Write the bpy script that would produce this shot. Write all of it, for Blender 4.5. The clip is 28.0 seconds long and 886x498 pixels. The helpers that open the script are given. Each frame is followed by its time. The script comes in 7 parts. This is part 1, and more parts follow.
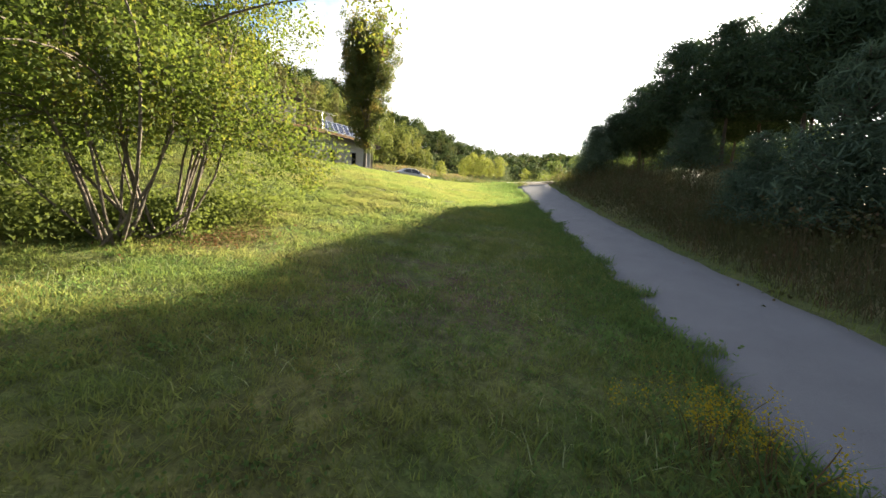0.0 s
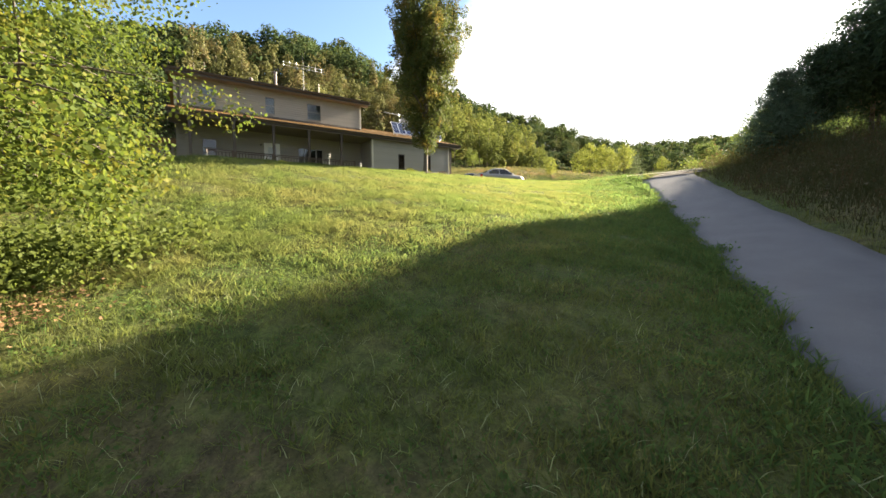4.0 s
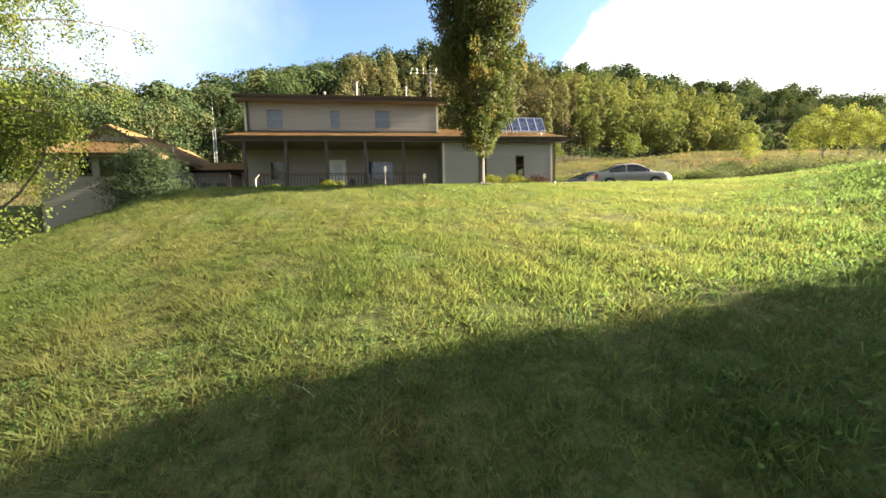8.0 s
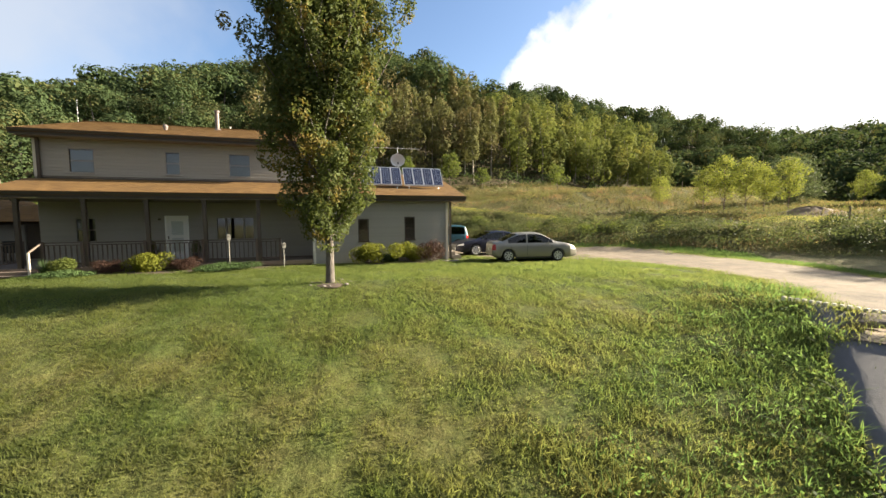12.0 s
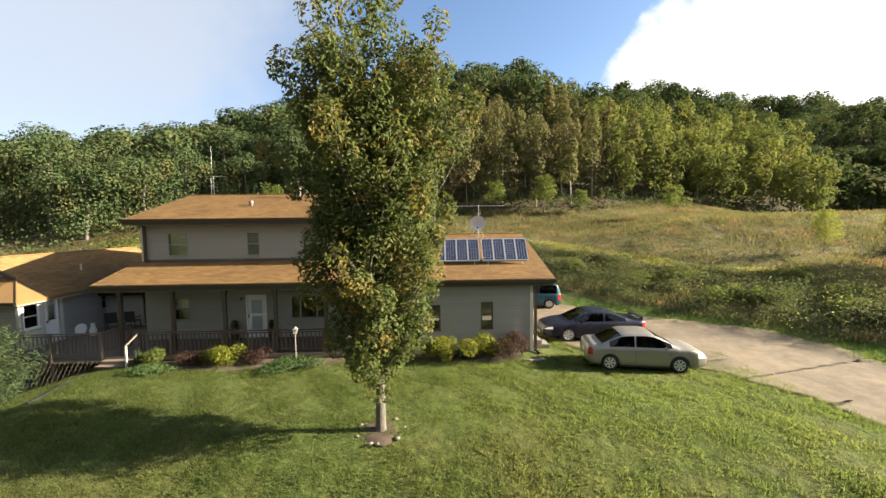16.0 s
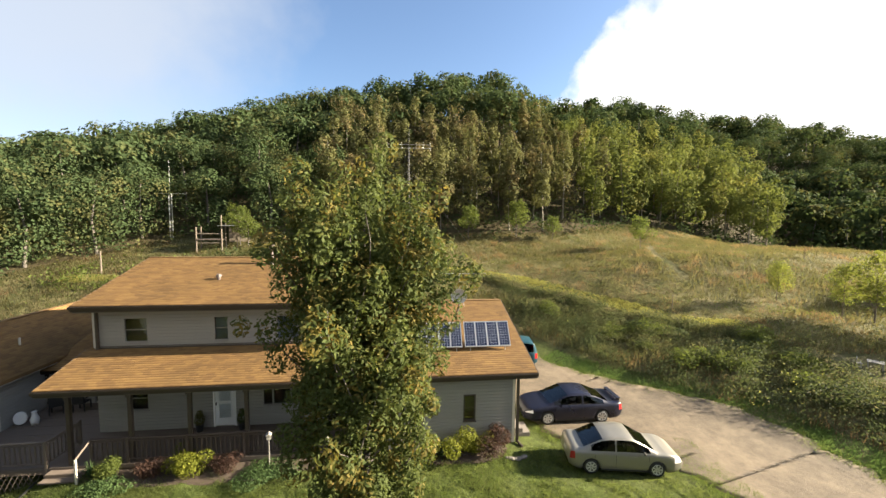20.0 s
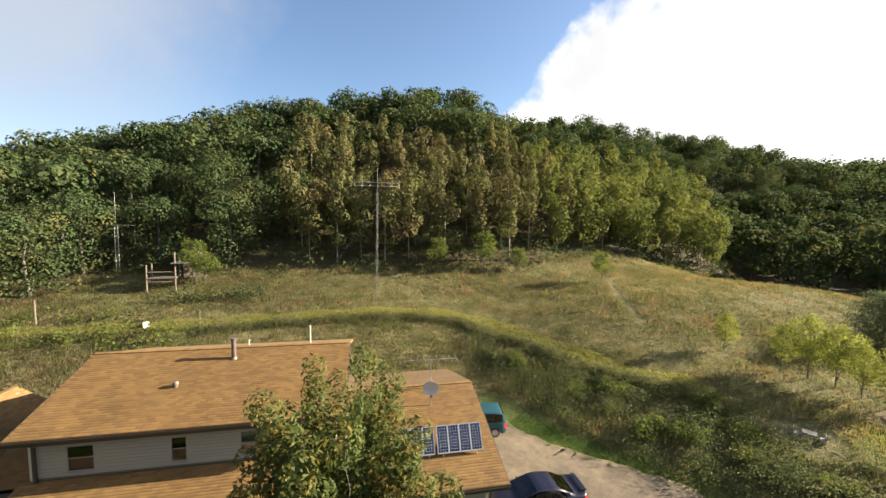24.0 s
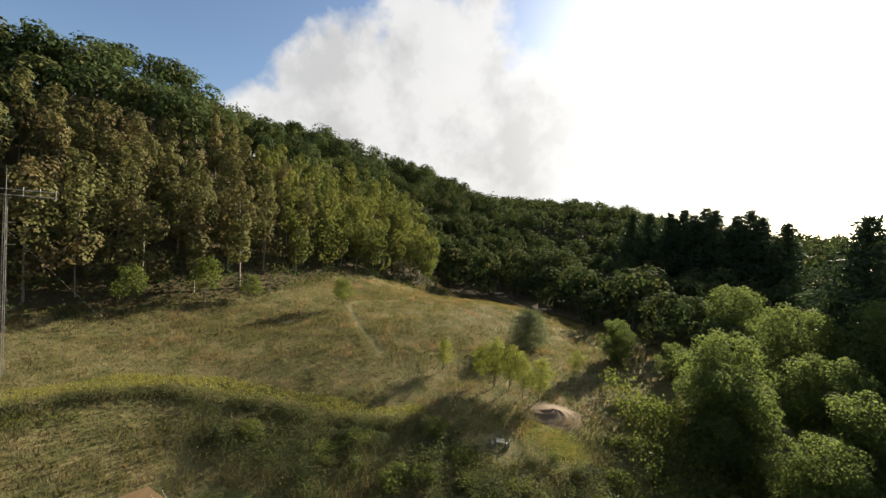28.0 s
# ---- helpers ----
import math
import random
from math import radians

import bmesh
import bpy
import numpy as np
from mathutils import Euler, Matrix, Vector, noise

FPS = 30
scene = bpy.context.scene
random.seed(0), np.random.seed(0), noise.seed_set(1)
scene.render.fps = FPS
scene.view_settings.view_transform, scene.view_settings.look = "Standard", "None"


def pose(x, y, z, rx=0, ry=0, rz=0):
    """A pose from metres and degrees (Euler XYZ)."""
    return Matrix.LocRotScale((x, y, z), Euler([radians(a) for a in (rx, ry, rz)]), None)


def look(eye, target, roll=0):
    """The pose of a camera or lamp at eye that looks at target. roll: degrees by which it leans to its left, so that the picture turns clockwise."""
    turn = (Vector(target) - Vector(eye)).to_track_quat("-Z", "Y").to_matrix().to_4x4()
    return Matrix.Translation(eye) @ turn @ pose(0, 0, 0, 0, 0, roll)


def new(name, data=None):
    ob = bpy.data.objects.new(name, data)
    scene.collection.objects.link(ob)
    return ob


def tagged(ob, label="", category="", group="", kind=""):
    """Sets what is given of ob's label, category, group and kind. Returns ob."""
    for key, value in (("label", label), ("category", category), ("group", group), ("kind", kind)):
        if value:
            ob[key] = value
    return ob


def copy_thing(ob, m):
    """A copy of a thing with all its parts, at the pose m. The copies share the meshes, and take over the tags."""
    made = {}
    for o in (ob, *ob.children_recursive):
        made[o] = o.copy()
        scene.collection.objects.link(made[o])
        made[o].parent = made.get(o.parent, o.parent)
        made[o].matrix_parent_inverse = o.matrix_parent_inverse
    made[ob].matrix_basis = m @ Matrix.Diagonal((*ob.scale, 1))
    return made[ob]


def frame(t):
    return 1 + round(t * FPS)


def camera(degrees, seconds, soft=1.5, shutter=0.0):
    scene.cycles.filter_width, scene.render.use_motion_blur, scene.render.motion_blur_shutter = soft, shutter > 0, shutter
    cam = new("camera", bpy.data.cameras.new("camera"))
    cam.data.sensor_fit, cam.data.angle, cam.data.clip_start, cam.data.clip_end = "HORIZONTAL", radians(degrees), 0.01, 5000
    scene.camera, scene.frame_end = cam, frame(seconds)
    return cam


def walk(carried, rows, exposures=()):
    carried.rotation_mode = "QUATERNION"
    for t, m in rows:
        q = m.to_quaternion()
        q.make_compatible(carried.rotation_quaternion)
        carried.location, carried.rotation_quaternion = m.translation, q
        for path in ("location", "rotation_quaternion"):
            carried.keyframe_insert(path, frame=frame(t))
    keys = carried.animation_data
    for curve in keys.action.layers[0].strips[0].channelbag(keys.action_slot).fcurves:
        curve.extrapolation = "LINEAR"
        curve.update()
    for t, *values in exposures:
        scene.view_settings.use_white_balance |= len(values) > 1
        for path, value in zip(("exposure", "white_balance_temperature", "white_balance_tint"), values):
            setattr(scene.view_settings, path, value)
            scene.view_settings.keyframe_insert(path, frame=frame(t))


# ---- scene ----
cam = camera(99.5, 28.0)
PATH = [
    (0, -0.029, 0.200, 1.792, 37.55, -4.59, 2.54),
    (0.5, -0.357, 0.831, 2.022, 36.49, -4.58, 2.40),
    (1, -0.673, 1.547, 2.195, 39.84, -4.44, 1.89),
    (1.5, -0.962, 2.305, 2.263, 45.84, -4.67, 1.27),
    (2, -1.345, 3.100, 2.247, 47.52, -4.76, 0.78),
    (2.5, -1.777, 3.944, 2.221, 47.38, -4.74, 0.70),
    (3, -2.152, 4.917, 2.217, 50.39, -4.62, 0.25),
    (3.5, -2.425, 6.023, 2.281, 54.09, -4.47, -0.06),
    (5.5, -3.575, 10.317, 3.276, 64.94, -4.57, -0.47),
    (6, -3.963, 11.277, 3.391, 71.29, -4.62, -0.95),
    (6.5, -4.457, 12.195, 3.411, 76.70, -4.50, -1.30),
    (7, -5.003, 13.093, 3.421, 79.75, -4.57, -1.46),
    (7.5, -5.573, 13.972, 3.529, 82.13, -4.43, -1.45),
    (8, -6.146, 14.770, 3.792, 82.35, -4.52, -1.44),
    (8.5, -6.668, 15.516, 4.132, 80.80, -4.41, -1.36),
    (9, -7.077, 16.179, 4.547, 79.23, -4.27, -1.12),
    (9.5, -7.398, 16.777, 4.997, 78.88, -4.17, -1.01),
    (10, -7.751, 17.309, 5.434, 77.58, -4.06, -1.04),
    (10.5, -8.135, 17.815, 5.895, 76.80, -4.03, -0.89),
    (11, -8.496, 18.182, 6.339, 74.21, -4.04, -0.78),
    (11.5, -8.863, 18.447, 6.737, 74.22, -3.97, -0.55),
    (12, -9.303, 18.702, 7.106, 73.76, -4.06, -0.46),
    (12.5, -9.808, 18.985, 7.447, 75.44, -4.04, -0.59),
    (13, -10.433, 19.328, 7.822, 79.45, -3.95, -0.92),
    (13.5, -10.992, 19.580, 8.226, 85.59, -3.45, -1.14),
    (15.5, -11.799, 19.924, 10.219, 86.59, -3.63, -0.73),
    (16, -11.850, 19.968, 10.701, 88.14, -3.62, -0.64),
    (16.5, -11.966, 19.985, 11.199, 88.72, -3.70, -0.63),
    (17, -12.121, 19.962, 11.672, 88.25, -3.86, -0.37),
    (17.5, -12.247, 19.897, 12.110, 87.31, -3.74, -0.20),
    (18, -12.281, 19.810, 12.566, 84.79, -3.70, 0.13),
    (18.5, -12.278, 19.734, 13.040, 84.86, -3.88, 0.26),
    (19, -12.359, 19.636, 13.552, 84.32, -4.04, 0.29),
    (19.5, -12.469, 19.508, 14.124, 83.37, -4.30, 0.46),
    (20, -12.598, 19.396, 14.756, 83.38, -4.45, 0.56),
    (20.5, -12.803, 19.317, 15.382, 83.16, -4.60, 0.67),
    (21, -12.994, 19.265, 16.043, 83.12, -4.65, 0.76),
    (21.5, -13.197, 19.238, 16.709, 82.81, -4.57, 0.57),
    (23.5, -13.112, 19.198, 19.197, 80.55, -4.70, 0.84),
    (24, -13.210, 19.069, 19.682, 78.15, -4.92, 1.28),
    (24.5, -13.500, 18.920, 20.120, 74.26, -4.76, 1.77),
    (25, -13.923, 18.803, 20.573, 69.21, -4.72, 2.41),
    (25.5, -14.400, 18.751, 21.041, 65.30, -4.53, 2.77),
    (26, -14.862, 18.743, 21.499, 60.96, -4.38, 3.13),
    (26.5, -15.255, 18.802, 21.959, 56.46, -4.17, 3.60),
    (27, -15.639, 18.953, 22.418, 50.62, -3.86, 4.24),
    (27.5, -16.010, 19.137, 22.880, 43.98, -3.38, 4.80),
    (28, -16.347, 19.314, 23.340, 38.83, -2.98, 5.24),
]


def heading(x, y, z, yaw, pitch, roll):
    """Camera pose: yaw to the left of +y, pitch up, roll as look()."""
    a, b = radians(yaw), radians(pitch)
    ahead = Vector((-math.sin(a) * math.cos(b), math.cos(a) * math.cos(b), math.sin(b)))
    return look((x, y, z), Vector((x, y, z)) + ahead, roll)


EXPOSURES = [(0.0, 3.30), (3.5, 3.30), (6.0, 3.52), (8.0, 3.44), (10.0, 3.03), (11.0, 2.88), (13.0, 2.76), (16.0, 2.83), (20.0, 2.83), (24, 2.63), (26, 2.40), (28, 2.00)]
walk(cam, [(t, heading(x, y, z, yaw, pitch, roll)) for t, x, y, z, yaw, pitch, roll in PATH], EXPOSURES)

# ---- daylight: low evening sun ahead along the path, bright cloud round it ----
SUN_YAW, SUN_UP = -1.4, 22.4
sun_way = Vector((-math.sin(radians(SUN_YAW)) * math.cos(radians(SUN_UP)), math.cos(radians(SUN_YAW)) * math.cos(radians(SUN_UP)), math.sin(radians(SUN_UP))))
sun = new("sun", bpy.data.lights.new("sun", "SUN"))
sun.data.energy, sun.data.angle, sun.data.color = 3.6, radians(0.6), (1.0, 0.87, 0.66)
sun.matrix_world = look(sun_way * 100, (0, 0, 0))

world = bpy.data.worlds.new("sky")
scene.world = world
world.use_nodes = True


def node(tree, kind, **values):
    n = tree.nodes.new(kind)
    for key, value in values.items():
        n.inputs[key.replace("_", " ")].default_value = value
    return n


def link(tree, a, b):
    tree.links.new(a, b)


def math_node(tree, operation, a, b=None, clamp=False):
    n = tree.nodes.new("ShaderNodeMath")
    n.operation, n.use_clamp = operation, clamp
    for slot, v in ((0, a), (1, b)):
        if v is None:
            continue
        if isinstance(v, (int, float)):
            n.inputs[slot].default_value = v
        else:
            link(tree, v, n.inputs[slot])
    return n.outputs[0]


def ramp(tree, fac, stops):
    n = tree.nodes.new("ShaderNodeValToRGB")
    while len(n.color_ramp.elements) < len(stops):
        n.color_ramp.elements.new(0.5)
    for e, (p, c) in zip(n.color_ramp.elements, stops):
        e.position = p
        e.color = (c, c, c, 1) if isinstance(c, (int, float)) else (*c, 1)
    link(tree, fac, n.inputs[0])
    return n.outputs[0]


def mix(tree, fac, a, b, blend="MIX"):
    n = tree.nodes.new("ShaderNodeMix")
    n.data_type, n.blend_type = "RGBA", blend
    for slot, v in ((0, fac), (6, a), (7, b)):
        if isinstance(v, (int, float)):
            n.inputs[slot].default_value = v if slot == 0 else (v, v, v, 1)
        elif isinstance(v, tuple):
            n.inputs[slot].default_value = (*v, 1)
        else:
            link(tree, v, n.inputs[slot])
    return n.outputs[2]


def noise_node(tree, vector, scale, detail=3.0, rough=0.55):
    n = node(tree, "ShaderNodeTexNoise", Scale=scale, Detail=detail, Roughness=rough)
    if vector is not None:
        link(tree, vector, n.inputs["Vector"])
    return n.outputs["Fac"]


def build_sky():
    t = world.node_tree
    t.nodes.clear()
    out, back = t.nodes.new("ShaderNodeOutputWorld"), node(t, "ShaderNodeBackground", Strength=0.5)
    sky = t.nodes.new("ShaderNodeTexSky")
    sky.sky_type, sky.sun_disc = "NISHITA", False
    sky.sun_elevation, sky.sun_rotation = radians(SUN_UP), radians(-SUN_YAW)
    sky.air_density, sky.dust_density = 1.0, 1.2
    way = t.nodes.new("ShaderNodeTexCoord").outputs["Generated"]
    split = t.nodes.new("ShaderNodeSeparateXYZ")
    link(t, way, split.inputs[0])
    # broken cloud: a bank on the sun's side, thin veils elsewhere, and the sun's glow in the haze
    def facing(x, y, z):
        dot = t.nodes.new("ShaderNodeVectorMath")
        dot.operation = "DOT_PRODUCT"
        link(t, way, dot.inputs[0])
        dot.inputs[1].default_value = Vector((x, y, z)).normalized()
        return dot.outputs["Value"]

    lumps = noise_node(t, way, 4.2, 9.0, 0.56)
    near = math_node(t, "ADD", facing(-0.642, 0.766, -0.035), math_node(t, "MULTIPLY", math_node(t, "SUBTRACT", lumps, 0.5), 0.20))
    bank = ramp(t, near, [(0.0, 0.0), (0.832, 0.0), (0.856, 0.93), (1.0, 1.0)])
    wisp = math_node(t, "ADD", facing(-0.60, -0.62, 0.42), math_node(t, "MULTIPLY", math_node(t, "SUBTRACT", noise_node(t, way, 2.0, 6.0, 0.6), 0.5), 0.22))
    thin = ramp(t, wisp, [(0.0, 0.0), (0.87, 0.0), (0.97, 0.75), (1.0, 0.8)])
    behind = ramp(t, math_node(t, "ADD", facing(0.75, -0.55, 0.35), math_node(t, "MULTIPLY", lumps, 0.5)), [(0.0, 0.0), (0.45, 0.0), (0.75, 0.8), (1.0, 0.9)])
    blue = mix(t, 1.0, sky.outputs[0], (0.064, 0.069, 0.076), "MULTIPLY")
    puff = ramp(t, noise_node(t, way, 5.0, 8.0, 0.6), [(0.0, 0.30), (0.38, 0.33), (0.54, 0.44), (1.0, 0.50)])
    glow = math_node(t, "MULTIPLY", math_node(t, "POWER", math_node(t, "MAXIMUM", facing(*sun_way), 0.0), 15.0), 0.56)
    col = mix(t, thin, blue, (0.22, 0.235, 0.26))
    col = mix(t, behind, col, (0.15, 0.16, 0.175))
    col = mix(t, bank, col, mix(t, 1.0, puff, (1.0, 0.985, 0.96), "MULTIPLY"))
    col = mix(t, 1.0, col, mix(t, 1.0, glow, (1.0, 0.95, 0.86), "MULTIPLY"), "ADD")
    link(t, col, back.inputs["Color"])
    link(t, back.outputs[0], out.inputs[0])


build_sky()

# ---- materials ----
def material(name):
    m = bpy.data.materials.new(name)
    m.use_nodes = True
    t = m.node_tree
    return m, t, t.nodes["Principled BSDF"]


def coords(t, which="Object"):
    return t.nodes.new("ShaderNodeTexCoord").outputs[which]


def stretched(t, vector, sx, sy, sz):
    n = t.nodes.new("ShaderNodeMapping")
    n.inputs["Scale"].default_value = (sx, sy, sz)
    link(t, vector, n.inputs["Vector"])
    return n.outputs[0]


def bumped(t, height, shader, strength, distance=0.02):
    n = node(t, "ShaderNodeBump", Strength=strength, Distance=distance)
    link(t, height, n.inputs["Height"])
    link(t, n.outputs[0], shader.inputs["Normal"])


def worn(name, colour, rough=0.6, metal=0.0, spread=0.12, grain=40.0, stain=1.5, bump=0.15, islands=0.0):
    """A plain painted, metal or plastic surface with fine grain, larger stains and a little relief."""
    m, t, b = material(name)
    v = coords(t)
    fine, large = noise_node(t, v, grain, 4.0), noise_node(t, v, stain, 4.0)
    value = math_node(t, "ADD", math_node(t, "MULTIPLY", fine, spread), math_node(t, "MULTIPLY", large, spread * 1.5))
    value = math_node(t, "ADD", value, 1.0 - spread * 1.25)
    if islands:
        geo = t.nodes.new("ShaderNodeNewGeometry").outputs["Random Per Island"]
        value = math_node(t, "ADD", value, math_node(t, "MULTIPLY", math_node(t, "SUBTRACT", geo, 0.5), islands))
    col = mix(t, 1.0, value, colour, "MULTIPLY")
    link(t, col, b.inputs["Base Color"])
    b.inputs["Metallic"].default_value = metal
    link(t, math_node(t, "ADD", math_node(t, "MULTIPLY", large, 0.25), rough - 0.12, True), b.inputs["Roughness"])
    if bump:
        bumped(t, fine, b, bump, 0.01)
    return m


def lawn_marks(t, v):
    """Mower tracks up the slope as a broken tone, and dry patches as a mask, by place on the lawn."""
    split = t.nodes.new("ShaderNodeSeparateXYZ")
    link(t, v, split.inputs[0])
    sway = math_node(t, "MULTIPLY", math_node(t, "SINE", math_node(t, "MULTIPLY", split.outputs[0], 0.35)), 0.3)
    wave = math_node(t, "SINE", math_node(t, "MULTIPLY", math_node(t, "ADD", split.outputs[1], sway), 6.9))
    broken = noise_node(t, stretched(t, v, 1.1, 3.0, 1.0), 1.0, 4.0, 0.7)
    track = math_node(t, "MULTIPLY", ramp(t, wave, [(0.0, 0.0), (0.72, 0.0), (0.97, 1.0), (1.0, 1.0)]), ramp(t, broken, [(0.38, 0.0), (0.54, 1.0)]))
    stripe = math_node(t, "MULTIPLY", math_node(t, "SINE", math_node(t, "MULTIPLY", math_node(t, "ADD", split.outputs[1], sway), 3.45)), 0.018)
    slope = ramp(t, math_node(t, "MULTIPLY", math_node(t, "ADD", split.outputs[0], 26.0), 0.1), [(0.35, 0.0), (0.8, 1.0)])
    dry = ramp(t, noise_node(t, v, 0.33, 6.0, 0.72), [(0.0, 0.0), (0.42, 0.0), (0.64, 0.52), (1.0, 0.7)])
    return math_node(t, "ADD", stripe, math_node(t, "SUBTRACT", 1.0, math_node(t, "MULTIPLY", math_node(t, "MULTIPLY", track, slope), 0.2))), math_node(t, "MULTIPLY", dry, math_node(t, "ADD", math_node(t, "MULTIPLY", slope, 0.75), 0.25))


def leafy(name, dark, light, extra=None, scale=0.12, glow=0.4, rough=0.6, lawn=False, speckle=0.55, shine=1.0, gloss=0.08):
    """Foliage: each leaf takes its own tone, stands of leaves drift in colour, and light shines through."""
    m, t, b = material(name)
    geo = t.nodes.new("ShaderNodeNewGeometry")
    large = noise_node(t, geo.outputs["Position"], scale, 3.0)
    fac = math_node(t, "ADD", math_node(t, "MULTIPLY", geo.outputs["Random Per Island"], speckle), math_node(t, "MULTIPLY", large, 1.15 - speckle), True)
    col = mix(t, fac, dark, light)
    if extra:
        pick = noise_node(t, geo.outputs["Position"], scale * 2.3, 4.0)
        pick = math_node(t, "ADD", pick, math_node(t, "MULTIPLY", geo.outputs["Random Per Island"], 0.12))
        col = mix(t, ramp(t, pick, [(0.0, 0.0), (0.58, 0.0), (0.72, 0.85), (1.0, 0.9)]), col, extra)
    if lawn:
        tone, dry = lawn_marks(t, geo.outputs["Position"])
        col = mix(t, 1.0, mix(t, dry, col, (0.175, 0.152, 0.065)), tone, "MULTIPLY")
    link(t, col, b.inputs["Base Color"])
    b.inputs["Roughness"].default_value = rough
    b.inputs["Specular IOR Level"].default_value = gloss
    thin = t.nodes.new("ShaderNodeBsdfTranslucent")
    link(t, mix(t, 1.0, col, (1.2 * shine, 1.18 * shine, 0.86 * shine), "MULTIPLY"), thin.inputs["Color"])
    both = t.nodes.new("ShaderNodeMixShader")
    both.inputs[0].default_value = glow
    link(t, b.outputs[0], both.inputs[1])
    link(t, thin.outputs[0], both.inputs[2])
    link(t, both.outputs[0], t.nodes["Material Output"].inputs["Surface"])
    return m


def ground_material():
    """Lawn, field and woodland floor in one sheet, told apart by masks of shape in the ground plan."""
    m, t, b = material("turf")
    v = coords(t)
    grain, patch, wide = noise_node(t, v, 26.0, 5.0, 0.7), noise_node(t, v, 0.7, 5.0, 0.65), noise_node(t, v, 0.13, 4.0)
    split = t.nodes.new("ShaderNodeSeparateXYZ")
    link(t, v, split.inputs[0])
    lawn = mix(t, patch, (0.046, 0.068, 0.017), (0.104, 0.126, 0.033))
    tone, dry = lawn_marks(t, v)
    lawn = mix(t, 1.0, mix(t, dry, lawn, (0.15, 0.115, 0.045)), tone, "MULTIPLY")
    ring = t.nodes.new("ShaderNodeVectorMath")
    ring.operation = "DISTANCE"
    link(t, v, ring.inputs[0])
    ring.inputs[1].default_value = (-4.5, 6.0, 0.4)
    worn_out = math_node(t, "MULTIPLY", ramp(t, math_node(t, "MULTIPLY", ring.outputs["Value"], 0.25), [(0.0, 1.0), (0.25, 1.0), (0.9, 0.0)]), ramp(t, noise_node(t, v, 1.6, 5.0, 0.65), [(0.42, 0.0), (0.56, 1.0)]))
    lawn = mix(t, worn_out, lawn, (0.085, 0.06, 0.038))
    tuft = noise_node(t, v, 4.5, 4.0, 0.6)
    lawn = mix(t, 1.0, lawn, ramp(t, grain, [(0.25, 0.42), (0.75, 1.5)]), "MULTIPLY")
    lawn = mix(t, 1.0, lawn, ramp(t, tuft, [(0.34, 0.66), (0.62, 1.22)]), "MULTIPLY")
    field = mix(t, ramp(t, patch, [(0.35, 0.0), (0.65, 1.0)]), (0.09, 0.098, 0.036), (0.19, 0.155, 0.075))
    field = mix(t, 1.0, field, ramp(t, noise_node(t, v, 9.0, 5.0, 0.7), [(0.25, 0.5), (0.75, 1.4)]), "MULTIPLY")
    # lawn in front of the house and yard
    mask = t.nodes.new("ShaderNodeAttribute")
    mask.attribute_name = "mown"
    shade = t.nodes.new("ShaderNodeAttribute")
    shade.attribute_name = "wooded"
    litter = mix(t, patch, (0.045, 0.035, 0.018), (0.085, 0.07, 0.035))
    cover = mix(t, mask.outputs["Fac"], mix(t, shade.outputs["Fac"], field, litter), lawn)
    link(t, cover, b.inputs["Base Color"])
    b.inputs["Roughness"].default_value = 0.9
    b.inputs["Specular IOR Level"].default_value = 0.15
    bumped(t, math_node(t, "ADD", grain, math_node(t, "MULTIPLY", tuft, 2.0)), b, 0.7, 0.06)
    return m


def asphalt_material():
    m, t, b = material("asphalt")
    v = coords(t)
    grain, blot, crack = noise_node(t, v, 130.0, 3.0, 0.8), noise_node(t, v, 1.3, 5.0, 0.6), noise_node(t, v, 14.0, 4.0)
    col = mix(t, blot, (0.075, 0.072, 0.076), (0.128, 0.124, 0.126))
    col = mix(t, 1.0, col, ramp(t, grain, [(0.3, 0.6), (0.7, 1.4)]), "MULTIPLY")
    link(t, col, b.inputs["Base Color"])
    b.inputs["Roughness"].default_value = 0.8
    bumped(t, math_node(t, "ADD", grain, crack), b, 0.4, 0.012)
    return m


def gravel_material():
    m, t, b = material("gravel")
    v = coords(t)
    cells = node(t, "ShaderNodeTexVoronoi", Scale=34.0)
    link(t, v, cells.inputs["Vector"])
    blot, ruts = noise_node(t, v, 0.35, 6.0, 0.68), noise_node(t, v, 2.2, 5.0, 0.7)
    col = mix(t, ramp(t, blot, [(0.35, 0.0), (0.62, 1.0)]), (0.086, 0.066, 0.044), (0.155, 0.119, 0.079))
    col = mix(t, 1.0, col, ramp(t, ruts, [(0.3, 0.72), (0.7, 1.2)]), "MULTIPLY")
    col = mix(t, 1.0, col, ramp(t, cells.outputs["Distance"], [(0.0, 0.8), (0.6, 1.15)]), "MULTIPLY")
    link(t, col, b.inputs["Base Color"])
    b.inputs["Roughness"].default_value = 0.92
    bumped(t, cells.outputs["Distance"], b, 0.7, 0.02)
    return m


def bark_material(name, dark, light):
    m, t, b = material(name)
    v = stretched(t, coords(t), 9, 9, 1.6)
    n = noise_node(t, v, 3.0, 6.0, 0.7)
    link(t, mix(t, ramp(t, n, [(0.35, 0.0), (0.65, 1.0)]), dark, light), b.inputs["Base Color"])
    b.inputs["Roughness"].default_value = 0.9
    bumped(t, n, b, 0.9, 0.03)
    return m


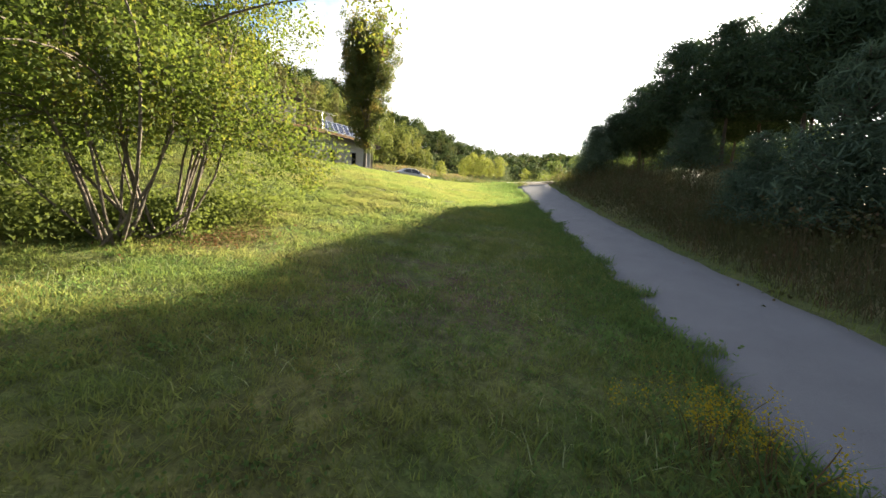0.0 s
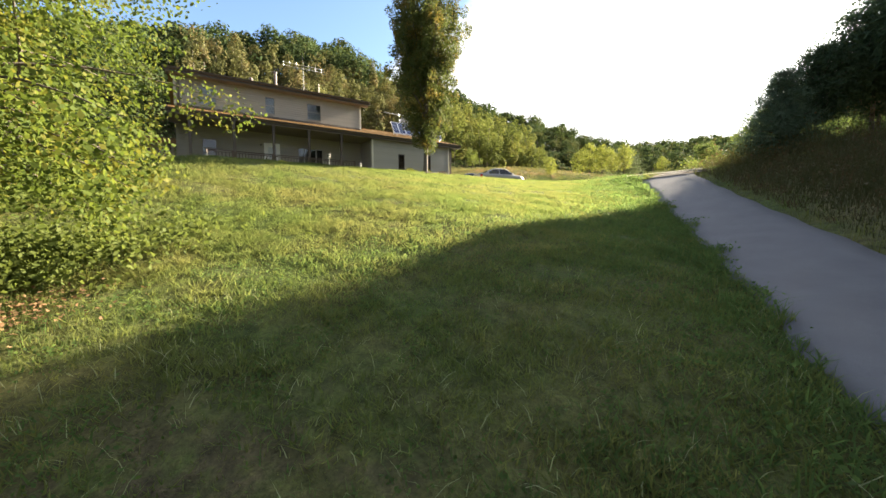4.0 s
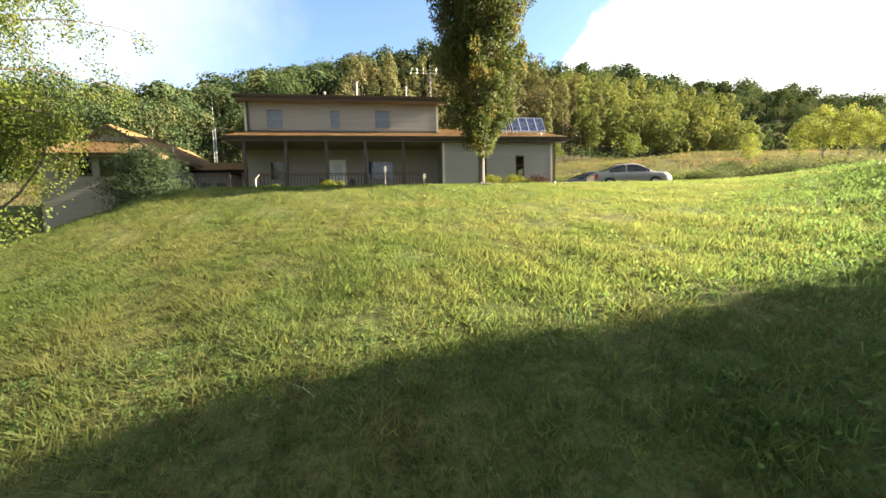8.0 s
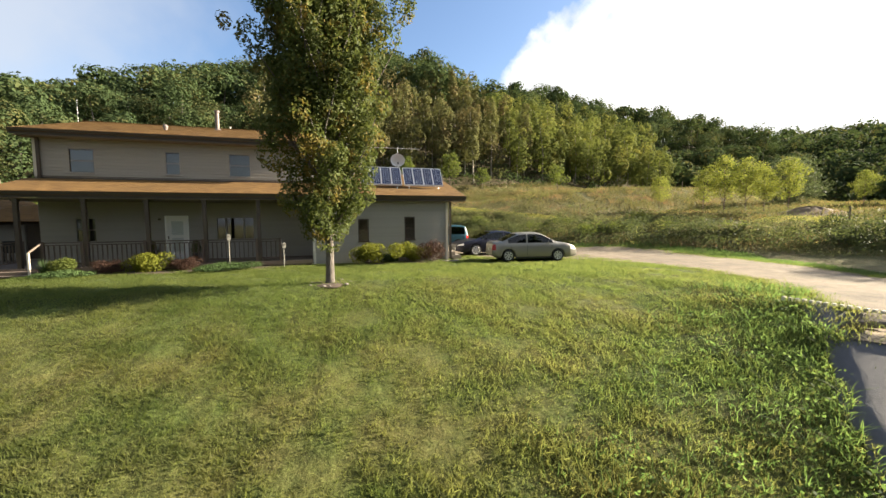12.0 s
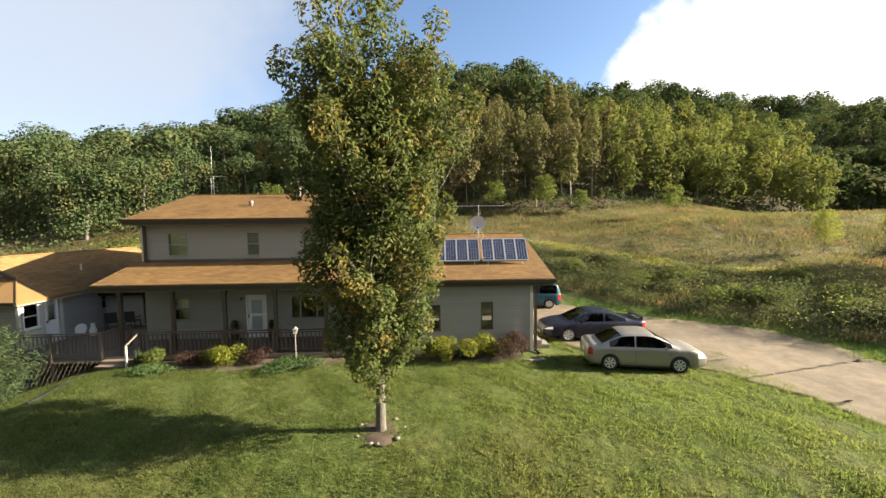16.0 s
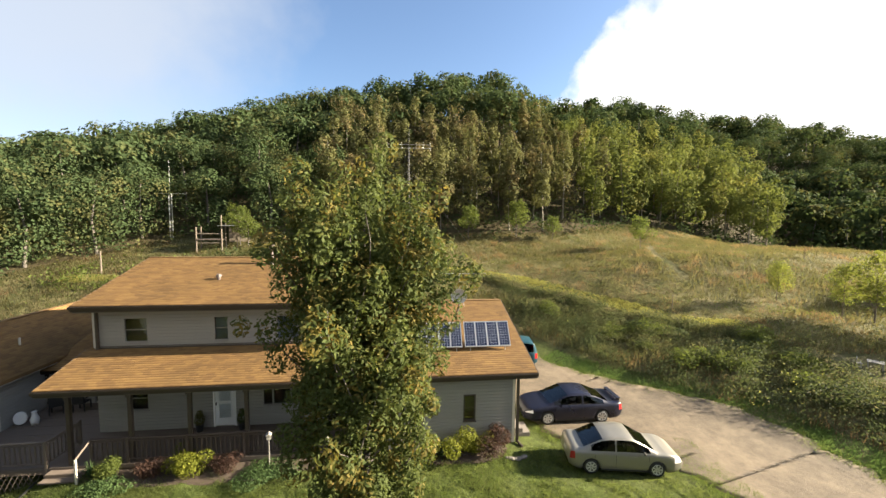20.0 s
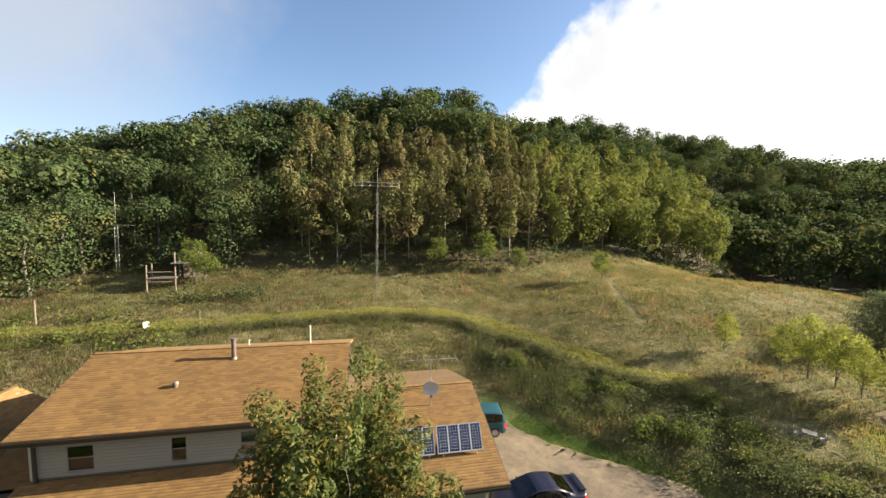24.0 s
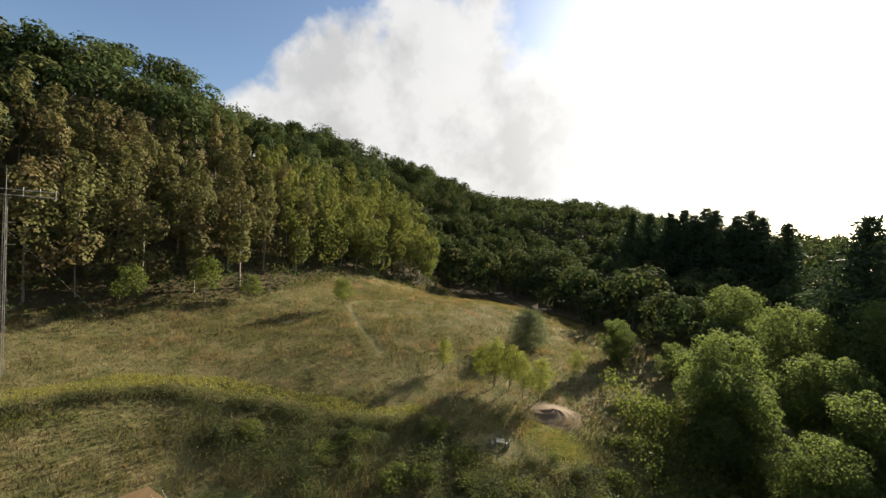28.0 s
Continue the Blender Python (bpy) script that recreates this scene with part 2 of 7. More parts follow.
def glass_material(name, tint, rough=0.02, slant=1.65):
    """Clear tinted glass: light passes, and the surface mirrors more at a slant."""
    m, t, b = material(name)
    clear = t.nodes.new("ShaderNodeBsdfTransparent")
    clear.inputs["Color"].default_value = (*tint, 1)
    gloss = node(t, "ShaderNodeBsdfGlossy", Roughness=rough)
    wave = node(t, "ShaderNodeBump", Strength=0.04, Distance=0.02)
    link(t, noise_node(t, coords(t), 2.5, 2.0), wave.inputs["Height"])
    link(t, wave.outputs[0], gloss.inputs["Normal"])
    fres = node(t, "ShaderNodeFresnel", IOR=slant)
    both = t.nodes.new("ShaderNodeMixShader")
    link(t, fres.outputs[0], both.inputs[0])
    link(t, clear.outputs[0], both.inputs[1])
    link(t, gloss.outputs[0], both.inputs[2])
    link(t, both.outputs[0], t.nodes["Material Output"].inputs["Surface"])
    return m


def shingle_material():
    m, t, b = material("asphalt_shingle")
    geo = t.nodes.new("ShaderNodeNewGeometry").outputs["Random Per Island"]
    info = t.nodes.new("ShaderNodeObjectInfo").outputs["Random"]
    v = coords(t)
    tone = math_node(t, "FRACT", math_node(t, "ADD", geo, info))
    grit, stain = noise_node(t, v, 160.0, 3.0, 0.8), noise_node(t, v, 0.6, 5.0)
    col = mix(t, tone, (0.14, 0.076, 0.025), (0.205, 0.117, 0.037))
    col = mix(t, 1.0, col, ramp(t, grit, [(0.3, 0.7), (0.7, 1.25)]), "MULTIPLY")
    col = mix(t, 1.0, col, ramp(t, stain, [(0.3, 0.85), (0.7, 1.1)]), "MULTIPLY")
    link(t, col, b.inputs["Base Color"])
    b.inputs["Roughness"].default_value = 0.9
    bumped(t, grit, b, 0.5, 0.006)
    return m


TURF, ASPHALT, GRAVEL = ground_material(), asphalt_material(), gravel_material()
SHINGLE = shingle_material()
SIDING = worn("tan_siding", (0.295, 0.276, 0.242), 0.6, spread=0.1, islands=0.08)
TRIM_DARK = worn("brown_trim", (0.055, 0.04, 0.03), 0.5)
TRIM_LIGHT = worn("almond_trim", (0.55, 0.51, 0.44), 0.5)
WINDOW_TRIM = worn("taupe_vinyl", (0.27, 0.25, 0.225), 0.5)
WHITE = worn("white_paint", (0.8, 0.79, 0.76), 0.45)
RAIL_BROWN = worn("brown_stained_wood", (0.085, 0.06, 0.047), 0.75, spread=0.25, islands=0.15)
DECK = worn("weathered_deck_wood", (0.135, 0.105, 0.083), 0.8, spread=0.25, islands=0.25)
SOFFIT = worn("soffit", (0.16, 0.13, 0.10), 0.7)
GLASS = glass_material("window_glass", (0.78, 0.82, 0.84), 0.03, 1.75)
BLIND = worn("grey_window_blind", (0.4, 0.41, 0.43), 0.8)
CAR_GLASS = glass_material("car_glass", (0.22, 0.25, 0.26))
FLUE = worn("dull_flue_metal", (0.13, 0.105, 0.095), 0.55, 0.4)
STEEL = worn("galvanised_steel", (0.45, 0.45, 0.45), 0.4, 0.9)
POLE = worn("weathered_pole", (0.16, 0.13, 0.10), 0.85, spread=0.25)
STEM_BARK = bark_material("stem_bark", (0.055, 0.043, 0.032), (0.16, 0.13, 0.095))
BARK = bark_material("grey_bark", (0.055, 0.047, 0.04), (0.15, 0.13, 0.11))
PALE_BARK = bark_material("pale_bark", (0.12, 0.105, 0.085), (0.29, 0.26, 0.21))
PINE_BARK = bark_material("pine_bark", (0.04, 0.03, 0.025), (0.12, 0.09, 0.07))
OAK = leafy("oak_leaf", (0.024, 0.044, 0.021), (0.074, 0.1, 0.042), (0.112, 0.106, 0.042), 0.11, 0.3, 0.9, speckle=0.16, gloss=0.02)
ASPEN = leafy("aspen_leaf", (0.06, 0.07, 0.03), (0.145, 0.142, 0.058), (0.158, 0.12, 0.062), 0.09, 0.3, 0.8, speckle=0.18, gloss=0.02)
POPLAR = leafy("poplar_leaf", (0.06, 0.085, 0.026), (0.165, 0.182, 0.055), (0.19, 0.18, 0.055), 0.09, 0.4, 0.75, speckle=0.18, gloss=0.02)
FIELD_LEAF = leafy("field_tree_leaf", (0.048, 0.078, 0.028), (0.125, 0.152, 0.053), None, 0.5, 0.52, shine=1.25, speckle=0.4, gloss=0.03)
SUMAC = leafy("yellow_leaf", (0.075, 0.105, 0.026), (0.2, 0.21, 0.048), None, 0.5, 0.5, shine=1.25)
MAPLE = leafy("maple_leaf", (0.03, 0.05, 0.018), (0.125, 0.146, 0.045), (0.21, 0.15, 0.042), 0.5, 0.42, speckle=0.4)
BOXELDER = leafy("box_elder_leaf", (0.05, 0.08, 0.018), (0.125, 0.158, 0.032), (0.175, 0.165, 0.034), 0.5, 0.5)
# pale needle tips, and haze put into the colour as a lighter blue-green
YOUNG_NEEDLE = leafy("young_pine_needle", (0.042, 0.07, 0.05), (0.105, 0.145, 0.098), None, 0.6, 0.3, gloss=0.02)
NEEDLE = leafy("pine_needle", (0.026, 0.048, 0.030), (0.062, 0.09, 0.05), None, 0.4, 0.2, gloss=0.02)
GRASS = leafy("grass_blade", (0.042, 0.067, 0.021), (0.12, 0.147, 0.047), None, 0.5, 0.6, lawn=True, shine=1.7)
RANK = leafy("rank_grass", (0.03, 0.06, 0.021), (0.1, 0.148, 0.05), None, 0.5, 0.58, shine=1.55)
TRAIL_GRASS = leafy("trail_grass_leaf", (0.13, 0.145, 0.05), (0.28, 0.26, 0.088), None, 0.4, 0.6, shine=1.25)
DRY_BLADE = leafy("bleached_grass", (0.16, 0.19, 0.09), (0.36, 0.38, 0.21), None, 0.6, 0.3)
WEED = leafy("field_weed", (0.043, 0.056, 0.025), (0.125, 0.107, 0.05), (0.185, 0.122, 0.074), 0.16, 0.6, shine=1.1)
# lighter, yellower copy of the weed colour, with sunlight put into it
SUNNY_WEED = leafy("sunlit_goldenrod_leaf", (0.1, 0.12, 0.042), (0.225, 0.215, 0.075), (0.26, 0.22, 0.115), 0.4, 0.6, shine=1.2)
BRUSH = leafy("brush_leaf", (0.058, 0.085, 0.024), (0.14, 0.165, 0.042), None, 0.3, 0.5)
BRAMBLE = leafy("bramble_leaf", (0.032, 0.05, 0.022), (0.1, 0.118, 0.052), None, 0.6, 0.45, speckle=0.3)
THICKET = leafy("thicket_leaf", (0.046, 0.062, 0.03), (0.132, 0.138, 0.066), (0.165, 0.142, 0.09), 0.4, 0.5, speckle=0.2, shine=1.15)
DARK_CEDAR = leafy("dark_cedar_needle", (0.022, 0.038, 0.018), (0.055, 0.078, 0.033), None, 0.4, 0.2)
CEDAR = leafy("cedar_needle", (0.055, 0.078, 0.045), (0.12, 0.145, 0.075), None, 0.4, 0.35)
DEAD_LEAF = leafy("fallen_leaf", (0.10, 0.058, 0.032), (0.24, 0.145, 0.075), None, 2.0, 0.2)
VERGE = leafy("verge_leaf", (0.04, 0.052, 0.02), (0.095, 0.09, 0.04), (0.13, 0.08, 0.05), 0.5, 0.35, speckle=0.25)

# ---- shared builders ----
def part(name, mesh, mat, parent=None, label=""):
    """Link a mesh or bmesh as one object, under a thing or part."""
    if isinstance(mesh, bmesh.types.BMesh):
        data = bpy.data.meshes.new(name)
        mesh.to_mesh(data)
        mesh.free()
        mesh = data
    ob = new(name, mesh)
    if mat is not None and not mesh.materials:
        mesh.materials.append(mat)
    if parent is not None:
        ob.parent = parent
    if label:
        ob["label"] = label
    return ob


def thing(name, label, category, at=(0, 0, 0), turn=0.0, group="", kind=""):
    ob = new(name)
    ob.empty_display_size = 0.2
    ob.matrix_basis = pose(*at, 0, 0, turn)
    return tagged(ob, label, category, group, kind)


def mesh_from(name, verts, faces, smooth=False):
    """A mesh from an array of points and an array of faces of one size."""
    verts, faces = np.asarray(verts, np.float32), np.asarray(faces, np.int32)
    data = bpy.data.meshes.new(name)
    data.vertices.add(len(verts))
    data.vertices.foreach_set("co", verts.ravel())
    n, k = faces.shape
    data.loops.add(n * k)
    data.loops.foreach_set("vertex_index", faces.ravel())
    data.polygons.add(n)
    data.polygons.foreach_set("loop_start", np.arange(0, n * k, k, dtype=np.int32))
    if smooth:
        data.polygons.foreach_set("use_smooth", np.ones(n, bool))
    data.update(calc_edges=True)
    return data


def step(a):
    a = np.clip(a, 0.0, 1.0)
    return a * a * (3 - 2 * a)


# ---- the lie of the land ----
def path_edge(y):
    """Left edge of the paved path."""
    y = np.clip(y, -30.0, 31.0)
    return 2.04 - 0.3146 * y - 0.0123 * y**2 + 0.0001 * y**3


def path_height(y):
    y = np.clip(y, -0.8, 30.3)
    return np.minimum(-0.109 + 0.0093 * y + 0.0057 * y**2, 5.1)


PATH_WIDE = 2.9


def hill_line(y):
    """Where the wooded bluff begins."""
    return -66.0 - 6.0 * step((y - 40.0) / 20.0) - 26.0 * step((y - 88.0) / 8.0)


def wood_line(y):
    """Front of the trees, which step forward of the bluff's foot beyond the annexe."""
    return hill_line(y) + 14.0 * step((-9.0 - y) / 12.0)


TALL = (8.0, 8.4, 19.0, 27.4, 31.6, 31.0, 34.2, 34.0, 22.6)
FAR = (18.1, 12.0)


def terrain(x, y):
    x, y = np.asarray(x, float), np.asarray(y, float)
    edge, low = path_edge(y), path_height(y)
    top = 5.2 - 1.9 * step((8.0 - y) / 8.0) * step((x + 31.0) / 3.0)
    s = np.clip((edge - 0.4 - x) / np.maximum(edge - 0.4 + 21.5, 4.0), 0.0, 1.0)
    s = s ** (1.0 + 0.75 * step((15.0 - y) / 9.0))
    soft = s - 0.10 * np.exp(-(((s - 1.0) / 0.12) ** 2)) * s
    z = low + (np.maximum(top, low) - low) * np.where(s >= 1.0, 1.0, soft + 0.10 * step((s - 0.80) / 0.20) * s)
    z = z - 0.3 * np.exp(-(((x + 11.5) / 4.0) ** 2) - ((y - 3.0) / 4.0) ** 2)
    side = x - edge - PATH_WIDE
    z = np.where(side > 0, low + 0.9 * step((side - 0.5) / 12.0), z)
    back, slant = -40.5 - x, -0.52 * (x + 35.5) + 0.854 * (y - 30.5)
    d = np.maximum(2.5 * np.logaddexp(back / 2.5, slant / 2.5), 0.0)
    gain = 1.2 * step(d / 17.0) + 7.6 * (1 - np.exp(-d / 27.0)) - 1.2 * step((d - 22.0) / 30.0)
    gain = gain - 5.0 * step((slant - 42.0) / 25.0)
    gain = gain * (1.0 - 0.47 * step((x + 50.0) / 12.0))
    east = step((-13.0 - x) / 9.0)
    z = z + np.where(d > 0, gain, 0.0) * east
    tall = np.interp(y, (-110.0, -60.0, -20.0, 10.0, 40.0, 70.0, 100.0, 130.0, 170.0), TALL)
    z = z + tall * step((hill_line(y) * 0.6 - 17.0 - x) / 64.0) * (1 - step((y - 150.0) / 70.0))
    z = z + (FAR[0] + FAR[1] * step((-x - 20.0) / 90.0)) * step((y - 120.0) / 130.0)
    return z


def graded(lo, a, b, hi, fine, grow):
    """Coordinates that are fine between a and b and grow coarser outwards."""
    mid = list(np.arange(a, b + 1e-6, fine))
    out, s, v = [], fine, b
    while v < hi:
        s *= grow
        v += s
        out.append(v)
    left, s, v = [], fine, a
    while v > lo:
        s *= grow
        v -= s
        left.append(v)
    return np.array(left[::-1] + mid + out)


def build_ground():
    xs, ys = graded(-1800, -70, 12, 1500, 0.5, 1.16), graded(-1500, -16, 62, 1800, 0.5, 1.16)
    gx, gy = np.meshgrid(xs, ys)
    gz = terrain(gx, gy)
    bumps = 0.05 * np.sin(gx * 1.9 + np.sin(gy * 1.3) * 2) * np.sin(gy * 1.7 + np.cos(gx * 0.9) * 2)
    across = gx - path_edge(gy)
    on_path = (across > -0.35) & (across < PATH_WIDE + 0.35) & (gy < 31)
    gz = gz + np.where(on_path, -0.07, bumps * 0.6)
    nx, ny = len(xs), len(ys)
    idx = np.arange(nx * ny).reshape(ny, nx)
    faces = np.stack([idx[:-1, :-1], idx[:-1, 1:], idx[1:, 1:], idx[1:, :-1]], -1).reshape(-1, 4)
    data = mesh_from("ground", np.stack([gx, gy, gz], -1).reshape(-1, 3), faces, True)
    mown = step((gx + 41.5) / 1.5) * step((38.0 - gy) / 2.0) * step((path_edge(gy) + PATH_WIDE + 1.2 - gx) / 0.6) * step((gy + 12) / 6)
    mown = mown * (1 - step((-0.52 * (gx + 35.5) + 0.854 * (gy - 30.5) - 1.0) / 1.2))
    mown = np.clip(mown + 0.8 * np.exp(-(((gx + 16) / 30) ** 4)) * step((gy - 200) / 5), 0, 1)
    woods = step((wood_line(gy) + 1.5 - gx) / 2.0) + step((gy - 92.0 + 1.5 * np.sin(gx * 0.4)) / 4.0)
    layer = data.attributes.new("wooded", "FLOAT", "POINT")
    layer.data.foreach_set("value", np.clip(woods, 0, 1).ravel().astype(np.float32))
    layer = data.attributes.new("mown", "FLOAT", "POINT")
    layer.data.foreach_set("value", mown.ravel().astype(np.float32))
    return tagged(part("ground", data, TURF), "grassy hillside with mown lawn and rough meadow", "ground", kind="structure")


def ribbon(name, left, right, mat, lift, label, category, thick=0.09, cuts=6):
    """A paved strip between two edges (lists of x, y), with a turned-down rim."""
    left, right = np.array(left), np.array(right)
    w = np.linspace(0, 1, cuts + 1)
    grid = left[:, None, :] * (1 - w[None, :, None]) + right[:, None, :] * w[None, :, None]
    z = terrain(grid[..., 0], grid[..., 1]) + lift
    pts = np.concatenate([grid, z[..., None]], -1)
    rim = pts[:, [0, -1]].copy()
    rim[..., 2] -= thick
    pts = np.concatenate([rim[:, :1], pts, rim[:, 1:]], 1)
    n, k = pts.shape[:2]
    idx = np.arange(n * k).reshape(n, k)
    faces = np.stack([idx[:-1, :-1], idx[:-1, 1:], idx[1:, 1:], idx[1:, :-1]], -1).reshape(-1, 4)
    return tagged(part(name, mesh_from(name, pts.reshape(-1, 3), faces), mat), label, category, kind="structure")


def smooth_line(points, n):
    """n points along a Catmull-Rom line."""
    p = np.array([points[0], *points, points[-1]], float)
    out = []
    for u in np.linspace(0, len(points) - 1 - 1e-6, n):
        i, f = int(u), u - int(u)
        a, b, c, d = p[i : i + 4]
        out.append(0.5 * (2 * b + (c - a) * f + (2 * a - 5 * b + 4 * c - d) * f**2 + (3 * b - a - 3 * c + d) * f**3))
    return np.array(out)


build_ground()
along = np.linspace(-30, 30.5, 160)
wobble = 0.07 * np.sin(along * 2.3) + 0.05 * np.sin(along * 5.1 + 1)
ribbon("path", np.stack([path_edge(along) + wobble, along], -1), np.stack([path_edge(along) + PATH_WIDE + 0.05 * np.sin(along * 3.1), along], -1), ASPHALT, 0.012, "grey asphalt footpath with ragged grassy edges", "path")
DRIVE_FRONT = [(-40, 25.4), (-34, 25.3), (-28.4, 25.9), (-26.2, 28.9), (-23.7, 31.1), (-19.6, 32.2), (-16.3, 30.9), (-13.9, 28.6)]
DRIVE_BACK = [(-40, 27.5), (-35.5, 30), (-32.9, 32.4), (-29, 36.2), (-25, 37.3), (-21.5, 37.3), (-15.5, 35.6), (-10.8, 28.9)]


def ragged(line, seed):
    """The line with an uneven, crumbling edge."""
    rng = np.random.default_rng(seed)
    u = np.arange(len(line))
    return line + (0.16 * np.sin(u * 0.37 + seed) + 0.10 * np.sin(u * 0.93 + 2 * seed) + 0.07 * rng.normal(size=len(line)))[:, None] * np.array([0.35, 0.9])


DRIVE_EDGES = ragged(smooth_line(DRIVE_FRONT, 200), 1), ragged(smooth_line(DRIVE_BACK, 200), 2)
ribbon("driveway", *DRIVE_EDGES, GRAVEL, 0.042, "tan dirt and gravel driveway with worn grassy edges", "driveway", 0.05, cuts=20)

# ---- plants ----
LEAF_SHAPES = {
    "diamond": ([(0, -0.5, 0), (0.32, 0, 0.08), (0, 0.5, 0), (-0.32, 0, 0.08)], [(0, 1, 2, 3)]),
    "clump": ([(-0.5, -0.35, 0.1), (0.15, -0.5, -0.08), (0.5, 0.3, 0.1), (-0.2, 0.5, -0.08)], [(0, 1, 2, 3)]),
    "needle": ([(-0.07, -0.5, 0), (0.07, -0.5, 0), (0.04, 0.5, 0.06), (-0.04, 0.5, 0.06)], [(0, 1, 2, 3)]),
    "maple": ([(0, -0.5, 0), (0.22, -0.12, 0.03), (0.5, 0.08, 0.12), (0.16, 0.2, 0.0), (0, 0.55, 0.05), (-0.16, 0.2, 0.0), (-0.5, 0.08, 0.12), (-0.22, -0.12, 0.03)], [(0, 1, 3, 5), (1, 2, 3, 1), (3, 4, 5, 3), (5, 6, 7, 5)]),
}


def leaf_arrays(centres, normals, sizes, shape, rng):
    """Points and faces of one leaf at each centre, facing its normal, turned at random."""
    verts, faces = LEAF_SHAPES[shape]
    if shape == "maple":
        faces = [(0, 1, 3, 4), (0, 4, 5, 7)]
    tpl = np.array(verts)
    n = normals / np.linalg.norm(normals, axis=1, keepdims=True)
    a = np.cross(n, rng.normal(size=n.shape))
    a /= np.linalg.norm(a, axis=1, keepdims=True)
    b = np.cross(n, a)
    frame3 = np.stack([a, b, n], 1)
    pts = centres[:, None, :] + np.einsum("kj,njc->nkc", tpl, frame3) * sizes[:, None, None]
    k = len(tpl)
    idx = (np.arange(len(centres)) * k)[:, None, None] + np.array(faces)[None]
    return pts.reshape(-1, 3), idx.reshape(-1, 4)


def shell(blobs, n, rng, inner=0.55, up=0.25, wild=0.7):
    """n leaf places on the outer parts of the blobs (x, y, z, radius, squash), with their normals."""
    blobs = np.array(blobs, float)
    w = blobs[:, 3] ** 2
    pick = rng.choice(len(blobs), n, p=w / w.sum())
    d = rng.normal(size=(n, 3))
    d /= np.linalg.norm(d, axis=1, keepdims=True)
    r = blobs[pick, 3] * (inner + (1.04 - inner) * rng.random(n) ** 0.5)
    off = d * r[:, None]
    off[:, 2] *= blobs[pick, 4]
    return blobs[pick, :3] + off, d + wild * rng.normal(size=(n, 3)) + (0, 0, up)


def tube(line, radii, sides=7):
    """A tapered tube along a line of points."""
    line = np.array(line, float)
    pts, n = [], len(line)
    for i in range(n):
        t = line[min(i + 1, n - 1)] - line[max(i - 1, 0)]
        t = t / (np.linalg.norm(t) + 1e-9)
        a = np.cross(t, (0.3, 1.0, 0.2))
        a /= np.linalg.norm(a) + 1e-9
        b = np.cross(t, a)
        ang = np.linspace(0, 2 * np.pi, sides, endpoint=False)
        pts.append(line[i] + radii[i] * (np.cos(ang)[:, None] * a + np.sin(ang)[:, None] * b))
    pts = np.array(pts)
    idx = np.arange(n * sides).reshape(n, sides)
    nxt = np.roll(idx, -1, 1)
    faces = np.stack([idx[:-1], nxt[:-1], nxt[1:], idx[1:]], -1).reshape(-1, 4)
    return pts.reshape(-1, 3), faces


def joined(pieces):
    verts, faces, base = [], [], 0
    for v, f in pieces:
        verts.append(v)
        faces.append(f + base)
        base += len(v)
    return np.concatenate(verts), np.concatenate(faces)


def bent(a, b, rng, bow=0.08, n=5):
    """A slightly bent line from a to b."""
    a, b = np.array(a, float), np.array(b, float)
    u = np.linspace(0, 1, n)[:, None]
    side = rng.normal(size=3) * np.linalg.norm(b - a) * bow
    return a + (b - a) * u + side * np.sin(u * np.pi) + rng.normal(size=(n, 3)) * 0.012 * np.linalg.norm(b - a) * u


def crown_blobs(height, base, width, count, rng, top=0.35, lump=0.5):
    """Lumps of a crown between base and height, widest below the middle."""
    out = []
    for i in range(count):
        u = (i + 0.5) / count
        z = base + (height - base) * u
        reach = width * (1 - (abs(u - top) / (1.06 - top if u > top else top + 0.25)) ** 2) ** 0.5 if abs(u - top) < 1 else 0.2
        ang = i * 2.399 + rng.random()
        r = max(reach * (lump + 0.18 * rng.random()), 0.5 * lump * width)
        off = max(reach - r * 0.8, 0) * (0.55 + 0.6 * rng.random() if lump > 0.4 else rng.uniform(0.3, 1.28))
        out.append((off * math.cos(ang), off * math.sin(ang), z, r, 0.85))
    return out


def tree(name, label, seed, height, base, width, count, leaves, size, leaf_mat, bark_mat, shape="diamond", trunk=0.16, limbs=14, top=0.35, inner=0.45, at=(0, 0, 0), group="", lump=0.5):
    """A broad-leaved tree: trunk with limbs, and a crown of single leaves or clumps."""
    rng = np.random.default_rng(seed)
    root = thing(name, label, "tree", at, 0.0, group)
    blobs = crown_blobs(height, base, width, count, rng, top, lump)
    stem = bent((0, 0, -0.15), (0.1 * width * rng.normal(), 0.1 * width * rng.normal(), height * 0.93), rng, 0.02, 9)
    radii = trunk * np.linspace(1, 0.12, 9)
    radii[0] *= 1.35
    wood = [tube(stem, radii, 9)]
    for i in range(limbs):
        x, y, z, r, _ = blobs[int(i * len(blobs) / limbs)]
        j = min(max(int(z / height * 8) - 1, 1), 7)
        start = stem[j]
        wood.append(tube(bent(start, (x * 1.15, y * 1.15, z + 0.2 * r), rng, 0.1), np.linspace(radii[j] * 0.55, 0.012, 5), 5))
    part("trunk", mesh_from("trunk", *joined(wood), True), bark_mat, root)
    c, n = shell(blobs, leaves, rng, inner)
    v, f = leaf_arrays(c, n, size * (0.7 + 0.6 * rng.random(leaves)), shape, rng)
    part("crown", mesh_from("crown", v, f), leaf_mat, root)
    return root


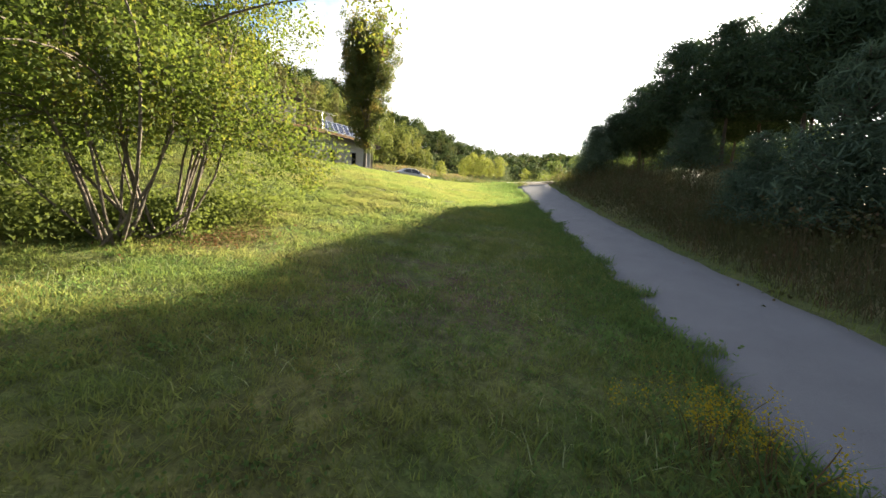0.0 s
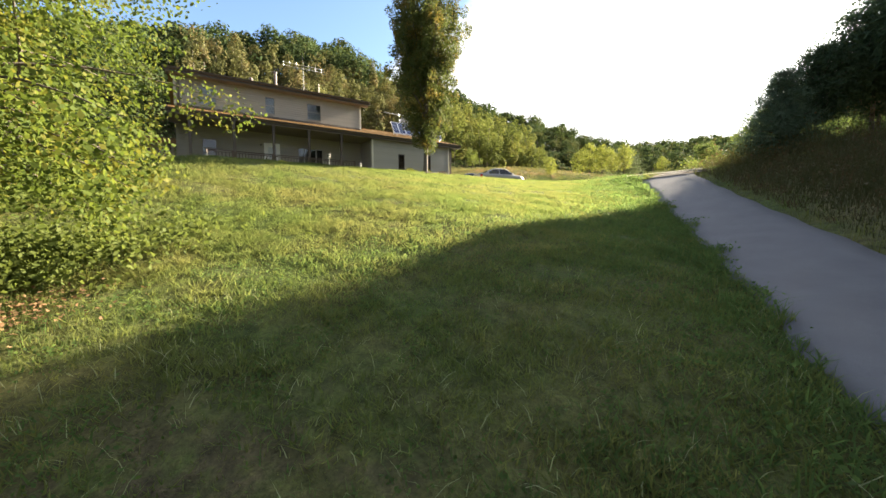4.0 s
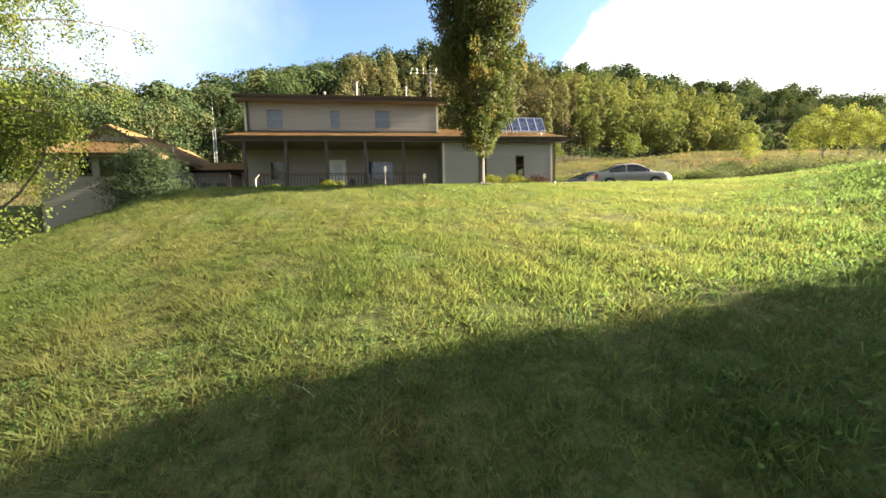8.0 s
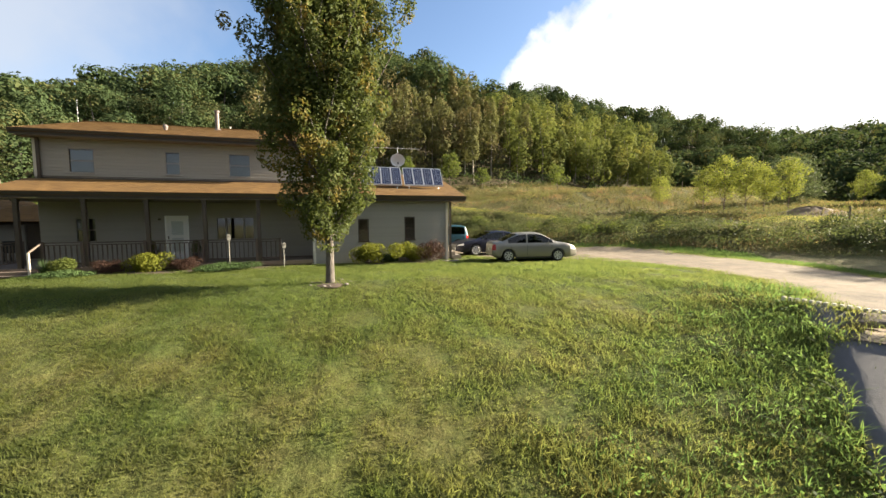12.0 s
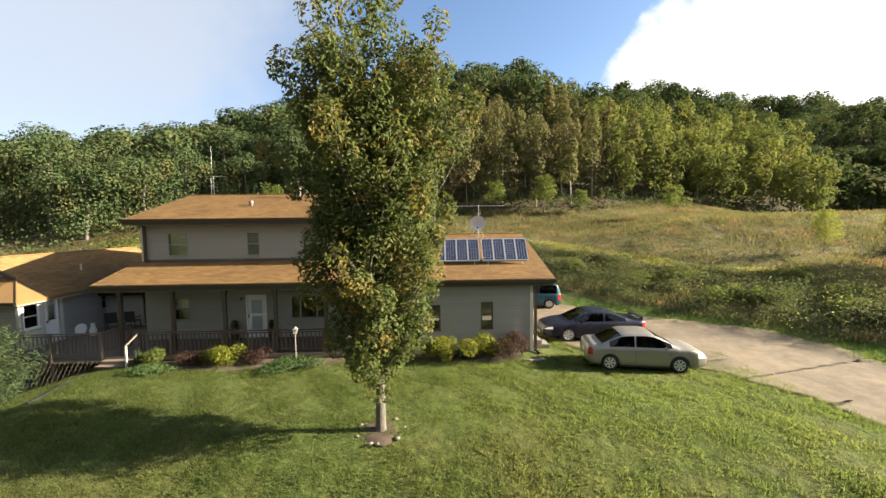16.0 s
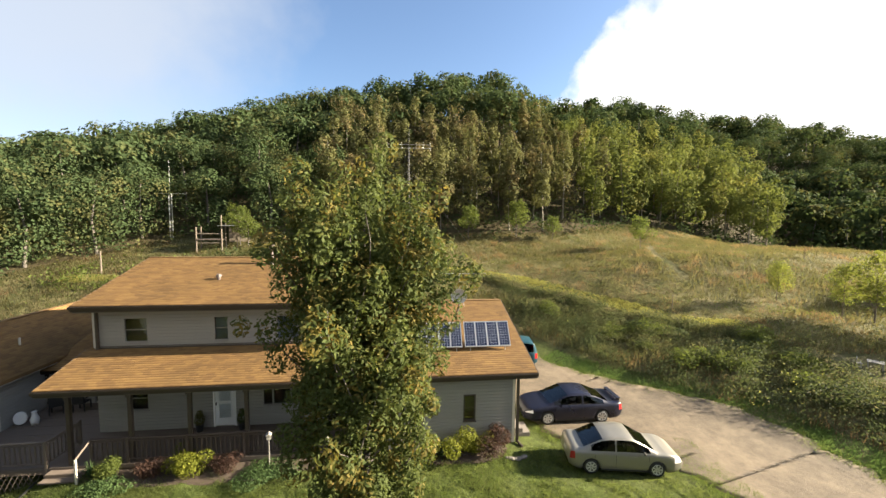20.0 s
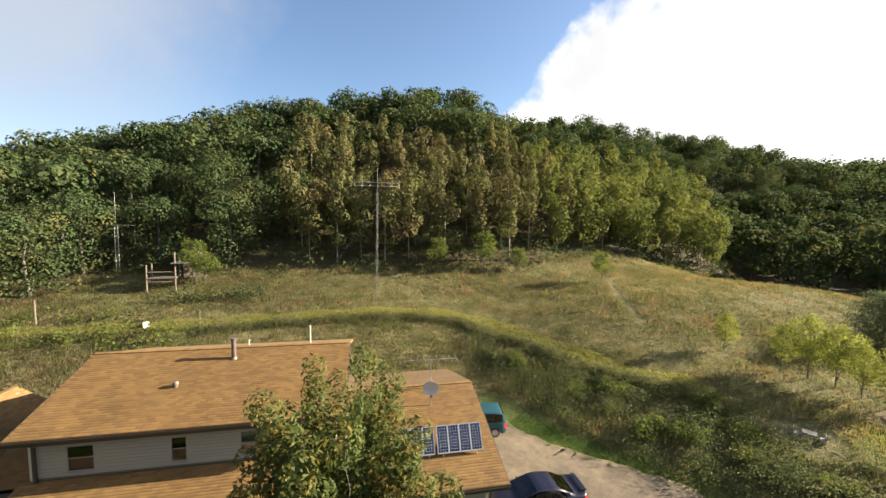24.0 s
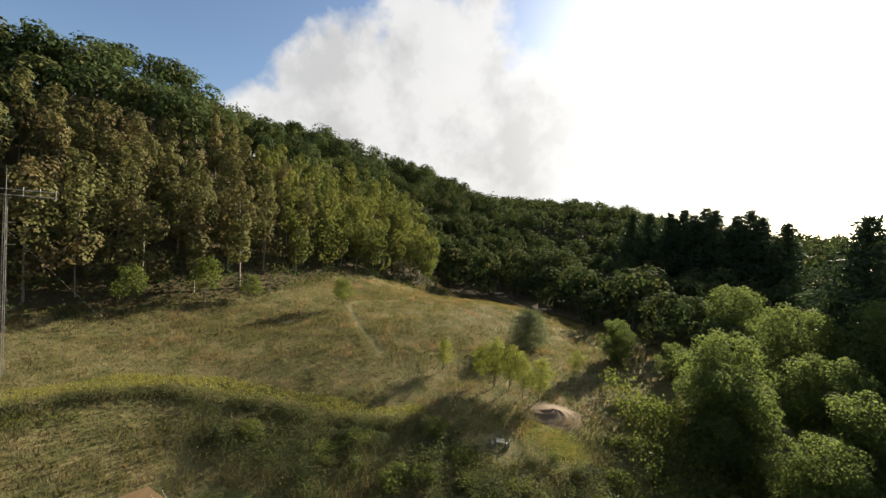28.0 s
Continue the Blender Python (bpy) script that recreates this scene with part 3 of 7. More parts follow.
def conifer(name, label, seed, height, base, width, tiers, at, needles, size=0.28, group="", rounded=0.0, mat=None):
    """A pine: straight trunk, whorls of boughs, each set with needle tufts."""
    rng = np.random.default_rng(seed)
    root = thing(name, label, "tree", at, 0.0, group)
    wood = [tube(bent((0, 0, -0.15), (0, 0, height), rng, 0.01, 7), np.linspace(0.17, 0.03, 7) * height / 11, 8)]
    cs, ns = [], []
    for i in range(tiers):
        u = (i + 0.3) / tiers
        z = base + (height - base) * u
        reach = width * ((1 - u) ** 0.75 if not rounded else (1 - u**2.2) ** 0.6 * (0.55 + 0.45 * min(1, u * 4)))
        for k in range(6):
            ang = k * 1.047 + i * 0.7 + rng.normal() * 0.2
            far = reach * (0.75 + 0.4 * rng.random()) + 0.25
            tip = np.array([math.cos(ang) * far, math.sin(ang) * far, z + far * (0.10 + 0.2 * u) + 0.1 * rng.normal()])
            line = bent((0, 0, z), tip, rng, 0.06)
            wood.append(tube(line, np.linspace(0.035, 0.008, 5), 4))
            m = max(int(needles * far / width / tiers / 6), 6)
            w = rng.random(m) ** 0.6
            c = line[0] + (tip - line[0]) * w[:, None] + rng.normal(size=(m, 3)) * (0.10 + 0.16 * far * w[:, None]) * (1, 1, 0.55)
            cs.append(c)
            ns.append(rng.normal(size=(m, 3)) + (0, 0, 0.5))
    part("trunk", mesh_from("trunk", *joined(wood), True), PINE_BARK, root)
    c, n = np.concatenate(cs), np.concatenate(ns)
    v, f = leaf_arrays(c, n, size * (0.6 + 0.8 * rng.random(len(c))), "needle", rng)
    part("crown", mesh_from("crown", v, f), mat or NEEDLE, root)
    return root


def scatter(n, x0, x1, y0, y1, apart, rng, keep):
    """Random places at least so far apart for which keep(x, y) holds."""
    cell, grid, out = apart, {}, []
    for x, y in zip(rng.uniform(x0, x1, n), rng.uniform(y0, y1, n)):
        if not keep(x, y):
            continue
        i, j = int(x // cell), int(y // cell)
        if any((x - a) ** 2 + (y - b) ** 2 < apart**2 for p in (-1, 0, 1) for q in (-1, 0, 1) for a, b in grid.get((i + p, j + q), ())):
            continue
        grid.setdefault((i, j), []).append((x, y))
        out.append((x, y))
    return out


def canopy(h, low, w, rng, column=False):
    """Lumps of a forest crown: a broken dome, with a few hanging lower boughs where low is small, or a ragged column."""
    out = []
    if column:
        for i in range(11):
            u = (i + rng.random()) / 11
            ang, off = rng.uniform(0, 6.3), w * 0.62 * rng.random() * (1.1 - u * 0.5)
            out.append((off * math.cos(ang), off * math.sin(ang), h * (low + 0.06 + (0.9 - low) * u), w * rng.uniform(0.26, 0.6) * (1.05 - 0.35 * u * u), 1.0))
        return out
    for i in range(13):
        off = w * 0.72 * rng.random() ** 0.6
        ang = i * 2.399 + rng.random() * 0.8
        r = w * rng.uniform(0.22, 0.44)
        out.append((off * math.cos(ang), off * math.sin(ang), h * (0.52 + 0.42 * (1 - (off / w) ** 2) * rng.uniform(0.8, 1.05)) - r * 0.45, r, 0.85))
    for i in range(7 if low < 0.1 else 4):
        ang, r = i * 1.7 + rng.random(), w * rng.uniform(0.3, 0.45)
        out.append((0.45 * w * math.cos(ang), 0.45 * w * math.sin(ang), h * (low + 0.10 + 0.42 * (i + rng.random()) / 7), r, 1.0))
    return out


def woodland(name, label, places, seed, mat, tall, wide, leaves, size, bark, low=0.25, column=False):
    """Many trees too many to count: trunks and crowns in one mesh each."""
    rng = np.random.default_rng(seed)
    wood, leaf = [], []
    for x, y in places:
        z = float(terrain(x, y)) - 0.2
        h, w = tall * rng.uniform(0.72, 1.18), wide * rng.uniform(0.75, 1.3)
        thick = rng.uniform(0.08, 0.15) if column else 0.2
        wood.append(tube([(x, y, z), (x + rng.normal() * 0.15, y + rng.normal() * 0.15, z + h * 0.4), (x + rng.normal() * 0.4, y + rng.normal() * 0.4, z + h * 0.85)], [thick, thick * 0.7, 0.03], 5))
        blobs = np.array(canopy(h, low, w, rng, column))
        blobs[:, :3] += (x, y, z)
        c, n = shell(blobs, leaves, rng, 0.8, 0.35, 0.26)
        leaf.append(leaf_arrays(c, n, size * (0.7 + 0.7 * rng.random(leaves)), "clump", rng))
    root = thing(name, label, "woodland", kind="stuff")
    part("trunks", mesh_from("trunks", *joined(wood), True), bark, root)
    part("foliage", mesh_from("foliage", *joined(leaf)), mat, root)
    return root


def blades(name, label, places, mat, tall, thin, rng, lean=0.5, kind="stuff", simple=False):
    """Grass: each blade a bent two-step strip of its own."""
    n = len(places)
    x, y = places[:, 0], places[:, 1]
    z = terrain(x, y) - 0.015
    h = tall * (0.5 + rng.random(n))
    a, w = rng.uniform(0, 2 * np.pi, n), thin * (0.6 + 0.8 * rng.random(n))
    lx, ly = np.cos(a), np.sin(a)
    bend = lean * h * rng.random(n)
    dirn = rng.uniform(0, 2 * np.pi, n)
    bx, by = np.cos(dirn) * bend, np.sin(dirn) * bend
    if simple:
        p = np.stack([np.stack([x - lx * w, y - ly * w, z], -1), np.stack([x + lx * w, y + ly * w, z], -1), np.stack([x + bx, y + by, z + h], -1)], 1)
        return tagged(part(name, mesh_from(name, p.reshape(-1, 3), np.arange(n * 3).reshape(n, 3)), mat), label, "grass", kind=kind)
    p = np.stack([np.stack([x - lx * w, y - ly * w, z], -1), np.stack([x + lx * w, y + ly * w, z], -1), np.stack([x + lx * w * 0.7 + bx * 0.4, y + ly * w * 0.7 + by * 0.4, z + h * 0.62], -1), np.stack([x - lx * w * 0.7 + bx * 0.4, y - ly * w * 0.7 + by * 0.4, z + h * 0.62], -1), np.stack([x + bx, y + by, z + h], -1)], 1)
    base = (np.arange(n) * 5)[:, None]
    quads = base + np.array([[0, 1, 2, 3]])
    tips = base + np.array([[3, 2, 4]])
    data = bpy.data.meshes.new(name)
    data.vertices.add(n * 5)
    data.vertices.foreach_set("co", p.astype(np.float32).ravel())
    data.loops.add(n * 7)
    data.loops.foreach_set("vertex_index", np.concatenate([quads.ravel(), tips.ravel()]).astype(np.int32))
    data.polygons.add(n * 2)
    data.polygons.foreach_set("loop_start", np.concatenate([np.arange(n) * 4, n * 4 + np.arange(n) * 3]).astype(np.int32))
    data.update(calc_edges=True)
    return tagged(part(name, data, mat), label, "grass", kind=kind)


# the wooded bluff behind the house and the far slopes
wood_rng = np.random.default_rng(11)
bluff = scatter(14000, -165, -50, -120, 160, 5.4, wood_rng, lambda x, y: x < wood_line(y) - 1.0)
aspen_strip = [p for p in bluff if p[0] > hill_line(p[1]) - 24 and 8 < p[1] < 92]
aspen_side = scatter(9000, -100, -64, 8, 92, 3.3, wood_rng, lambda x, y: hill_line(y) - 24 < x < hill_line(y) - 0.5)
chosen = set(aspen_strip)
oak_side = [p for p in bluff if p not in chosen]
edge_oaks = [p for p in oak_side if p[0] > wood_line(p[1]) - 16]
inner_oaks = [p for p in oak_side if hill_line(p[1]) - 62 < p[0] <= wood_line(p[1]) - 16]
woodland("oak_woodland", "dense dark green oak wood covering a steep bluff", inner_oaks, 1, OAK, 12.0, 5.1, 960, 0.46, BARK, 0.25)
woodland("oak_wood_edge", "tall oaks at the foot of the wooded bluff", edge_oaks, 6, OAK, 11.6, 4.9, 4000, 0.22, BARK, 0.06)
woodland("upper_oak_woodland", "oak wood along the brow of the bluff", [p for p in oak_side if p[0] <= hill_line(p[1]) - 62], 4, OAK, 11.5, 5.2, 520, 0.56, BARK, 0.3)
woodland("aspen_stand", "stand of slender browning aspens at the wood's edge", [p for p in aspen_side if p[1] < 51 + 3 * math.sin(p[0])], 2, ASPEN, 12.0, 2.6, 1300, 0.27, PALE_BARK, 0.2, True)
woodland("poplar_stand", "tall sunlit yellow-green poplars at the wood's corner", [p for p in aspen_side if p[1] >= 51 + 3 * math.sin(p[0])], 9, POPLAR, 12.6, 3.0, 1400, 0.27, PALE_BARK, 0.18, True)
far = scatter(14000, -250, 150, 66, 330, 6.8, wood_rng, lambda x, y: x > hill_line(y) - 2 - 150 * (y > 158) and (y > 97 or (x > -26 and y > 84)) and not (x < -40 and y < 100))
woodland("valley_woodland", "shadowed mixed woodland filling the valley beyond the meadow", [p for p in far if 98 <= p[1] < 170], 3, OAK, 13.0, 5.0, 900, 0.58, BARK, 0.04)
woodland("valley_edge_trees", "low leafy trees along the near edge of the valley wood", [p for p in far if p[1] < 98], 8, OAK, 8.0, 4.0, 1100, 0.42, BARK, 0.04)
woodland("far_woodland", "hazy woods along the far ridge", [p for p in far if p[1] >= 170], 7, OAK, 12.0, 5.2, 260, 0.85, BARK, 0.04)

# ---- house ----
def box(bm, x0, y0, z0, x1, y1, z1):
    v = [bm.verts.new(p) for p in ((x0, y0, z0), (x1, y0, z0), (x1, y1, z0), (x0, y1, z0), (x0, y0, z1), (x1, y0, z1), (x1, y1, z1), (x0, y1, z1))]
    for f in ((3, 2, 1, 0), (4, 5, 6, 7), (0, 1, 5, 4), (1, 2, 6, 5), (2, 3, 7, 6), (3, 0, 4, 7)):
        bm.faces.new([v[i] for i in f])


def block(name, lo, hi, mat, parent=None, bevel=0.0, label=""):
    """A box between two corners, its edges eased."""
    bm = bmesh.new()
    lo, hi = [min(a, b) for a, b in zip(lo, hi)], [max(a, b) for a, b in zip(lo, hi)]
    box(bm, *lo, *hi)
    if bevel:
        bmesh.ops.bevel(bm, geom=bm.edges[:], offset=bevel, segments=2, affect="EDGES")
    return part(name, bm, mat, parent, label)


def rod(name, a, b, radius, mat, parent=None, sides=8, radius2=None, label=""):
    """A straight round bar from a to b with closed ends."""
    a, b = Vector(a), Vector(b)
    bm = bmesh.new()
    bmesh.ops.create_cone(bm, cap_ends=True, segments=sides, radius1=radius, radius2=radius if radius2 is None else radius2, depth=(b - a).length)
    turn = (b - a).to_track_quat("Z", "Y").to_matrix().to_4x4()
    bmesh.ops.transform(bm, matrix=Matrix.Translation((a + b) / 2) @ turn, verts=bm.verts[:])
    return part(name, bm, mat, parent, label)


def wall(name, plane, at, out, u0, u1, z0, z1, openings, mat, parent, thick=0.18, lap=0.14, shape=None):
    """A clapboard wall across x or y = at, seen from the side out (+1, -1): a core with openings cut through, lapped boards in front.
    openings: (u0, z0, u1, z1). shape(z): the span of u at a height, for gables."""
    core, boards = bmesh.new(), bmesh.new()
    span = shape or (lambda z: (u0, u1))

    def put(bm, ua, za, ub, zb, da, db, dc, dd):
        """A slab between two heights, at depths da (outer, low), db (outer, high) and dc, dd behind."""
        pts = []
        for u, z, d in ((ua, za, da), (ub, za, da), (ub, zb, db), (ua, zb, db), (ua, za, dc), (ub, za, dc), (ub, zb, dd), (ua, zb, dd)):
            p = at + out * d
            pts.append(bm.verts.new((p, u, z) if plane == "x" else (u, p, z)))
        for f in ((0, 1, 2, 3), (5, 4, 7, 6), (0, 4, 5, 1), (3, 2, 6, 7), (1, 5, 6, 2), (0, 3, 7, 4)):
            bm.faces.new([pts[i] for i in f])

    def spans(za, zb):
        lo, hi = span((za + zb) / 2)
        cuts = sorted((a, b) for a, c, b, d in openings if c < zb - 1e-4 and d > za + 1e-4)
        at_u = lo
        for a, b in cuts:
            if a > at_u:
                yield at_u, min(a, hi)
            at_u = max(at_u, b)
        if at_u < hi:
            yield at_u, hi

    levels = sorted({z0, z1, *(z for o in openings for z in (o[1], o[3]) if z0 < z < z1)} | (set(np.arange(z0, z1, 0.23)) if shape else set()))
    for za, zb in zip(levels[:-1], levels[1:]):
        for a, b in spans(za, zb):
            put(core, a, za, b, zb, 0, 0, -thick, -thick)
    z = z0
    while z < z1 - 0.02:
        zb = min(z + lap, z1)
        for a, b in spans(z + 0.01, zb - 0.01):
            put(boards, a, z, b, zb - 0.02, 0.036, 0.026, 0.002, 0.002)
        z += lap
    for bm in (core, boards):
        bmesh.ops.recalc_face_normals(bm, faces=bm.faces[:])
    ob = part(name, core, mat, parent)
    tagged(part("siding", boards, mat, ob), kind="stuff")
    return ob


def window(plane, at, out, u0, z0, u1, z1, parent, frame_mat=None, sash=True, wide=0.032, glass=None):
    """A window set in an opening: frame, sill, meeting rail and panes."""
    frame_mat, glass = frame_mat or WINDOW_TRIM, glass or GLASS
    bm = bmesh.new()

    def put(bm, ua, za, ub, zb, d0, d1):
        p, q = sorted((at + out * d0, at + out * d1))
        if plane == "x":
            box(bm, p, ua, za, q, ub, zb)
        else:
            box(bm, ua, p, za, ub, q, zb)

    for ua, za, ub, zb in ((u0, z0, u0 + wide, z1), (u1 - wide, z0, u1, z1), (u0 + wide, z1 - wide, u1 - wide, z1), (u0 + wide, z0, u1 - wide, z0 + wide)):
        put(bm, ua, za, ub, zb, -0.10, 0.035)
    ob = part("window", bm, frame_mat, parent)
    bm = bmesh.new()
    put(bm, u0 - 0.03, z0 - 0.045, u1 + 0.03, z0 - 0.003, -0.02, 0.075)
    part("sill", bm, frame_mat, ob)
    mid = (z0 + z1) / 2
    if sash:
        bm = bmesh.new()
        put(bm, u0 + wide, mid - 0.016, u1 - wide, mid + 0.016, -0.06, -0.004)

        part("meeting_rail", bm, frame_mat, ob)
    for za, zb, d in ((z0 + wide, mid - 0.025, -0.035), (mid + 0.025, z1 - wide, -0.02)) if sash else ((z0 + wide, z1 - wide, -0.02),):
        bm = bmesh.new()
        put(bm, u0 + wide, za, u1 - wide, zb, d - 0.006, d)
        part("pane", bm, glass, ob)
    return ob


def roof_plane(name, eave, ridge, y0, y1, parent, thick=0.14, across="y", tabs=True):
    """A shingled roof plane from eave (a, z) to ridge (a, z), running along y (or x), with lapped shingle tabs."""
    (xe, ze), (xr, zr) = eave, ridge
    bm = bmesh.new()
    pts = [(xe, ze), (xr, zr), (xr, zr - thick), (xe, ze - thick)]
    sw = (lambda a, b, z: (a, b, z)) if across == "y" else (lambda a, b, z: (b, a, z))
    a, b = [bm.verts.new(sw(x, y0, z)) for x, z in pts], [bm.verts.new(sw(x, y1, z)) for x, z in pts]
    for i in range(4):
        bm.faces.new((a[i], a[(i + 1) % 4], b[(i + 1) % 4], b[i]))
    bm.faces.new(a[::-1])
    bm.faces.new(b)
    bmesh.ops.recalc_face_normals(bm, faces=bm.faces[:])
    ob = part(name, bm, SHINGLE, parent)
    if not tabs:
        return ob
    run, rise = xr - xe, zr - ze
    slope = math.hypot(run, rise)
    rows, cols = int(slope / 0.14), int(abs(y1 - y0) / 0.31)
    r, c = np.meshgrid(np.arange(rows), np.arange(cols), indexing="ij")
    w = abs(y1 - y0) / cols
    lo = min(y0, y1) + c * w + (r % 2) * w * 0.4 * np.where(c < cols - 1, 1, 0)
    rng = np.random.default_rng(int(abs(xe * 100)) + int(y0 * 10 + 500))
    s0, s1 = r / rows, np.minimum((r + 1.25) / rows, 1.0)
    lift = 0.012 + 0.006 * rng.random(r.shape)
    nx, nz = -rise / slope * np.sign(run), abs(run) / slope
    quads = []
    for s, u, h in ((s0, lo + 0.006, lift), (s0, lo + w - 0.006, lift), (s1, lo + w - 0.006, 0.004 + 0 * lift), (s1, lo + 0.006, 0.004 + 0 * lift), (s0, lo + 0.006, -0.004 + 0 * lift), (s0, lo + w - 0.006, -0.004 + 0 * lift)):
        x, z = xe + run * s + nx * h, ze + rise * s + nz * h
        quads.append(np.stack([x, u, z] if across == "y" else [u, x, z], -1))
    v = np.stack(quads, 2).reshape(-1, 3)
    base = (np.arange(rows * cols) * 6)[:, None]
    faces = np.concatenate([base + np.array([[0, 1, 2, 3]]), base + np.array([[4, 5, 1, 0]])])
    tagged(part("shingles", mesh_from("shingles", v, faces), SHINGLE, ob), kind="stuff")
    return ob


def gutter(name, x, y0, y1, z, parent, out=1):
    """An open box gutter with a rolled lip along an eave."""
    bm = bmesh.new()
    prof = [(0.0, 0.0), (0.0, -0.10), (0.09, -0.11), (0.12, 0.0), (0.105, 0.0), (0.08, -0.09), (0.015, -0.085), (0.015, 0.0)]
    a, b = [bm.verts.new((x + out * p, y0, z + q)) for p, q in prof], [bm.verts.new((x + out * p, y1, z + q)) for p, q in prof]
    for i in range(len(prof)):
        j = (i + 1) % len(prof)
        bm.faces.new((a[i], a[j], b[j], b[i]))
    bm.faces.new(a)
    bm.faces.new(b[::-1])
    bmesh.ops.recalc_face_normals(bm, faces=bm.faces[:])
    return part(name, bm, TRIM_DARK, parent)


house = thing("house", "two-storey tan clapboard farmhouse with brown shingle roofs and a long porch", "house", (-29.75, 12.0, 5.2))


def at_house(ob):
    ob.matrix_parent_inverse = house.matrix_basis.inverted()
    return ob


def build_house():
    before = set(scene.objects)
    FX, WX = -29.75, -27.7
    uppers = [(7.72, 9.40, 8.66, 10.46), (11.33, 9.40, 11.93, 10.46), (13.95, 9.38, 14.9, 10.46)]
    lowers = [(7.80, 6.36, 8.56, 7.42), (11.18, 5.47, 12.14, 7.50), (13.3, 6.36, 14.95, 7.42)]
    wall("wall_front", "x", FX, 1, 6.55, 17.8, 5.0, 11.0, uppers + lowers, SIDING, house)
    wall("wall_side", "y", 6.55, -1, -38.7, FX - 0.18, 5.0, 11.0, [], SIDING, house)
    wall("wall_side", "y", 17.8, 1, -38.7, FX - 0.18, 8.3, 11.0, [], SIDING, house)
    wall("wall_back", "x", -38.7, -1, 6.55, 17.8, 5.0, 11.0, [(9.0, 9.4, 9.9, 10.4), (14.0, 9.4, 14.9, 10.4)], SIDING, house)
    for y, out in ((6.55, -1), (17.8, 1)):
        wall("gable", "y", y, out, -38.7, FX, 11.0, 12.35, [], SIDING, house, shape=lambda z: (-38.7 + (z - 11.0) * 3.3, FX - (z - 11.0) * 3.3))
    wins = [(18.05 + 1.79, 6.23, 20.34, 7.30), (22.08, 6.27, 22.60, 7.40)]
    wall("wing_wall_front", "x", WX, 1, 17.8, 24.3, 5.0, 8.3, wins, SIDING, house)
    wall("wing_wall_side", "y", 24.3, 1, -38.9, WX - 0.18, 5.0, 8.3, [(-33.2, 5.25, -32.2, 7.3)], SIDING, house)
    wall("wing_wall_side", "y", 17.8, -1, FX, WX - 0.18, 5.0, 8.3, [], SIDING, house)
    wall("wing_wall_back", "x", -38.9, -1, 17.8, 24.3, 5.0, 8.3, [], SIDING, house)
    wall("gable", "y", 24.3, 1, -38.9, WX, 8.3, 9.95, [], SIDING, house, shape=lambda z: (-38.9 + (z - 8.3) * 3.4, WX - (z - 8.3) * 3.4))
    for u in uppers:
        w = window("x", FX, 1, *u, house)
        # closed blind added behind the upper panes so that they read grey
        bm = bmesh.new()
        for k in range(int((u[3] - u[1] - 0.07) / 0.05)):
            z = u[1] + 0.036 + k * 0.05
            box(bm, FX - 0.088, u[0] + 0.034, z, FX - 0.07, u[2] - 0.034, z + 0.042)
        part("blind", bm, BLIND, w, "grey closed slatted blind")
    window("x", FX, 1, *lowers[0], house)
    window("x", FX, 1, 13.3, 6.36, 13.72, 7.42, house, sash=False)
    window("x", FX, 1, 13.72, 6.36, 14.5, 7.42, house, sash=False)
    window("x", FX, 1, 14.5, 6.36, 14.95, 7.42, house, sash=False)
    for u in wins:
        window("x", WX, 1, *u, house, TRIM_DARK, wide=0.05)
    for u in ((9.0, 9.4, 9.9, 10.4), (14.0, 9.4, 14.9, 10.4)):
        window("x", -38.7, -1, *u, house)
    # floors and partitions that close the rooms
    block("upper_floor", (-38.5, 6.75, 8.2), (-29.95, 17.6, 8.4), SOFFIT, house)
    block("ground_floor", (-38.5, 6.75, 5.2), (-29.95, 24.1, 5.44), DECK, house)
    block("attic_floor", (-38.5, 6.75, 10.85), (-29.95, 17.6, 10.95), SOFFIT, house)
    block("partition", (-33.6, 6.75, 5.44), (-33.45, 17.6, 10.85), SOFFIT, house)
    block("partition", (-33.6, 17.98, 5.44), (-33.45, 24.1, 8.2), SOFFIT, house)
    # storm door, white with two lights
    d = block("door", (FX - 0.07, 11.24, 5.47), (FX - 0.025, 12.08, 7.44), WHITE, house, 0.004, "white storm door with two glass lights")
    for y0, y1, z0, z1 in ((11.18, 11.25, 5.46, 7.52), (12.07, 12.14, 5.46, 7.52), (11.25, 12.07, 7.44, 7.52)):
        block("door_casing", (FX - 0.08, y0, z0), (FX + 0.04, y1, z1), WHITE, d)
    for z0, z1 in ((6.62, 7.26), (5.84, 6.48)):
        block("pane", (FX - 0.03, 11.42, z0), (FX - 0.014, 11.90, z1), GLASS, d)
        for a, b, c, e in ((11.38, 11.42, z0 - 0.04, z1 + 0.04), (11.90, 11.94, z0 - 0.04, z1 + 0.04), (11.42, 11.90, z0 - 0.04, z0), (11.42, 11.90, z1, z1 + 0.04)):
            block("glazing_bar", (FX - 0.028, a, c), (FX - 0.004, b, e), WHITE, d)
    block("handle", (FX - 0.02, 11.27, 6.42), (FX + 0.03, 11.31, 6.56), TRIM_DARK, d, 0.008)
    rod("porch_light", (FX + 0.02, 11.0, 7.35), (FX + 0.14, 11.0, 7.35), 0.05, TRIM_DARK, house)
    # roofs
    roof_plane("roof", (-29.15, 11.12), (-34.2, 12.6), 6.13, 18.3, house)
    roof_plane("roof", (-39.25, 11.12), (-34.2, 12.6), 6.13, 18.3, house, tabs=False)
    roof_plane("porch_roof", (-27.3, 8.42), (-29.74, 9.13), 6.2, 17.8, house)
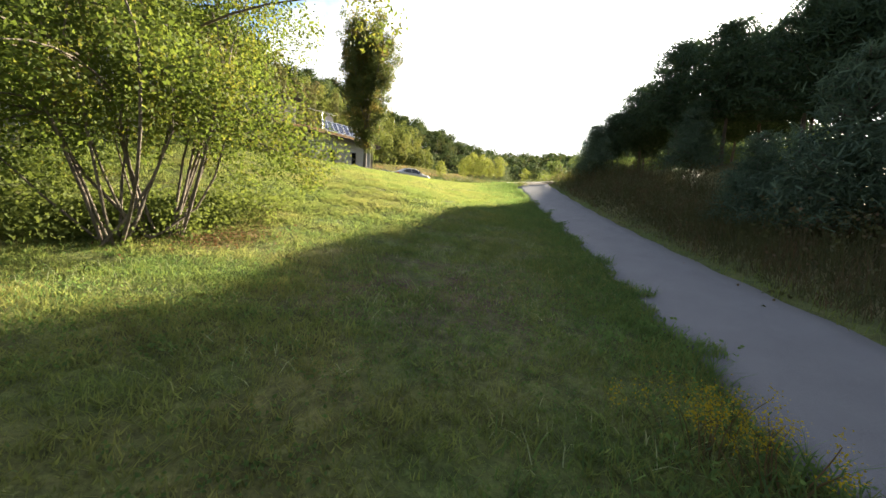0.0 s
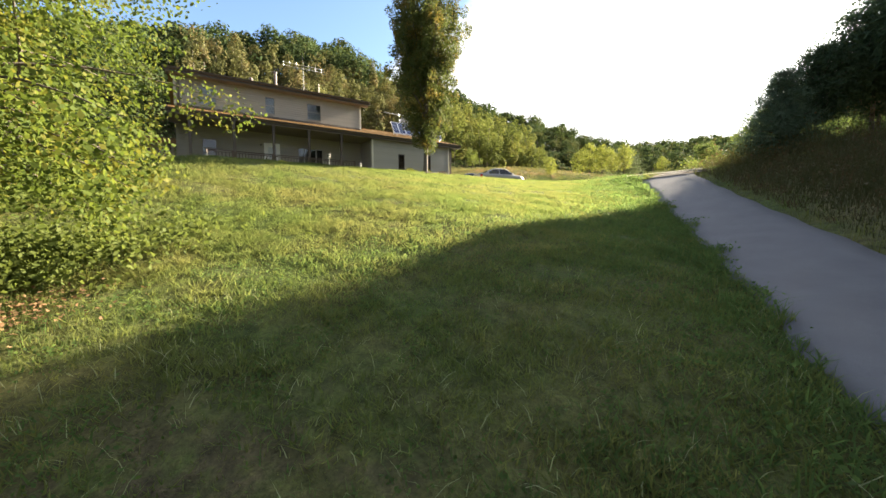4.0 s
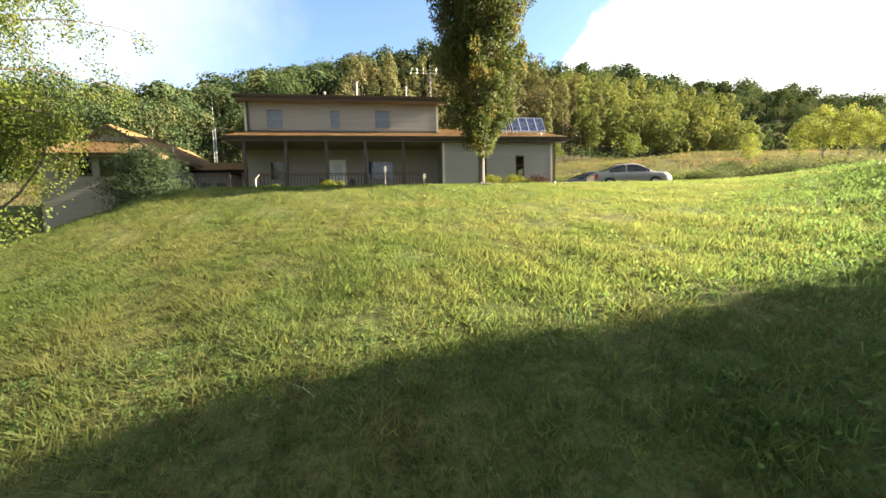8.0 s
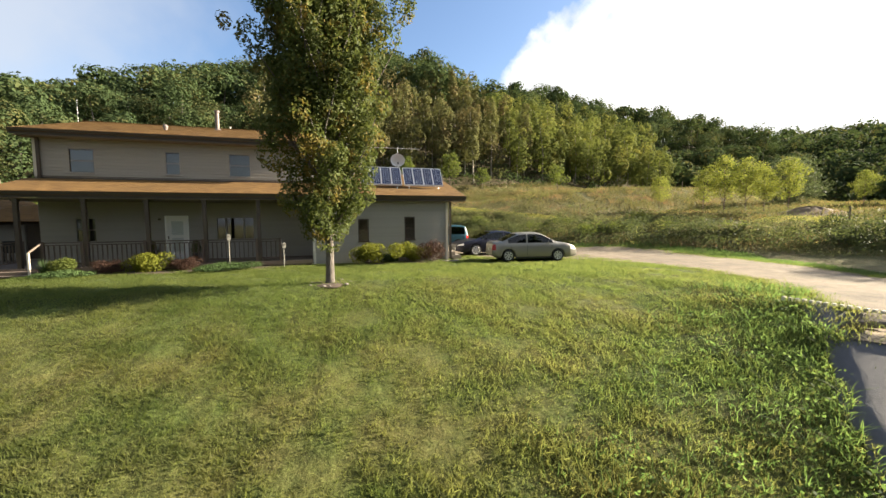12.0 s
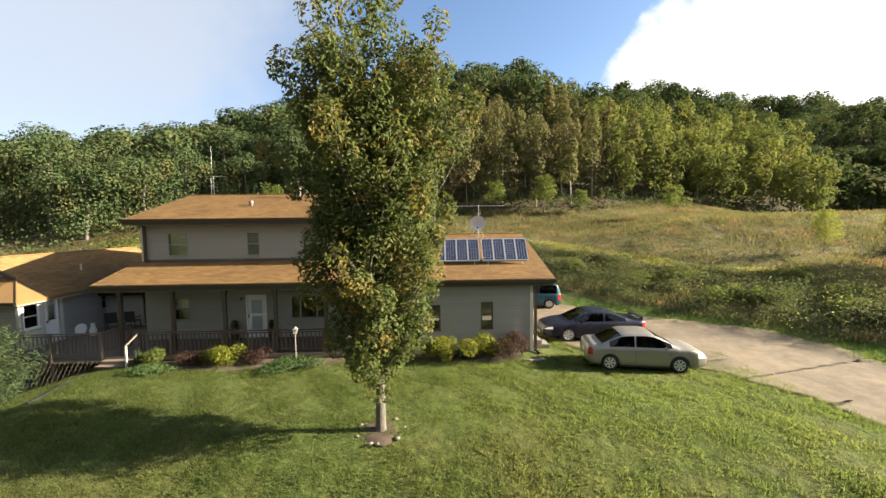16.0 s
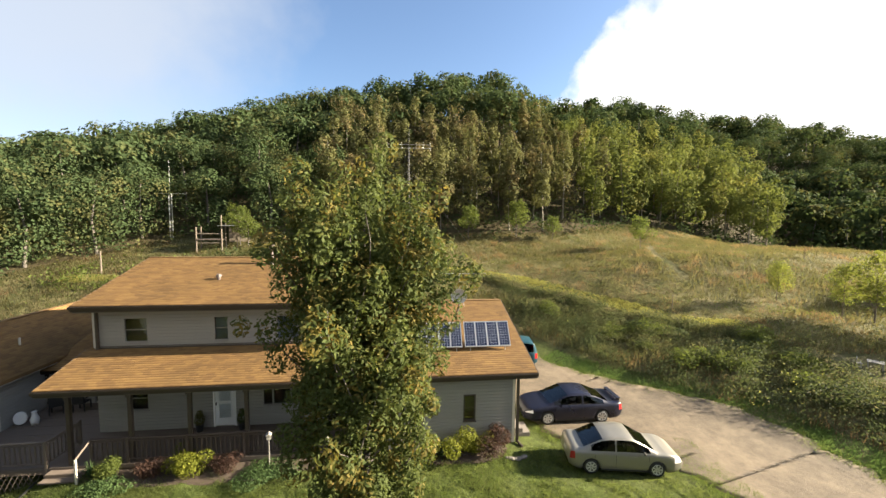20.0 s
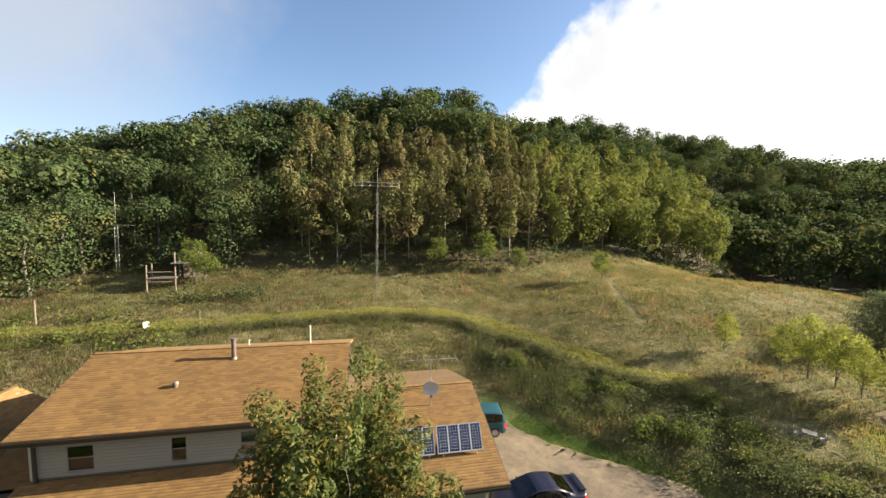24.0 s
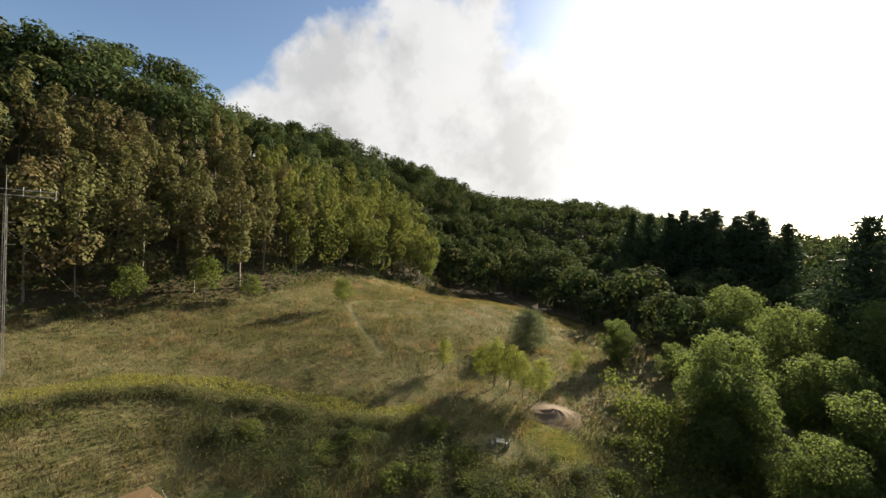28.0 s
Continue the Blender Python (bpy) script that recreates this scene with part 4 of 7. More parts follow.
    roof_plane("wing_roof", (-27.3, 8.42), (-33.4, 10.2), 17.8, 25.16, house)
    roof_plane("wing_roof", (-39.5, 8.42), (-33.4, 10.2), 17.8, 25.16, house)
    roof_plane("wing_roof", (-29.75, 9.13), (-33.4, 10.2), 17.3, 17.795, house, tabs=False)
    for x, z, y0, y1 in ((-34.2, 12.62, 6.13, 18.3), (-33.4, 10.22, 17.9, 25.16)):
        bm = bmesh.new()
        for i in range(int((y1 - y0) / 0.3)):
            y = y0 + i * 0.3
            box(bm, x - 0.13, y + 0.004, z - 0.035, x + 0.13, y + 0.296, z + 0.006 + 0.004 * (i % 2))
        tagged(part("ridge_cap", bm, SHINGLE, house), kind="stuff")
    for x, y0, y1, z in ((-29.15, 6.13, 18.3, 11.0), (-27.3, 6.2, 25.16, 8.30)):
        block("fascia", (x - 0.035, y0, z - 0.13), (x - 0.004, y1, z - 0.01), TRIM_DARK, house)
        gutter("gutter", x, y0, y1, z + 0.10, house)
    block("soffit", (-29.75, 6.2, 10.83), (-29.19, 18.25, 10.86), SOFFIT, house)
    block("soffit", (-29.72, 6.25, 8.13), (-27.36, 17.78, 8.16), SOFFIT, house)
    block("soffit", (-27.7, 17.8, 8.13), (-27.36, 25.1, 8.16), SOFFIT, house)
    for x0, z0, x1, z1, y in ((-29.15, 11.12, -34.2, 12.6, 6.12), (-29.15, 11.12, -34.2, 12.6, 18.31), (-27.3, 8.42, -33.4, 10.2, 25.17), (-27.3, 8.42, -29.75, 9.13, 6.19)):
        bm = bmesh.new()
        v = [bm.verts.new(p) for p in ((x0, y, z0 - 0.01), (x1, y, z1 - 0.01), (x1, y, z1 - 0.2), (x0, y, z0 - 0.2))]
        f = bm.faces.new(v)
        ext = bmesh.ops.extrude_face_region(bm, geom=[f])
        bmesh.ops.translate(bm, verts=[g for g in ext["geom"] if isinstance(g, bmesh.types.BMVert)], vec=(0, -0.03 if y < 10 else 0.03, 0))
        bmesh.ops.recalc_face_normals(bm, faces=bm.faces[:])
        part("rake_board", bm, TRIM_DARK, house)
    # corner boards, skirt and downspouts
    for x, y, z0, z1 in ((-29.72, 6.58, 9.2, 10.83), (-29.72, 17.77, 9.2, 10.83), (-27.67, 24.27, 5.1, 8.13), (-27.67, 17.83, 5.1, 8.13)):
        block("corner_board", (x - 0.06, y - 0.06, z0), (x + 0.015, y + 0.06, z1), TRIM_LIGHT, house)
    block("skirt_board", (FX, 6.6, 9.13), (FX + 0.035, 17.75, 9.25), TRIM_DARK, house)
    block("foundation", (-38.6, 17.85, 4.9), (-27.74, 24.25, 5.18), worn("concrete", (0.32, 0.31, 0.29), 0.85), house)
    for x, y, z0, z1 in ((-27.6, 24.42, 5.25, 8.2), (-29.62, 6.75, 9.15, 10.85)):
        block("downspout", (x - 0.045, y - 0.06, z0), (x + 0.045, y + 0.06, z1), TRIM_DARK, house, 0.015)
    rod("downspout_elbow", (-27.6, 24.42, 5.3), (-27.25, 24.55, 5.24), 0.055, TRIM_DARK, house)
    rod("downspout_elbow", (-29.62, 6.75, 10.8), (-29.2, 6.45, 11.0), 0.05, TRIM_DARK, house)
    # porch floor, steps, posts
    block("porch_floor", (-29.75, 6.5, 5.30), (-27.35, 17.75, 5.45), DECK, house)
    for i in range(16):
        x = -29.7 + i * 0.147
        block("floor_board", (x, 6.52, 5.452), (x + 0.14, 17.73, 5.462), DECK, house)
    block("porch_skirt", (-27.5, 7.9, 5.1), (-27.42, 17.7, 5.30), TRIM_DARK, house)
    for y in (7.2, 9.3, 11.4, 13.47, 15.55):
        p = block("porch_post", (-27.57, y - 0.07, 5.45), (-27.43, y + 0.07, 8.13), TRIM_DARK, house, 0.01)
        block("post_cap", (-27.60, y - 0.1, 8.03), (-27.40, y + 0.1, 8.128), TRIM_DARK, p)
    # flues and vents
    f = rod("flue", (-33.3, 12.65, 12.25), (-33.3, 12.65, 13.28), 0.11, FLUE, house, 14, label="galvanised metal flue")
    rod("flue_cap", (-33.3, 12.65, 13.30), (-33.3, 12.65, 13.38), 0.15, FLUE, f, 14)
    rod("flue_collar", (-33.3, 12.65, 12.30), (-33.3, 12.65, 12.42), 0.19, FLUE, f, 14, 0.12)
    v = rod("roof_vent", (-31.5, 10.8, 11.75), (-31.5, 10.8, 12.0), 0.09, FLUE, house, 10)
    rod("vent_hood", (-31.5, 10.8, 11.97), (-31.44, 10.8, 12.07), 0.14, FLUE, v, 10, 0.06)
    for x, y, h in ((-34.6, 13.0, 0.3), (-34.5, 16.15, 1.0)):
        rod("vent_pipe", (x, y, 12.4), (x, y, 12.55 + h), 0.04, TRIM_LIGHT, house)
    # annexe: a gabled wing with a hipped sun room at its front, and a low link to the house
    ridge_y, ridge_z, eave_z = -0.5, 9.45, 7.66
    for eave_y in (2.55, -3.55):
        roof_plane("annexe_roof", (eave_y, eave_z), (ridge_y, ridge_z), -38.5, -29.4, house, across="x", tabs=eave_y > 0)
    bm = bmesh.new()
    for i in range(30):
        x = -38.5 + i * 0.303
        box(bm, x, ridge_y - 0.13, ridge_z - 0.03, x + 0.296, ridge_y + 0.13, ridge_z + 0.018 + 0.004 * (i % 2))
    tagged(part("ridge_cap", bm, SHINGLE, house), kind="stuff")
    wall("annexe_gable", "x", -29.6, 1, -3.3, 2.3, 7.5, 9.3, [], SIDING, house, shape=lambda z: (-3.5 + (z - 7.5) * 1.66, 2.5 - (z - 7.5) * 1.66))
    wall("annexe_gable", "x", -38.1, -1, -3.3, 2.3, 4.4, 9.3, [], SIDING, house, shape=lambda z: (-3.3 + max(z - 7.7, 0) * 1.66, 2.3 - max(z - 7.7, 0) * 1.66))
    for sy in (1, -1):
        a, b = (-29.37, ridge_y, ridge_z), (-29.37, ridge_y + sy * 3.05, eave_z)
        bm = bmesh.new()
        v = [bm.verts.new(p) for p in (a, b, (b[0], b[1], b[2] - 0.19), (a[0], a[1], a[2] - 0.19))]
        ext = bmesh.ops.extrude_face_region(bm, geom=[bm.faces.new(v)])
        bmesh.ops.translate(bm, verts=[g for g in ext["geom"] if isinstance(g, bmesh.types.BMVert)], vec=(0.03, 0, 0))
        bmesh.ops.recalc_face_normals(bm, faces=bm.faces[:])
        part("rake_board", bm, TRIM_DARK, house)
    # skirt roof round the sun room, hipped at both corners
    roof_plane("sunroom_roof", (-28.0, 7.66), (-29.56, 8.57), -2.0, 0.96, house)
    for y_in, y_out in ((0.965, 2.56), (-2.005, -3.56)):
        bm = bmesh.new()
        top = [bm.verts.new(p) for p in ((-28.0, y_in, 7.66), (-28.0, y_out, 7.66), (-29.56, y_out, 7.66), (-29.56, y_in, 8.57))]
        low = [bm.verts.new((p.co.x, p.co.y, p.co.z - 0.14)) for p in top]
        for ring in (top, low):
            bm.faces.new((ring[0], ring[1], ring[3]))
            bm.faces.new((ring[1], ring[2], ring[3]))
        for k in range(4):
            bm.faces.new((top[k], top[(k + 1) % 4], low[(k + 1) % 4], low[k]))
        bmesh.ops.recalc_face_normals(bm, faces=bm.faces[:])
        part("hip_roof", bm, SHINGLE, house)
        rod("hip_cap", (-28.0, y_out, 7.67), (-29.56, y_in, 8.585), 0.035, SHINGLE, house, 6)
    block("fascia", (-28.035, -3.5, 7.50), (-28.004, 2.5, 7.64), TRIM_LIGHT, house)
    gutter("gutter", -28.0, -3.55, 2.55, 7.64, house)
    block("fascia", (-38.4, 2.50, 7.48), (-28.04, 2.53, 7.60), TRIM_LIGHT, house)
    sw = [(-2.35, 6.55, -1.68, 7.46), (-1.36, 6.55, -0.69, 7.46), (-0.35, 6.55, 0.34, 7.46), (0.68, 6.55, 1.40, 7.46)]
    wall("sunroom_wall", "x", -28.4, 1, -3.2, 2.2, 2.8, 7.52, sw, SIDING, house)
    for u in sw:
        window("x", -28.4, 1, *u, house, TRIM_DARK, sash=False)
    block("corner_board", (-28.42, 2.12, 3.4), (-28.33, 2.24, 7.5), TRIM_LIGHT, house)
    side = [(-29.18, 6.35, -28.52, 7.40), (-30.14, 5.47, -29.44, 7.42)]
    wall("sunroom_side", "y", 2.2, 1, -30.3, -28.58, 3.2, 7.52, side, TRIM_LIGHT, house)
    wall("annexe_side", "y", 2.2, 1, -38.0, -30.3, 3.2, 7.52, [(-33.2, 6.4, -32.4, 7.3)], SIDING, house)
    wall("annexe_side", "y", -3.2, -1, -38.0, -28.58, 3.0, 7.52, [], SIDING, house)
    window("y", 2.2, 1, *side[0], house, WHITE)
    window("y", 2.2, 1, -33.2, 6.4, -32.4, 7.3, house)
    sd = block("door", (-30.12, 2.12, 5.47), (-29.46, 2.17, 7.40), WHITE, house, 0.004, "white door with a glass light")
    block("pane", (-29.96, 2.165, 6.5), (-29.62, 2.185, 7.2), GLASS, sd)
    block("handle", (-29.58, 2.17, 6.38), (-29.53, 2.21, 6.50), TRIM_DARK, sd, 0.008)
    block("sunroom_floor", (-37.9, -3.0, 5.2), (-28.6, 2.0, 5.44), DECK, house)
    block("partition", (-31.6, -3.0, 5.44), (-31.45, 2.0, 7.5), SOFFIT, house)
    rod("vent_pipe", (-32.6, 1.1, 8.4), (-32.6, 1.1, 8.85), 0.04, TRIM_LIGHT, house)
    roof_plane("link_roof", (-32.2, 7.32), (-35.2, 8.2), 2.2, 6.5, house)
    roof_plane("link_roof", (-38.2, 7.32), (-35.2, 8.2), 2.2, 6.5, house, tabs=False)
    block("fascia", (-32.24, 2.25, 7.14), (-32.2, 6.5, 7.3), TRIM_DARK, house)
    wall("link_wall", "x", -32.7, 1, 2.2, 6.5, 5.0, 7.3, [(4.2, 5.47, 5.1, 7.25), (5.5, 6.3, 6.2, 7.25)], SIDING, house)
    window("x", -32.7, 1, 5.5, 6.3, 6.2, 7.25, house, sash=False)
    block("door", (-32.80, 4.22, 5.47), (-32.75, 5.08, 7.23), TRIM_DARK, house, 0.004, "dark brown door in deep shade")
    block("link_back", (-37.8, 2.3, 4.8), (-37.6, 6.5, 7.3), SIDING, house)
    for ob in set(scene.objects) - before:
        if ob.parent is house:
            at_house(ob)


build_house()


def railing(name, label, points, z, baluster, group="porch and deck railings", high=0.95, mat=None):
    """Rails on posts along a line of points, with single balusters."""
    mat = mat or DECK
    root = thing(name, label, "railing", (*points[0], z), 0.0, group)
    inv = root.matrix_basis.inverted()
    obs = []
    for (xa, ya), (xb, yb) in zip(points[:-1], points[1:]):
        a, b = Vector((xa, ya, z)), Vector((xb, yb, z))
        d = (b - a).normalized()
        side = Vector((-d.y, d.x, 0))
        for zz, w, h in ((high, 0.055, 0.04), (0.14, 0.03, 0.04), (high - 0.09, 0.03, 0.035)):
            bm = bmesh.new()
            v = [bm.verts.new(p + side * s * w + Vector((0, 0, zz + q * h))) for p in (a, b) for s, q in ((-1, 0), (1, 0), (1, 1), (-1, 1))]
            for f in ((0, 1, 2, 3), (7, 6, 5, 4), (0, 4, 5, 1), (1, 5, 6, 2), (2, 6, 7, 3), (3, 7, 4, 0)):
                bm.faces.new([v[i] for i in f])
            bmesh.ops.recalc_face_normals(bm, faces=bm.faces[:])
            obs.append(part("top_rail" if zz == high else "rail", bm, mat, root))
        n = int((b - a).length / 0.16)
        for i in range(1, n):
            p = a + (b - a) * i / n
            ob = new("baluster", baluster)
            ob.parent, ob.matrix_basis = root, inv @ Matrix.Translation(p + Vector((0, 0, 0.14)))
    for ob in obs:
        ob.matrix_parent_inverse = inv
    for x, y in points:
        p = block("newel_post", (x - 0.05, y - 0.05, z - 0.35), (x + 0.05, y + 0.05, z + high + 0.06), mat, root, 0.008)
        p.matrix_parent_inverse = inv
    return root


def baluster_mesh(mat):
    bm = bmesh.new()
    box(bm, -0.018, -0.018, 0.0, 0.018, 0.018, 0.74)
    data = bpy.data.meshes.new("baluster")
    bm.to_mesh(data)
    bm.free()
    data.materials.append(mat)
    return data


BALUSTER, BROWN_BALUSTER = baluster_mesh(DECK), baluster_mesh(RAIL_BROWN)
railing("porch_railing", "brown wooden porch railing with upright balusters", [(-27.42, 7.95), (-27.42, 9.2), (-27.42, 11.3), (-27.42, 13.37), (-27.42, 15.45), (-27.42, 16.4)], 5.46, BROWN_BALUSTER, mat=RAIL_BROWN)
railing("deck_railing", "weathered grey wooden deck railing", [(-27.4, 2.55), (-27.4, 4.4), (-27.4, 6.42), (-28.9, 6.42)], 5.46, BALUSTER)
deck = thing("deck", "weathered wooden deck between house and sun room", "deck", (-30.4, 4.5, 5.2))
for k in range(22):
    x = -32.6 + k * 0.236
    ob = block("plank", (x, 2.3, 5.40), (x + 0.225, 6.5, 5.44 + 0.003 * (k % 3)), DECK, deck)
    ob.matrix_parent_inverse = deck.matrix_basis.inverted()
for x, y in ((-27.45, 2.6), (-27.45, 4.4), (-27.45, 6.35), (-30.5, 6.35), (-30.5, 2.6)):
    ob = block("deck_post", (x - 0.06, y - 0.06, 3.4), (x + 0.06, y + 0.06, 5.40), DECK, deck)
    ob.matrix_parent_inverse = deck.matrix_basis.inverted()
ob = block("deck_skirt", (-27.42, 2.5, 5.2), (-27.38, 6.45, 5.40), DECK, deck)
ob.matrix_parent_inverse = deck.matrix_basis.inverted()
steps = thing("porch_steps", "worn wooden steps with a white-capped handrail post", "steps", (-27.1, 7.2, 5.2))
for k in range(2):
    ob = block("tread", (-27.35 + 0.28 * k, 6.6, 5.20 + 0.0 * k), (-27.07 + 0.28 * k, 7.8, 5.38 - 0.12 * k), DECK, steps, 0.01)
    ob.matrix_parent_inverse = steps.matrix_basis.inverted()
for ob in (block("handrail_post", (-26.77, 7.88, 5.1), (-26.70, 7.95, 6.1), TRIM_LIGHT, steps, 0.01, "pale capped post"), rod("handrail", (-27.42, 7.92, 6.42), (-26.73, 7.92, 6.1), 0.035, DECK, steps)):
    ob.matrix_parent_inverse = steps.matrix_basis.inverted()


# ---- trees near the house and path ----
def on_ground(x, y, sink=0.0):
    return (x, y, float(terrain(x, y)) - sink)


def maple():
    """The upright maple on the lawn: steep limbs, each a spire of leaf sprays."""
    rng = np.random.default_rng(5)
    root = thing("maple_tree", "upright young maple with green leaves turning gold, on the lawn", "tree", on_ground(-21.7, 18.56))
    part("trunk", mesh_from("trunk", *tube([(0, 0, -0.2), (0, 0, 0.15), (0.01, 0.02, 1.2), (0.03, 0, 3.0), (0, 0.03, 6.0), (0.02, 0, 9.5)], [0.19, 0.14, 0.12, 0.11, 0.07, 0.02], 12), True), BARK, root)
    blobs = []
    for i in range(58):
        u = i / 57
        ang = i * 2.399 + rng.normal() * 0.25
        z0 = 1.25 + 6.2 * u
        wide = np.interp(z0, (1.2, 2.4, 4.5, 6.0, 7.5), (1.0, 1.8, 2.3, 2.05, 1.15)) * rng.uniform(0.72, 1.12)
        tip = np.array([math.cos(ang) * wide, math.sin(ang) * wide, z0 + 0.3 + 0.95 * wide + 1.4 * u + rng.normal() * 0.2])
        start = np.array([0, 0, z0])
        line = bent(start, tip, rng, 0.07, 6)
        part("limb", mesh_from("limb", *tube(line, np.linspace(0.05 * (1.2 - u), 0.008, 6), 5), True), BARK, root)
        for w, r in ((0.35, 0.36), (0.58, 0.42), (0.78, 0.42), (0.94, 0.36), (1.02, 0.26)):
            p = start + (tip - start) * w + rng.normal(size=3) * 0.14
            blobs.append((*p, r * rng.uniform(0.75, 1.2), 1.15))
    for ang, far, top in ((0.3, 1.1, 10.7), (1.7, 0.6, 11.2), (2.6, 1.6, 10.4), (3.9, 1.1, 10.7), (5.2, 1.6, 10.5), (4.5, 1.9, 10.1), (1.0, 1.9, 10.0), (3.3, 1.9, 9.8), (5.9, 1.8, 9.9), (2.1, 1.5, 10.2)):
        for w in np.linspace(0.55, 1.0, 7):
            blobs.append((math.cos(ang) * far * w + rng.normal() * 0.1, math.sin(ang) * far * w + rng.normal() * 0.1, top * w, 0.66 - 0.34 * (w - 0.55) / 0.45, 1.2))
    c, n = shell(blobs, 84000, rng, 0.6, 0.35, 0.5)
    v, f = leaf_arrays(c, n, 0.115 * (0.7 + 0.6 * rng.random(len(c))), "maple", rng)
    part("crown", mesh_from("crown", v, f), MAPLE, root)
    bed = thing("tree_ring", "ring of bark mulch and field stones round the maple's foot", "garden edging", on_ground(-21.7, 18.56))
    part("mulch", mesh_from("mulch", *disc(0.6, 0.03, 24, 0.1)), MULCH, bed)
    for k in range(11):
        a = k / 11 * 2 * math.pi + 0.35 * math.sin(k * 2.1)
        ob = stone(0.04 + 0.012 * (k % 3), k, bed)
        ob.matrix_basis = pose(0.64 * math.cos(a), 0.64 * math.sin(a), 0.01, 0, 0, k * 47)


def disc(radius, height, sides, wave=0.0):
    """A low mound: centre, inner ring and rim."""
    ang = np.linspace(0, 2 * np.pi, sides, endpoint=False)
    rim = radius * (1 + wave * np.sin(ang * 3 + 1) + wave * 0.6 * np.sin(ang * 5))
    rings = [np.stack([np.cos(ang) * rim * s, np.sin(ang) * rim * s, 0 * ang + height * (1 - s**3) - (0.04 if s == 1 else 0)], -1) for s in (0.02, 0.5, 0.85, 1.0)]
    v = np.concatenate(rings)
    idx = np.arange(4 * sides).reshape(4, sides)
    nxt = np.roll(idx, -1, 1)
    return v, np.stack([idx[:-1], idx[1:], nxt[1:], nxt[:-1]], -1).reshape(-1, 4)


def stone(size, seed, parent, mat=None):
    """A rounded field stone."""
    rng = random.Random(seed)
    bm = bmesh.new()
    bmesh.ops.create_icosphere(bm, subdivisions=2, radius=size)
    for v in bm.verts:
        v.co *= 1 + 0.22 * noise.noise(v.co * (2.2 / size) * 0.3 + Vector((seed, 0, 0)))
        v.co.z *= 0.65
        v.co.x *= 1.25
    return part("stone", bm, mat or STONE, parent)


def box_elder():
    """Two clumps of slender slanting stems under one wide, airy, drooping crown."""
    rng = np.random.default_rng(17)
    x0, y0 = -11.3, 2.9
    root = thing("box_elder", "many-stemmed box elder in sunlit yellow-green leaf", "tree", on_ground(x0, y0))
    blobs = []
    for i in range(21):
        base = np.array([0.12, -0.46, 0.0]) if i % 2 else np.array([0.0, 0.44, 0.05])
        lean = rng.normal(size=2)
        base = base + np.array([lean[0] * 0.15, lean[1] * 0.15, -0.25])
        ang = math.atan2(lean[1] + (-0.7 if i % 2 else 0.7), lean[0])
        far, top = rng.uniform(0.7, 2.1), rng.uniform(5.2, 8.0)
        if i == 3:
            ang, far, top = -1.9, 3.0, 3.6
        tip = base + (math.cos(ang) * far, math.sin(ang) * far, top)
        line = bent(base, tip, rng, 0.09, 9)
        part("stem", mesh_from("stem", *tube(line, np.linspace(rng.uniform(0.022, 0.042), 0.007, 9), 7), True), STEM_BARK, root)
        for w in np.linspace(0.45, 1.05, 6):
            for _ in range(2):
                off = rng.normal(size=3) * (0.65, 0.65, 0.4) * (0.55 + w * 0.6)
                p = base + (tip - base) * w + off
                if p[2] > 1.9:
                    blobs.append((*p, rng.uniform(0.35, 0.7), 0.75))
    # outer boughs that arch over and hang
    boughs = []
    for i in range(64):
        ang = i * 2.399
        high = rng.uniform(1.7, 6.8) if i % 3 else rng.uniform(1.6, 3.0)
        far = rng.uniform(2.2, 3.2 + 0.42 * min(high, 4.4))
        a = np.array([math.cos(ang) * far * 0.3, math.sin(ang) * far * 0.3, high * 0.75 + 0.9])
        b = np.array([math.cos(ang) * far, math.sin(ang) * far, high + 0.2 * rng.normal()])
        mid = (a + b) / 2 + (0, 0, 0.45)
        u = np.linspace(0, 1, 6)[:, None]
        line = a * (1 - u) ** 2 + 2 * mid * u * (1 - u) + b * u**2
        boughs.append(tube(line, np.linspace(0.028, 0.005, 6), 5))
        for w in (0.5, 0.7, 0.88, 1.02):
            p = line[min(int(w * 5), 5)] + rng.normal(size=3) * (0.25, 0.25, 0.18)
            blobs.append((*p, rng.uniform(0.34, 0.62), 0.75))
            if rng.random() < 0.6:
                blobs.append((p[0], p[1], max(p[2] - rng.uniform(0.4, 0.9), 1.3), rng.uniform(0.22, 0.4), 1.0))
    tagged(part("twig_mass", mesh_from("twig_mass", *joined(boughs), True), STEM_BARK, root), kind="stuff")
    c, n = shell(blobs, 84000, rng, 0.15, 0.1, 0.9)
    v, f = leaf_arrays(c, n, 0.073 * (0.7 + 0.6 * rng.random(len(c))), "diamond", rng)
    part("crown", mesh_from("crown", v, f), BOXELDER, root)
    root.matrix_basis = root.matrix_basis @ Matrix.Scale(1.18, 4)
    return root


STONE = worn("field_stone", (0.17, 0.15, 0.13), 0.9, spread=0.3)
MULCH = worn("bark_mulch", (0.065, 0.046, 0.033), 0.95, spread=0.4, grain=60, bump=0.6)
maple()
elder = box_elder()
litter = thing("leaf_litter", "scatter of brown fallen leaves at the box elder's foot", "leaf litter", on_ground(-10.4, 4.4), kind="stuff")
litter_rng = np.random.default_rng(52)
spots = litter_rng.normal(size=(900, 2)) * (0.5, 0.75)
c = np.stack([spots[:, 0], spots[:, 1], terrain(-10.4 + spots[:, 0], 4.4 + spots[:, 1]) - terrain(-10.4, 4.4) + 0.06 + 0.04 * litter_rng.random(900)], -1)
